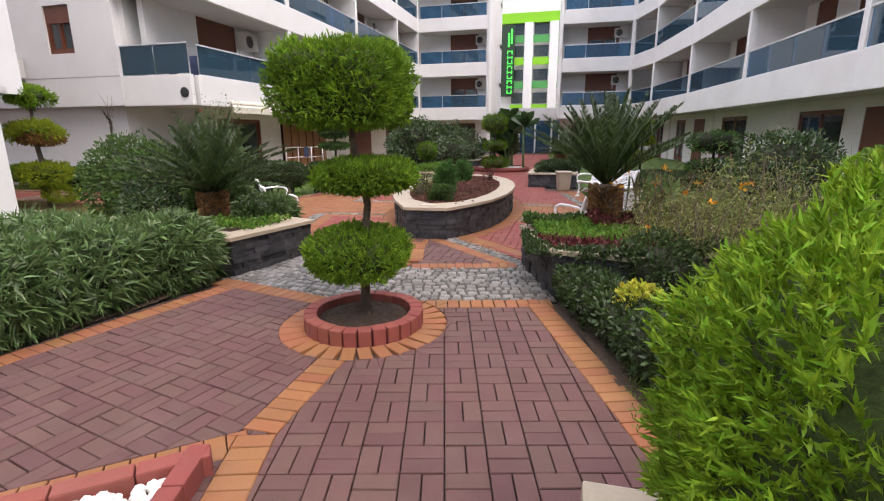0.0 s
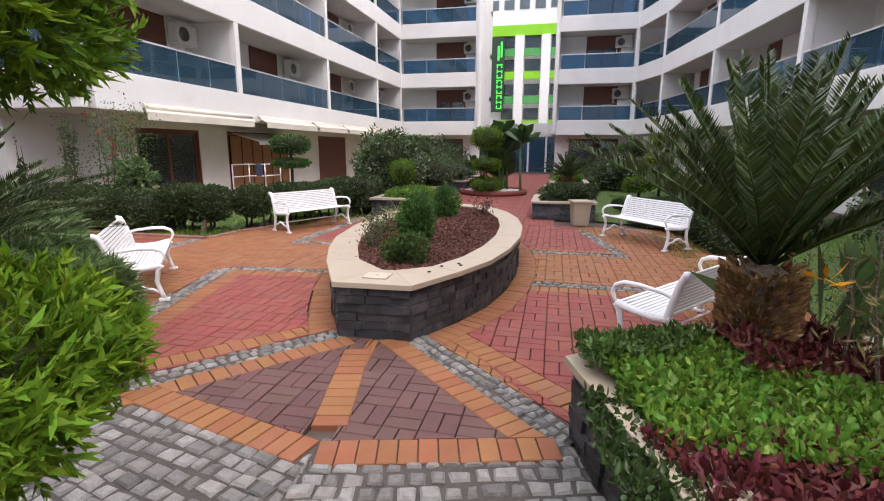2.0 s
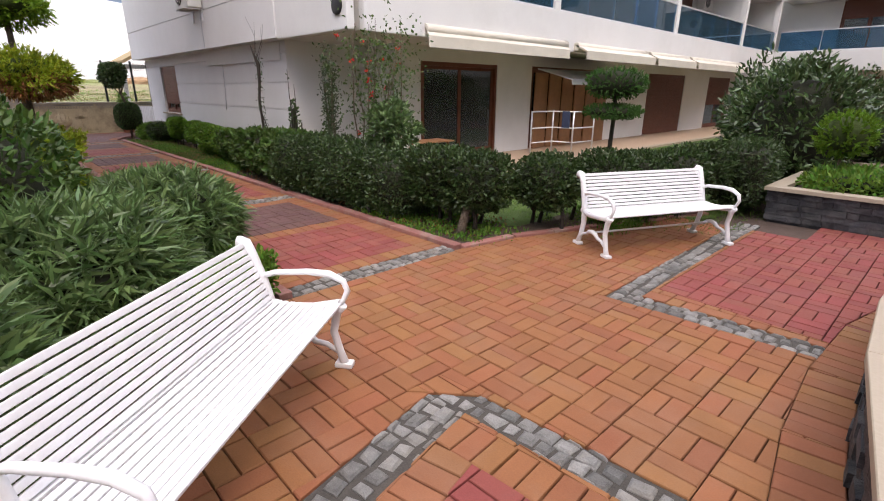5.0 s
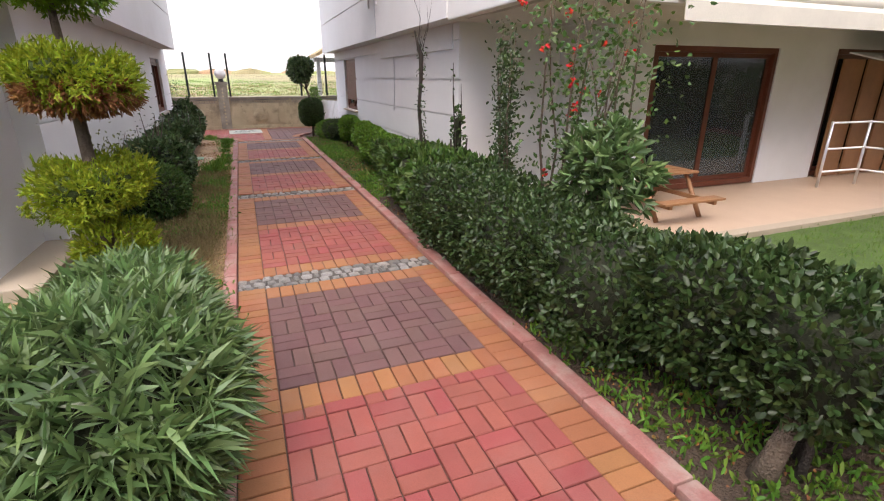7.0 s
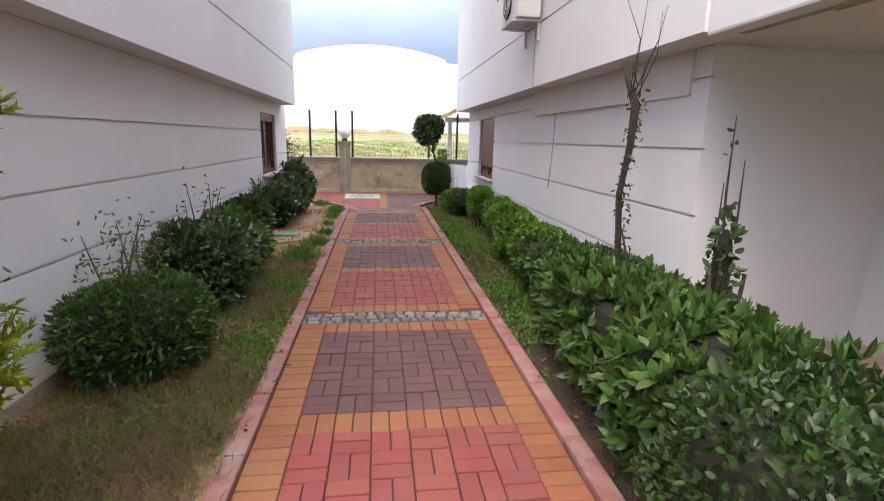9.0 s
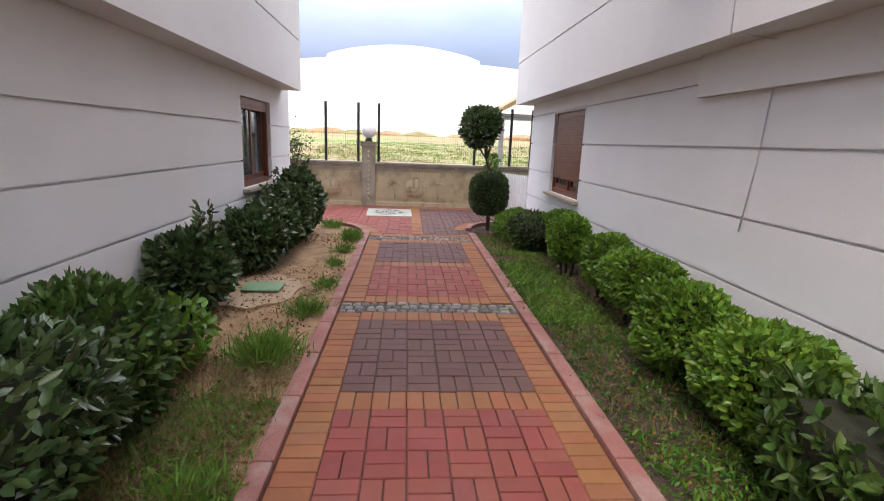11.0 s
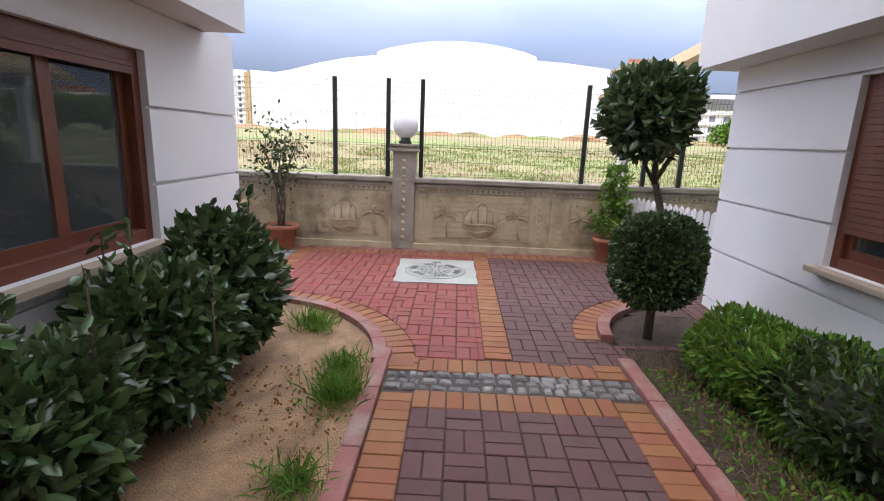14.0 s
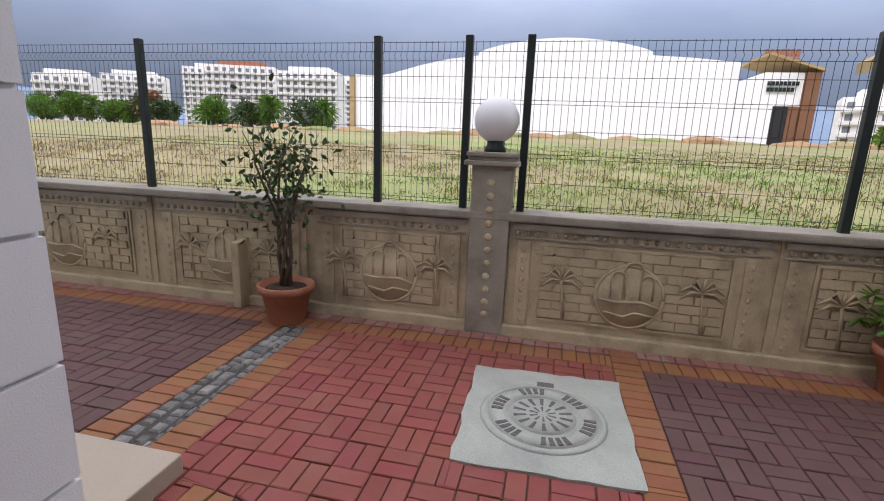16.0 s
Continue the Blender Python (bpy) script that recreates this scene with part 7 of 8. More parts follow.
for c in ((2.42, 7.2, 0.98), (2.6, 7.85, 1.05), (3.0, 7.8, 1.1)):
    blades("crane_flower", np.array([c] * 7) + rng.normal(size=(7, 3)) * 0.01, rng.normal(size=(7, 3)) + np.array([0, 0, 0.7]), 0.10, 0.02, L_ORANGE, sb, rng, "orange crane-shaped flower")

# long planter
for x, y, z, r, h, n, lf, ln in ((-0.13, 9.28, 0.56, 0.20, 0.16, 5200, L_PITTO, 0.04), (-0.27, 10.2, 0.70, 0.19, 0.30, 10000, L_CYPRESS, 0.07), (-0.37, 12.2, 0.66, 0.19, 0.25, 7000, L_CYPRESS, 0.07)):
    th = thing("dwarf_conifer", (x, y, 0.42), "dense dark green dwarf shrub in the long planter", "shrub")
    inner_body((x, y, z), (r, r, h), M_INNER, th, 2.3, 0.6)
    sprays("foliage", (x, y, z), (r, r, h), n, lf, th, 2.3, ln, 0.010 if lf is L_CYPRESS else 0.014, up=0.9, depth=0.6, amp=0.2, jit=0.7)
gr = thing("striped_grass", (-1.0, 11.8, 0.42), "yellow striped ornamental grass in the long planter", "grass")
rng = rng_next()
q = 110
blades("foliage", np.array([-0.98, 11.8, 0.43]) + rng.normal(size=(q, 3)) * np.array([0.07, 0.07, 0]), rng.normal(size=(q, 3)) * 0.6 + np.array([0, 0, 1]), rng.uniform(0.3, 0.55, q), 0.010, L_STRIPE, gr, rng, droop=0.3, belly=0.5)
for x, y, lf, n in ((-0.78, 10.3, L_SAGE, 420), (-0.85, 10.9, L_HEDGE, 300), (0.15, 12.7, L_WINE, 320), (-0.66, 9.8, L_HEDGE, 240)):
    w = wispy((x, y), 0.36, lf, n, "thin young shrub in the long planter", 0.20, "young_shrub", 0.04, 0.016, 6, low=0.1)
    w.location.z = 0.42
rng = rng_next()
q = 21000
ang, rad = rng.random(q) * 6.28, np.sqrt(rng.random(q))
P = np.stack([-0.29 + 0.97 * rad * np.cos(ang), 11.3 + 2.6 * rad * np.sin(ang), np.full(q, 0.44)], 1)
P[:, 2] += 0.015 + 0.07 * (1 - rad)
mu = thing("bark_chips", (-0.24, 11.2, 0.44), "red-brown bark chips over the planter soil", "mulch", kind="stuff")
blades("chips", P, rng.normal(size=(q, 3)) * np.array([1, 1, 0.15]), 0.035, 0.02, M_BARK_MULCH, mu, rng)

# court beds and lawns
for x, y, z, r, h, n, lf in ((-2.1, 16.3, 0.45, 0.55, 0.14, 2600, L_WEED), (1.6, 16.7, 0.5, 0.6, 0.22, 3600, L_HEDGE), (-2.3, 19.6, 0.75, 0.6, 0.5, 3200, L_BUSH), (-2.4, 22.8, 0.7, 0.6, 0.45, 2600, L_BUSH), (1.75, 23.0, 0.55, 0.5, 0.25, 1600, L_WEED), (1.8, 26.2, 0.55, 0.5, 0.25, 1600, L_WEED), (-2.5, 26.2, 0.6, 0.5, 0.35, 1600, L_BUSH)):
    ball_shrub((x, y, z), (r, r, h), lf, n, "leafy planting in a slate bed", "bed_planting", 2.3, 0.08, 0.032, amp=0.25)
bt = thing("ball_topiary", (-2.42, 16.6, 0.4), "small ball-headed topiary on a thin stem", "tree")
trunk("trunk", [(-2.42, 16.6, 0.3), (-2.42, 16.6, 1.0)], 0.02, M_BARK, bt, 6)
inner_body((-2.42, 16.6, 0.98), (0.27, 0.27, 0.25), M_INNER_L, bt, 2.2, 0.86)
sprays("crown", (-2.42, 16.6, 0.98), (0.30, 0.30, 0.27), 4500, L_THUJA, bt, 2.2, 0.05, 0.014)
sp = thing("spiral_topiary", (-0.92, 21.0, 0.1), "clipped cypress topiary in stacked green layers", "tree")
trunk("trunk", [(-0.92, 21.0, 0.05), (-0.92, 21.0, 2.0)], 0.03, M_BARK, sp, 6)
for z, r, h in ((0.36, 0.50, 0.23), (1.02, 0.45, 0.19), (1.86, 0.48, 0.35)):
    inner_body((-0.92, 21.0, z), (r, r, h), M_INNER_L, sp, 2.8, 0.86)
    sprays("tier", (-0.92, 21.0, z), (r, r, h), 4500, L_THUJA, sp, 2.8, 0.06, 0.018)
bp = thing("banana_plant", (-0.6, 22.3, 0), "large-leaved banana plant clump", "plant")
rng = rng_next()
for i in range(15):
    x, y, h = -0.65 + rng.normal() * 0.4, 22.3 + rng.normal() * 0.25, rng.uniform(0.5, 1.95)
    trunk("stem", [(x, y, 0), (x + rng.normal() * 0.08, y, h)], [0.055, 0.03], M_OLIVE, bp, 6)
    q = 8
    a = rng.random(q) * 6.28
    blades("leaf", np.tile([x, y, h], (q, 1)), np.stack([np.cos(a) * 0.6, np.sin(a) * 0.6, rng.uniform(0.4, 1.3, q)], 1), rng.uniform(0.7, 1.15, q), 0.36, L_BANANA, bp, rng, droop=0.3, belly=0.5)
# shrubs behind the left beds and tiered trees on the lawns
for x, y, z, r, h, n, lf in ((-3.3, 18.3, 0.95, 0.85, 0.95, 4200, L_BUSH), (-3.9, 19.6, 1.0, 0.9, 0.95, 4200, L_BUSH), (-3.9, 22.0, 1.0, 0.9, 0.9, 3600, L_HEDGE), (-4.0, 25.0, 1.0, 1.0, 0.9, 3600, L_BUSH), (-3.9, 28.5, 0.9, 1.0, 0.85, 3000, L_HEDGE), (3.2, 24.5, 0.5, 0.7, 0.45, 2500, L_BUSH), (3.4, 28.0, 0.6, 0.9, 0.6, 2500, L_HEDGE)):
    ball_shrub((x, y, z), (r, r, h), lf, n, "tall loose dark green shrub behind the beds", "tall_shrub", 2.2, 0.13, 0.045, amp=0.25)
hedge([(-3.2, 15.6), (-3.4, 17.0)], 0.6, 0.85, L_HEDGE, 7000, "clipped dark hedge at the lawn edge", z0=0.1, legs=False)
for x, y, tiers, lf in ((-6.5, 18.4, ((1.08, 0.52, 0.12), (1.62, 0.56, 0.28)), L_CYPRESS), (3.6, 19.6, ((0.55, 0.42, 0.18),), L_THUJA), (4.6, 22.0, ((0.6, 0.45, 0.18), (1.2, 0.45, 0.2), (1.75, 0.4, 0.2)), L_THUJA3), (3.9, 23.5, ((0.9, 0.5, 0.2), (1.5, 0.45, 0.25)), L_CYPRESS), (5.6, 16.0, ((0.6, 0.6, 0.2), (1.25, 0.6, 0.28)), L_CYPRESS)
                         ):
    th = thing("cloud_tree", (x, y, 0), "clipped cloud topiary on a short trunk", "tree")
    trunk("trunk", [(x, y, -0.02), (x + 0.03, y, tiers[0][0]), (x, y, tiers[-1][0])], [0.05, 0.04, 0.03], M_BARK_DARK, th, 6)
    for z, r, h in tiers:
        inner_body((x, y, z), (r, r, h), M_INNER, th, 2.6, 0.86)
        sprays("tier", (x, y, z), (r, r, h), 5000, lf, th, 2.6, 0.06, 0.018)
for pts, w, h in (([(3.9, 12.2), (3.75, 14.4), (3.0, 15.6)], 0.6, 0.5), ([(3.2, 15.5), (6.2, 15.8)], 0.7, 0.45), ([(3.0, 17.6), (6.2, 18.0)], 0.5, 0.35)):
    hedge(pts, w, h, L_HEDGE, 11000, "low dark green hedge at the lawn edge", z0=0.02, legs=False)
ball_shrub((5.3, 10.6, 0.8), (0.8, 0.8, 0.75), L_BUSH, 4500, "large dark shrub on the lawn", "tall_shrub", 2.2, 0.08, 0.035, amp=0.25)
ball_shrub((6.3, 9.2, 0.7), (0.7, 0.7, 0.65), L_BRIGHT, 4500, "large green shrub on the lawn", "tall_shrub", 2.2, 0.08, 0.035, amp=0.25)
ball_shrub((-5.6, 8.6, 0.75), (0.75, 0.65, 0.75), L_PITTO, 6500, "large loose green shrub beside the house lawn", "tall_shrub", 2.2, 0.07, 0.03, amp=0.25)
ball_shrub((-4.6, 8.0, 0.7), (0.55, 0.55, 0.65), L_PITTO, 5000, "large loose green shrub beside the house lawn", "tall_shrub", 2.2, 0.07, 0.03, amp=0.25)

# pot plants at the wall
fc = thing("ficus", (-21.9, 8.24, 0.3), "potted ficus with braided pale stems and sparse leaves", "plant")
rng = rng_next()
for i in range(6):
    a = i * 1.05
    trunk("stem", [(-21.9 + 0.05 * math.cos(a), 8.24 + 0.05 * math.sin(a), 0.28), (-21.9 + 0.06 * math.cos(a + 1.5), 8.24 + 0.06 * math.sin(a + 1.5), 0.6), (-21.9 + 0.07 * math.cos(a + 3), 8.24 + 0.07 * math.sin(a + 3), 0.95), (-21.9 + 0.22 * math.cos(a + 3.6), 8.24 + 0.22 * math.sin(a + 3.6), 1.35), (-21.9 + 0.3 * math.cos(a + 4), 8.24 + 0.3 * math.sin(a + 4), 1.6)], [0.016, 0.015, 0.013, 0.008, 0.003], M_BARK, fc, 6)
q = 400
P = np.array([-21.88, 8.24, 1.28]) + rng.normal(size=(q, 3)) * np.array([0.16, 0.18, 0.23])
blades("foliage", P, rng.normal(size=(q, 3)) + np.array([0, 0, -0.2]), 0.07, 0.035, L_HEDGE, fc, rng)
sc = thing("schefflera", (-21.9, 12.86, 0.3), "potted light green schefflera with layered whorls", "plant")
trunk("stem", [(-21.9, 12.86, 0.28), (-21.88, 12.84, 1.25)], [0.014, 0.008], M_BARK, sc, 6)
q = 110
C = np.stack([-21.88 + rng.normal(size=q) * 0.08 * (1.6 - (h := rng.random(q))), 12.84 + rng.normal(size=q) * 0.09 * (1.6 - h), 0.42 + h * 0.92], 1)
blades("foliage", np.repeat(C, 7, 0), rng.normal(size=(q * 7, 3)) + np.array([0, 0, -0.15]), 0.10, 0.035, L_BRIGHT, sc, rng)


# weeds, grass and litter on the beds
def scatter(name, x0, x1, y0, y1, n, leaf, label, length, lw, up=1.0, clump=6, z=0.0, spread=0.05):
    rng = rng_next()
    k = n // clump
    c = np.stack([rng.uniform(x0, x1, k), rng.uniform(y0, y1, k), np.full(k, z)], 1)
    keep = lump(c, 1.0, 1.6, SEED[0]) > -0.25
    c[:, 2] += 2.8 * np.clip((-c[:, 0] - 30) / 85, 0, 1)
    c = c[keep]
    P = np.repeat(c, clump, 0) + rng.normal(size=(len(c) * clump, 3)) * np.array([spread, spread, 0.004])
    th = thing(name, ((x0 + x1) / 2, (y0 + y1) / 2, z), label, "grass", kind="stuff")
    q = len(P)
    blades("blades", P, rng.normal(size=(q, 3)) * 0.45 + np.array([0, 0, up]), length * rng.uniform(0.4, 1.3, q), lw, leaf, th, rng, droop=0.25)


scatter("lawn_grass", -7.3, -2.9, 13.4, 24.0, 26000, L_GRASS, "short green lawn grass", 0.07, 0.006, z=0.0)
scatter("lawn_grass", 2.35, 5.2, 3.0, 7.6, 60000, L_WEED, "short green lawn grass", 0.06, 0.007, z=0.0)
scatter("lawn_grass", 3.0, 7.3, 7.5, 22.0, 60000, L_GRASS, "short green lawn grass", 0.07, 0.006, z=0.0)
scatter("lawn_grass", -8.4, -4.3, 5.5, 9.3, 14000, L_GRASS, "short green lawn grass", 0.07, 0.006, z=0.03)
scatter("hedge_weeds", -4.7, -3.7, 13.4, 15.2, 3500, L_WEED, "green weeds under the hedge behind the bench", 0.09, 0.014, z=0.015)
scatter("hedge_weeds", -6.6, -4.45, 12.1, 13.0, 2200, L_WEED, "green weeds under the hedge", 0.07, 0.02)
scatter("dry_grass", -13.6, -5.5, 8.95, 10.1, 40000, L_DRY, "dry straw-coloured weeds on the bed", 0.13, 0.004, 0.8)
scatter("weed_patch", -13.0, -5.0, 8.9, 10.1, 22000, L_WEED, "green weeds on the bed", 0.06, 0.018, 0.6)
scatter("weed_patch", -18.3, -13.0, 9.8, 10.12, 700, L_WEED, "sparse green weeds along the kerb", 0.07, 0.014, 0.8, 8)
scatter("wall_grass", -18.8, -11.0, 12.1, 13.1, 7000, L_CLOVER, "low clover and weeds between kerb and wall", 0.06, 0.016, 0.6, 9)
scatter("wall_grass", -17.6, -10.6, 12.1, 12.85, 4000, L_CLOVER, "low clover and grass between kerb and wall", 0.07, 0.012, 0.7, 8)
scatter("wall_grass", -18.8, -12.0, 12.1, 13.0, 6000, L_DRY, "dry grass between kerb and wall", 0.10, 0.005, 0.7)
for x, y, s, n in ((-17.9, 10.0, 0.16, 420), (-18.25, 9.95, 0.14, 300), (-16.3, 9.98, 0.10, 160), (-15.4, 10.02, 0.11, 200), (-14.55, 9.98, 0.15, 300), (-17.1, 10.0, 0.13, 240), (-19.0, 9.55, 0.16, 360), (-13.62, 9.88, 0.22, 620), (-12.2, 9.95, 0.15, 300)):
    rng = rng_next()
    th = thing("grass_tuft", (x, y, 0), "tuft of green grass and weeds at the kerb", "grass", "tufts along the kerb")
    blades("foliage", np.array([x, y, 0.0]) + rng.normal(size=(n, 3)) * np.array([s * 0.5, s * 0.5, 0.01]), rng.normal(size=(n, 3)) * 0.5 + np.array([0, 0, 1]), s * rng.uniform(0.6, 1.5, n), 0.010, L_WEED, th, rng, droop=0.2)
scatter("leaf_litter", -18.3, -4.8, 8.9, 10.12, 5200, L_RUST, "small dry leaves and crumbs on the sandy bed", 0.03, 0.018, 0.1, 4, 0.02, 0.08)
scatter("leaf_litter", -18.6, -4.8, 12.1, 13.2, 4200, L_RUST, "small dry leaves on the dark bed", 0.03, 0.018, 0.1, 4, 0.02, 0.08)
scatter("dry_grass", -9.6, -5.4, 9.0, 10.1, 9000, L_DRY, "dry straw-coloured weeds beside the kerb", 0.16, 0.005, 0.8, 9, 0.0, 0.06)
scatter("dry_grass", -12.8, -9.0, 9.2, 10.1, 7000, L_DRY, "dry straw-coloured weeds between the shrubs", 0.15, 0.005, 0.8, 9, 0.0, 0.06)
# field grass beyond the wall
scatter("field_grass", -60.0, -22.6, -25.0, 45.0, 60000, L_DRY, "dry grass on the open field", 0.30, 0.03, 0.9, 10, -0.09, 0.25)
scatter("field_grass", -70.0, -24.0, 4.0, 50.0, 45000, L_GRASS, "green grass on the open field", 0.28, 0.03, 0.9, 10, -0.09, 0.25)


def far_tree(x, y, h, r, leaf, label, palm=False):
    g = 2.6 * min(1.0, max(0.0, (-x - 30) / 85))
    th = thing("palm_tree" if palm else "field_tree", (x, y, g), label, "tree", "trees beyond the field")
    rng = rng_next()
    trunk("trunk", [(x, y, g - 0.2), (x + 0.1, y, g + h * 0.75)], [0.35, 0.2] if not palm else [0.3, 0.25], M_BARK, th, 7)
    if palm:
        q = 260
        blades("crown", np.array([x, y, g + h * 0.78]) + rng.normal(size=(q, 3)) * 0.2, rng.normal(size=(q, 3)) + np.array([0, 0, 0.25]), r * 1.4, 0.35, leaf, th, rng, droop=0.3)
    else:
        leafy("crown", (x, y, g + h * 0.62), (r, r, h * 0.4), 1500, leaf, th, 2.2, 0.7, 0.4, depth=0.6, amp=0.25, freq=1.2)


for i in range(34):
    rr = random.Random(100 + i)
    y = -150 + i * 3.2 + rr.uniform(-2, 2)
    far_tree(-120 - rr.uniform(0, 50), y - 8, rr.uniform(4, 8), rr.uniform(2.2, 4), (L_BUSH, L_WEED, L_GRASS, L_BUSH)[i % 4] if i != 20 else L_RUST, "distant tree at the field edge", palm=i % 3 == 0)
for i in range(8):
    far_tree(-75 + i * 2.0, 44 + i * 4.0, 3.5, 3.0, L_GRASS, "green scrub at the field edge")

# denser weeds on both beds
for x0, x1, n in ((-8.0, -5.6, 4200), (-10.4, -7.6, 3600), (-13.4, -10.0, 3400)):
    scatter("bed_weeds", x0, x1, 9.1, 10.12, n, L_WEED, "patch of leafy green weeds on the sandy bed", 0.065, 0.022, 0.7, 9, 0.01, 0.07)
    scatter("bed_weeds", x0, x1, 9.1, 10.12, n // 2, L_DRY, "patch of dry yellow weeds on the sandy bed", 0.15, 0.007, 0.9, 7, 0.01, 0.06)
for x0, x1, n in ((-18.4, -16.4, 1500), (-16.6, -14.4, 3000), (-14.6, -12.4, 3000), (-12.6, -10.0, 2500)):
    scatter("bed_weeds", x0, x1, 12.1, 12.75, n, L_WEED, "patch of leafy green weeds on the dark bed", 0.06, 0.020, 0.7, 9, 0.01, 0.07)

# ---- far buildings ----
gb = thing("green_apartments", (-2, 58, 0), "white apartment building with lime green balcony stripes", "building")
part("body", boxes((-9.0, 6.0, 58.0, 66.0, 0, 15.0)), M_WHITE, gb)
part("roof_band", boxes((-9.2, 6.2, 57.5, 58.0, 12.6, 13.6)), M_GREEN, gb, "lime green cornice")
part("attic", boxes((-8.0, 5.0, 58.6, 65.0, 15.0, 16.6)), M_WHITE, gb)
for i in range(8):
    part("attic_window", boxes((-7.6 + i * 1.55, -6.6 + i * 1.55, 58.5, 58.62, 15.3, 16.2)), G_GREY, gb)
for x in (-3.2, -0.6, 1.4):
    part("pier", boxes((x, x + 0.9, 57.2, 58.0, 0, 12.6), bevel=0.03), M_WHITE, gb)
for i, z in enumerate((1.2, 3.6, 6.0, 8.4, 10.6)):
    for x0, x1 in ((-4.6, -3.2), (-2.3, -0.6), (0.3, 1.4), (2.3, 4.5)):
        part("window", boxes((x0 + 0.1, x1 - 0.1, 57.85, 57.99, z + 0.9, z + 2.0)), G_GREY, gb)
        part("balcony_panel", boxes((x0, x1, 57.3, 57.4, z, z + 0.75)), M_GREEN if i % 2 else M_GREEN2, gb, "green balcony panel")
sg = thing("vertical_sign", (-5.2, 57.0, 8.0), "tall dark green sign with glowing green marks", "sign")
part("board", boxes((-5.6, -4.2, 57.0, 57.3, 5.2, 12.4)), M_SIGN, sg)
m_glow = bpy.data.materials.new("green_letters")
m_glow.use_nodes = True
m_glow.node_tree.nodes["Principled BSDF"].inputs["Base Color"].default_value = (0.02, 0.4, 0.05, 1)
m_glow.node_tree.nodes["Principled BSDF"].inputs["Emission Color"].default_value = (0.02, 0.75, 0.08, 1)
m_glow.node_tree.nodes["Principled BSDF"].inputs["Emission Strength"].default_value = 0.8
for i in range(9):
    z = 5.5 + i * 0.5
    part("mark", boxes((-4.95, -4.83, 56.95, 57.0, z, z + 0.36), (-4.83, -4.5, 56.95, 57.0, z + 0.12 * (i % 3), z + 0.12 * (i % 3) + 0.10), (-4.5, -4.38, 56.95, 57.0, z, z + 0.36 - 0.1 * (i % 2))), m_glow, sg)
part("leaf_mark", boxes((-4.9, -4.7, 56.95, 57.0, 10.2, 11.6), (-4.6, -4.4, 56.95, 57.0, 10.5, 12.0), bevel=0.04), m_glow, sg)

# warehouse across the field
WHX, WY0, WY1, WHZ = -118.0, -32.0, 53.0, 2.5
wh = thing("warehouse", (WHX, 5, WHZ), "large white warehouse with a low curved roof", "building")
b = bmesh.new()
prof = [(WY0, WHZ), (40.0, WHZ), (40.0, 16.4), (32.0, 17.2), (25.4, 17.6), (25.3, 18.3)]
prof += [(25.3 - 31.5 * i / 16, 18.3 + 2.4 * math.sin(math.pi * i / 16) ** 0.8) for i in range(1, 16)]
prof += [(-6.2, 18.3), (-6.3, 17.6), (-12.0, 17.0), (-18.0, 15.8), (-24.0, 14.2), (-27.0, 13.7), (WY0, 14.0)]
vs = [b.verts.new((WHX, y, z)) for y, z in prof]
vb = [b.verts.new((WHX - 60, y, z)) for y, z in prof]
b.faces.new(vs)
for i in range(len(prof)):
    j = (i + 1) % len(prof)
    b.faces.new((vs[i], vb[i], vb[j], vs[j]))
bmesh.ops.recalc_face_normals(b, faces=b.faces[:])
part("hall", b, M_WAREHOUSE, wh)
part("annex", boxes((WHX + 0.5, WHX + 12, 40.0, 45.4, WHZ, 13.2)), M_WAREHOUSE, wh)
b = bmesh.new()
prism(b, [(40.0, 16.0), (40.0, 15.6), (47.6, 13.3), (47.6, 13.7)], WHX + 0.3, WHX + 13)
bmesh.ops.transform(b, matrix=Matrix(((0, 0, 1, 0), (1, 0, 0, 0), (0, 1, 0, 0), (0, 0, 0, 1))), verts=b.verts[:])
part("canopy", b, M_OCHRE, wh, "brown sloping canopy")
part("gate_post", boxes((WHX + 0.3, WHX + 12.6, 45.4, 47.4, WHZ, 13.2)), M_RUSTWALL, wh, "brown gate pier")
# solid near-black block in place of the shade inside the gateway
part("gateway", boxes((WHX + 4, WHX + 12.1, 41.8, 45.3, WHZ, 8.3)), M_DARK, wh, "gateway, its inner shade put in as a near-black block")
part("gate_side", boxes((WHX + 11, WHX + 12.3, 43.9, 45.3, WHZ, 8.2)), M_RUSTWALL, wh, "rusty red gate leaf")
tagged(part("roof_sign_bars", boxes(*[(WHX + 6.0, WHX + 6.3, 41.4 + i * 0.75, 41.95 + i * 0.75, 16.4, 17.5) for i in range(7)], (WHX + 5.9, WHX + 6.0, 41.3, 46.6, 16.0, 16.2)), M_TERRA, wh, "unreadable orange roof lettering"), kind="stuff")
part("side_wing", boxes((WHX - 1, WHX + 0.6, WY0 - 1.0, WY0, WHZ, 13.6)), M_OCHRE, wh, "ochre side wall")
for i in range(12):
    y = WY0 + 3 + i * 6
    part("pilaster", boxes((WHX - 0.1, WHX + 0.25, y, y + 0.4, WHZ, 12.0)), M_WAREHOUSE, wh)
for j in range(2):
    tagged(part("sign_bars", boxes(*[(WHX + 12.05, WHX + 12.3, 40.5 + i * 0.55, 40.9 + i * 0.55, 11.3 - j * 0.9, 11.9 - j * 0.9) for i in range(8 - j)]), M_BLACK, wh, "unreadable dark lettering"), kind="stuff")
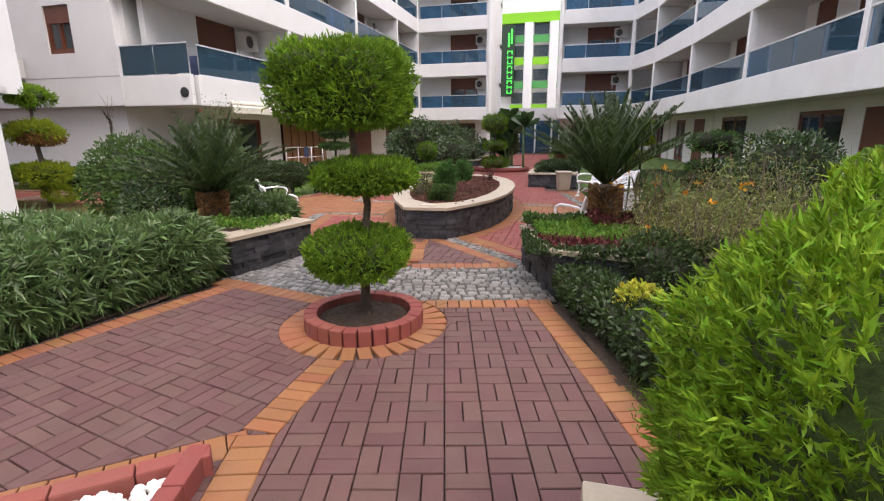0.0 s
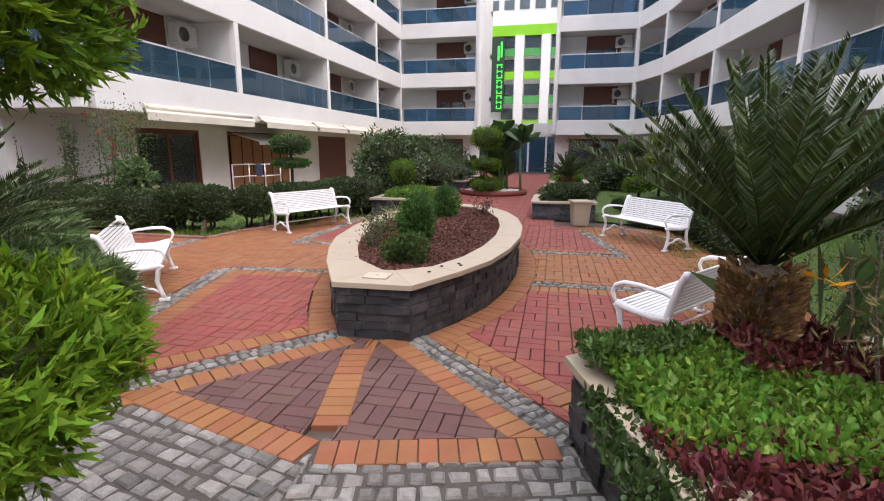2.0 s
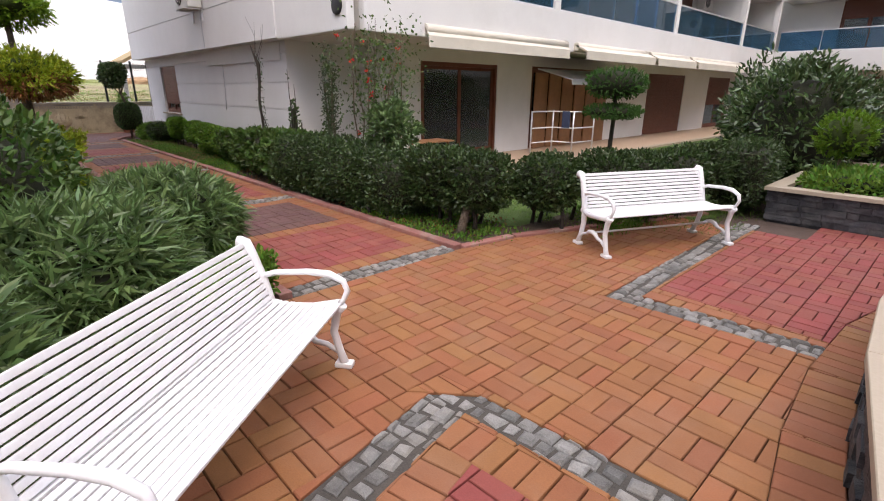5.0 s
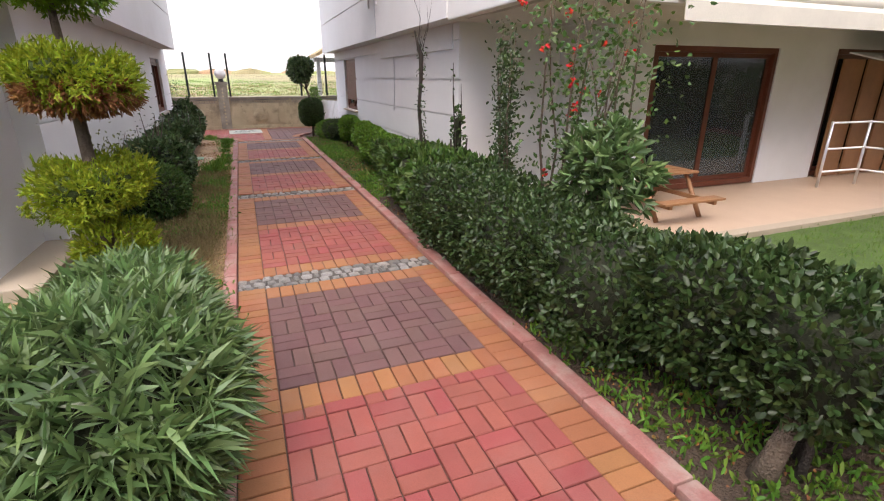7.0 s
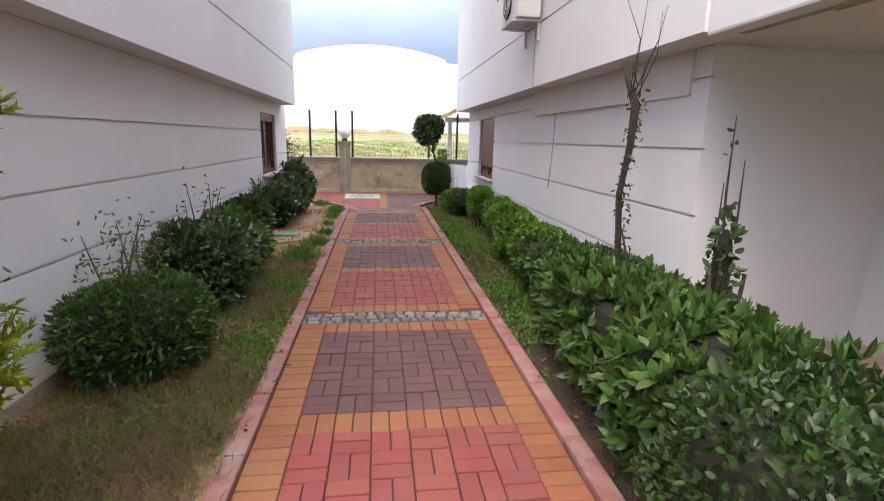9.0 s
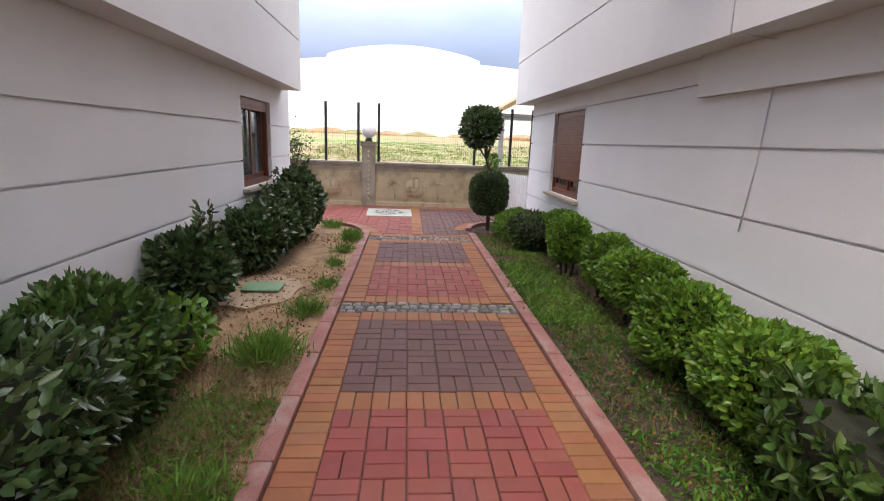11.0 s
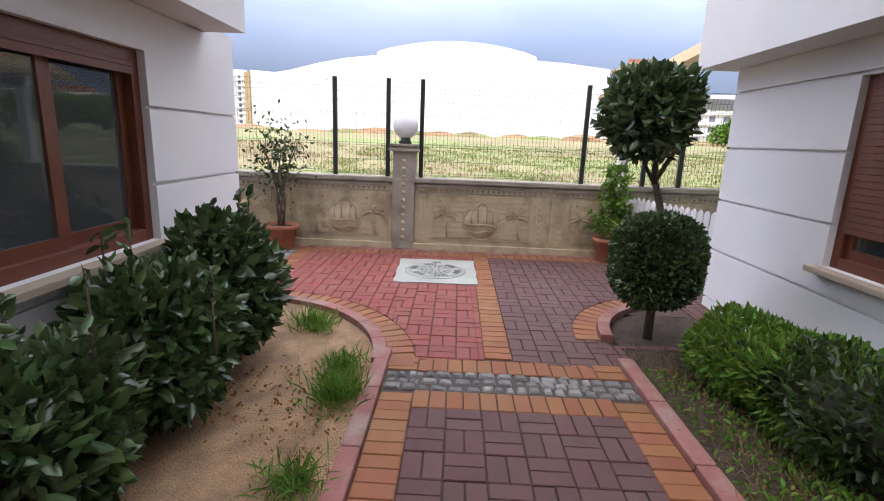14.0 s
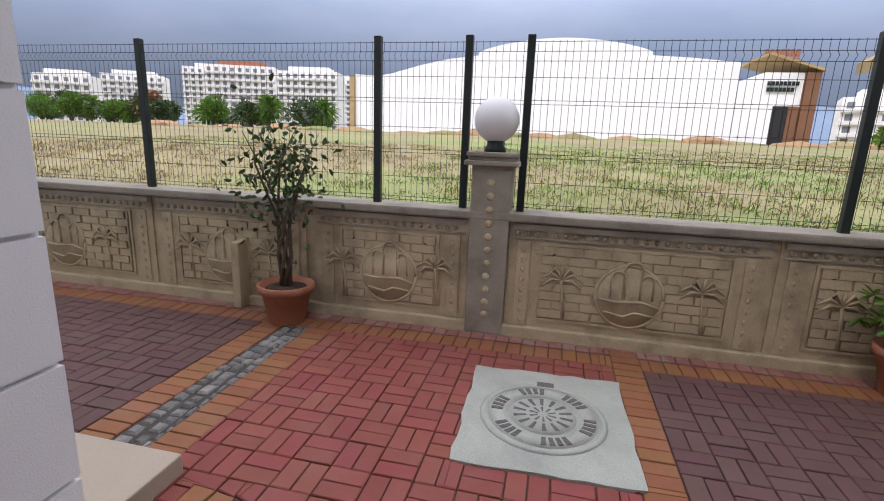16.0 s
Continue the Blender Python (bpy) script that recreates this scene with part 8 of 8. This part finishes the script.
# rough bank, far flats, hills
for i in range(26):
    rr = random.Random(i)
    b = bmesh.new()
    y = -70 + i * 6 + rr.uniform(-2, 2)
    bmesh.ops.create_icosphere(b, subdivisions=2, radius=1, matrix=pose(-104 + rr.uniform(-6, 4), y, 2.0) @ Matrix.Diagonal((2.5, 4.2, rr.uniform(0.6, 1.5), 1)))
    for v in b.verts:
        v.co += Vector((0.3, 0.5, 0.35)) * noise.noise(v.co * 0.6)
    tagged(part("earth_bank", b, M_SAND if i % 2 else M_FIELD, None), "low bank of dry earth and scrub at the field edge", "bank", "banks at the field edge")


def flats(x, y, w, d, floors, turn=0):
    th = thing("apartment_tower", (x, y, 2.5), "distant pale apartment block with rows of balconies", "building", "distant flats")
    m = pose(x, y, 2.5, 0, 0, turn)
    part("body", boxes((-d / 2, d / 2, -w / 2, w / 2, 0, floors * 3 + 1), m=m), M_BUILD, th)
    part("roof", boxes((-d / 3, d / 3, -w / 3, w / 3, floors * 3 + 1, floors * 3 + 3), m=m), M_TERRA if floors % 2 else M_BUILD, th)
    for f in range(floors):
        n = max(3, int(w / 3.2))
        for i in range(n):
            yy = -w / 2 + (i + 0.5) * w / n
            part("window", boxes((d / 2 - 0.1, d / 2 + 0.06, yy - 0.8, yy + 0.8, f * 3 + 1.2, f * 3 + 2.8), m=m), M_FARWIN, th)
        part("balcony", boxes((d / 2, d / 2 + 1.2, -w / 2, w / 2, f * 3 + 0.2, f * 3 + 1.0), m=m), M_WHITE, th)
    return th


for x, y, w, fl, t in ((-230, -135, 30, 9, 20), (-225, -98, 26, 8, 10), (-260, -170, 34, 10, 25), (-240, -205, 28, 8, 30), (-300, -120, 30, 10, 15), (-190, -190, 20, 6, 30), (-170, 92, 22, 4, -20), (-200, 118, 26, 3, -20), (-180, 140, 30, 3, -25)):
    flats(x, y, w, 14, fl, t)
# mountain sheet; its haze is painted, there is no mist in the scene
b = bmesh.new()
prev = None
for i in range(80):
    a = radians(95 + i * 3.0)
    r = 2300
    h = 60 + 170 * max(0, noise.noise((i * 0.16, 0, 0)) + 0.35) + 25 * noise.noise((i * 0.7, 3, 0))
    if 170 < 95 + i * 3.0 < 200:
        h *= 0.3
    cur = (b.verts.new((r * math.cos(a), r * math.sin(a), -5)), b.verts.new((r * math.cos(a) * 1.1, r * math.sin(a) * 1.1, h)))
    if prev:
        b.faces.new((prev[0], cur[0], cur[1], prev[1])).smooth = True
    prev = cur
tagged(part("backdrop", b, M_HILL, None), "mountains on the horizon, blue haze put into their colour", "mountains", kind="structure")

# ---- paving, laid last ----
RING = RING0
bed_slab = boxes((-9.0, 9.0, -3.0, 60.0, -0.08, -0.035))
tagged(part("court_base", bed_slab, M_JOINT, None), "dark sand bed under the courtyard paving", "pavement", kind="structure")
tagged(part("path_base", boxes((-22.2, -4.4, 10.2, 12.0, -0.082, -0.0145), (-22.2, -17.9, 3.0, 14.5, -0.083, -0.036), (-22.19, -19.72, 3.1, 13.3, -0.082, -0.0147), (-19.72, -18.5, 10.2, 12.0, -0.082, -0.0147)), M_JOINT, None), "dark sand bed under the path", "pavement", kind="structure")

court = Paving("courtyard_paving", "red, orange and purple-brown clay pavers with granite cobble strips", [(0.6, 4.2), (0.9, 5.6), (0.3, 7.0), (-0.6, 7.6), (1.2, 3.6), (-1.5, 9.0), (-2.6, 9.8)])
# ring of pavers round the tree
court.arc(RING, 0.49, 0, 360, 0.21, M_ORANGE, 30)
take([(RING[0] + 0.50 * math.cos(a * math.pi / 8), RING[1] + 0.50 * math.sin(a * math.pi / 8)) for a in range(16)])
# strip that leads to the ring, and its fork
court.row((0.44, 3.5), (0.42, 4.6), 0.21, M_ORANGE)
court.row((0.72, 2.6), (0.44, 3.5), 0.21, M_ORANGE)
court.row((0.26, 3.5), (-0.65, 2.72), 0.21, M_ORANGE)
# edge rows of the entrance fields
court.row((2.98, 2.6), (1.78, 5.92), 0.21, M_ORANGE)
court.row((1.78, 6.03), (0.30, 5.66), 0.21, M_ORANGE)
court.row((0.18, 5.50), (-1.72, 5.94), 0.21, M_ORANGE)
court.row((-1.58, 5.85), (-2.30, 2.9), 0.21, M_ORANGE)
# fan in front of the long planter
court.row((1.32, 7.30), (0.10, 6.98), -0.0 + 0.20, M_ORANGE)
court.row((0.10, 6.98), (-1.28, 7.32), 0.20, M_ORANGE)
court.cobbles([(-1.55, 7.30), (-1.38, 7.16), (-0.38, 8.40), (-0.56, 8.52)], 51, M_COBBLE, 0.08)
court.cobbles([(1.50, 7.38), (0.20, 8.64), (0.06, 8.50), (1.36, 7.22)], -45, M_COBBLE, 0.08)
court.row((-0.38, 8.40), (-1.38, 7.16), 0.19, M_ORANGE)
court.row((1.36, 7.22), (0.06, 8.50), 0.19, M_ORANGE)
court.row((0.18, 7.15), (-0.08, 8.2), 0.20, M_ORANGE)
court.weave([(-1.32, 7.28), (-0.02, 6.98), (-0.16, 8.50), (-0.42, 8.46)], 0, M_PURPLE)
court.weave([(0.16, 6.98), (1.38, 7.28), (0.08, 8.56), (-0.10, 8.50)], 0, M_PURPLE)
court.row((-1.30, 7.32), (-0.36, 8.46), -0.0 + 0.0 + 0.001, M_ORANGE)
# orange rows outside the slanting cobble strips
court.row((-0.56, 8.52), (-1.55, 7.30), -0.0 + 0.0 + 0.001, M_ORANGE)
court.row((-0.50, 8.56), (-1.58, 7.28), 0.001, M_ORANGE)
court.row((1.52, 7.40), (0.22, 8.66), 0.001, M_ORANGE)
# broad cobble threshold
court.cobbles([(-1.78, 5.90), (0.2, 5.45), (0.1, 7.0), (-1.36, 7.34), (-1.62, 7.40)], -13, M_COBBLE, 0.10)
court.cobbles([(0.2, 5.62), (1.86, 6.02), (1.38, 7.34), (0.1, 7.0)], 14, M_COBBLE, 0.10)
# entrance fields
court.weave([(0.30, 1.0), (3.45, 1.0), (1.66, 5.98), (0.30, 5.62)], 14, M_PURPLE, (0.62, 3.0))
court.weave([(-2.4, 2.5), (0.30, 2.9), (0.30, 5.30), (-1.62, 5.75)], -13, M_PURPLE, (-1.7, 5.5))
# long planter: a belt of orange round its foot
for i, (a, b) in enumerate(zip(PLANTER, PLANTER[1:] + PLANTER[:1])):
    m, length = seg(b, a)
    court.row(b, a, 0.24, M_ORANGE)
take(PLANTER)
# cobble chevrons
court.cobbles([(-2.95, 10.18), (-1.2, 10.30), (-1.2, 10.50), (-2.75, 10.36)], 4, M_COBBLE, 0.09)
court.cobbles([(-2.95, 10.18), (-2.75, 10.36), (-2.20, 7.9), (-2.42, 7.86)], -78, M_COBBLE, 0.09)
court.cobbles([(0.9, 10.32), (2.42, 10.32), (2.35, 10.52), (0.9, 10.52)], 0, M_COBBLE, 0.09)
court.cobbles([(2.42, 10.32), (2.35, 10.52), (2.62, 9.6), (2.45, 9.0)], -75, M_COBBLE, 0.09)
court.cobbles([(-2.95, 11.98), (-1.3, 12.08), (-1.3, 12.28), (-2.80, 12.18)], 3, M_COBBLE, 0.09)
court.cobbles([(-2.98, 11.98), (-2.78, 12.00), (-2.80, 15.2), (-3.02, 15.2)], 90, M_COBBLE, 0.09)
court.cobbles([(0.9, 12.15), (2.40, 12.10), (2.34, 12.30), (0.9, 12.36)], -2, M_COBBLE, 0.09)
court.cobbles([(2.40, 12.10), (2.20, 12.20), (1.72, 14.4), (1.92, 14.4)], -77, M_COBBLE, 0.09)
# rows along the red fields
court.row((-1.3, 10.28), (-2.70, 10.16), 0.001 + 0.2, M_ORANGE)
court.row((-2.70, 10.16), (-2.18, 7.95), 0.2, M_ORANGE)
court.row((-1.62, 7.28), (-0.62, 8.46), 0.2, M_ORANGE)
court.row((2.40, 10.31), (0.95, 10.31), 0.2, M_ORANGE)
court.row((0.30, 8.70), (1.50, 7.48), 0.2, M_ORANGE)
court.weave([(-2.62, 10.0), (-2.1, 7.6), (-1.4, 7.3), (-0.6, 8.35), (-1.15, 10.05)], 2, M_RED)
court.weave([(0.4, 8.7), (1.5, 7.3), (2.6, 7.6), (2.5, 10.1), (0.95, 10.1)], 0, M_RED)
court.weave([(-2.76, 12.42), (-1.42, 12.32), (-0.9, 14.9), (-2.76, 14.9)], 0, M_RED)
court.weave([(0.6, 12.5), (2.1, 12.5), (1.7, 14.9), (0.0, 14.9)], 0, M_RED)
court.weave([(-2.3, 14.9), (1.3, 14.9), (1.3, 24.0), (-2.3, 24.0)], 0, M_RED)
# orange plaza
court.weave([(-4.52, 9.9), (-2.0, 7.6), (3.6, 7.6), (3.9, 14.9), (-4.3, 14.9), (-4.52, 12.2)], 0, M_ORANGE, (-4.52, 10.0))
court.weave([(-4.5, 24.0), (3.5, 24.0), (3.5, 36), (-4.5, 36)], 0, M_RED)
court.finish()

path = Paving("path_paving", "garden path of red and brown paver panels with orange borders", [(-5.5, 11.1), (-7, 11.1), (-9, 11.1), (-12, 11.1), (-14, 11.1), (-16, 11.1)])
Y0, Y1, YA, YB = 10.47, 11.73, 10.258, 11.942
path.row((-18.52, Y0), (-4.72, Y0), -0.0 + 0.0005, M_ORANGE)
for y0, y1 in ((YA, Y0), (Y1, YB)):
    n = round((18.52 - 4.72) / BW)
    s = (18.52 - 4.72) / n
    for i in range(n):
        x = -18.52 + i * s
        path.lay([(x + 0.003, y0 + 0.003), (x + s - 0.003, y0 + 0.003), (x + s - 0.003, y1 - 0.003), (x + 0.003, y1 - 0.003)], M_ORANGE,
                 None) if not any(a <= x + s / 2 <= b for a, b in COBBLE_X) else None


def cross_row(x):
    for i in range(12):
        w = (Y1 - Y0) / 12
        path.lay([(x + 0.003, Y0 + i * w + 0.003), (x + 0.209, Y0 + i * w + 0.003), (x + 0.209, Y0 + (i + 1) * w - 0.003), (x + 0.003, Y0 + (i + 1) * w - 0.003)], M_ORANGE)


for a, b in COBBLE_X:
    path.cobbles([(a, YA), (b, YA), (b, YB), (a, YB)], 90, M_COBBLE, 0.09)
for a in (-6.29, -9.71, -13.13, -16.55):
    path.weave([(a - 1.27, Y0), (a, Y0), (a, Y1), (a - 1.27, Y1)], 0, M_PURPLE, (a, Y0))
    cross_row(a)
    cross_row(a - 1.482)
    if a > -16:
        cross_row(a - 1.964)
        path.weave([(a - 3.208, Y0), (a - 1.964, Y0), (a - 1.964, Y1), (a - 3.208, Y1)], 0, M_RED, (a - 1.964, Y0))
cross_row(-4.93)
path.weave([(-6.08, Y0), (-4.93, Y0), (-4.93, Y1), (-6.08, Y1)], 0, M_RED, (-4.93, Y0))
cross_row(-18.515)
path.finish()

end = Paving("end_paving", "red and purple-brown paver terrace with orange borders before the wall", [(-19.0, 10.6), (-20, 10.4), (-19.3, 11.4), (-20.5, 11.5)])
take([(-21.48, 9.99), (-20.42, 10.03), (-20.45, 10.98), (-21.52, 10.96)])
for (c, r), a0, a1 in ((ROUND_S, 90, 178), (ROUND_N, 180, 270)):
    end.arc(c, r + 0.105, a0, a1, 0.21, M_ORANGE)
    take([c] + [(c[0] + (r + 0.11) * math.cos(radians(a)), c[1] + (r + 0.11) * math.sin(radians(a))) for a in range(a0, a1 + 8, 8)])
take([(-19.72, 7.5), (-18.2, 7.5), (-18.2, 8.9), (-19.72, 8.9)])
end.row((-18.6, 10.91), (-22.1, 10.86), -0.0 + 0.0005, M_ORANGE)
end.row((-22.1, 10.95), (-18.55, 10.95), 0.21, M_ORANGE)
end.row((-22.02, 4.0), (-22.02, 14.2), 0.2, M_KERB)
end.row((-21.80, 4.0), (-21.80, 14.2), 0.2, M_ORANGE)
end.cobbles([(-21.9, 8.27), (-19.4, 8.27), (-19.4, 8.50), (-21.9, 8.50)], 0, M_COBBLE, 0.09)
end.row((-21.8, 8.50), (-19.3, 8.50), 0.21, M_ORANGE)
end.row((-21.8, 8.06), (-19.3, 8.06), 0.21, M_ORANGE)
end.weave([(-21.8, 3.5), (-18.4, 3.5), (-18.4, 8.06), (-21.8, 8.06)], 0, M_PURPLE, (-21.8, 8.06))
end.weave([(-21.8, 8.7), (-18.3, 8.7), (-18.52, 10.95), (-21.8, 10.95)], 0, M_RED, (-18.52, 10.95))
take(ccw([(-18.86, 12.06), (-18.2, 12.06), (-18.2, 13.5), (-18.86, 13.5)]))
end.weave([(-21.8, 11.16), (-18.52, 11.16), (-18.3, 13.4), (-21.8, 13.4)], 0, M_PURPLE, (-18.52, 11.16))
end.finish()
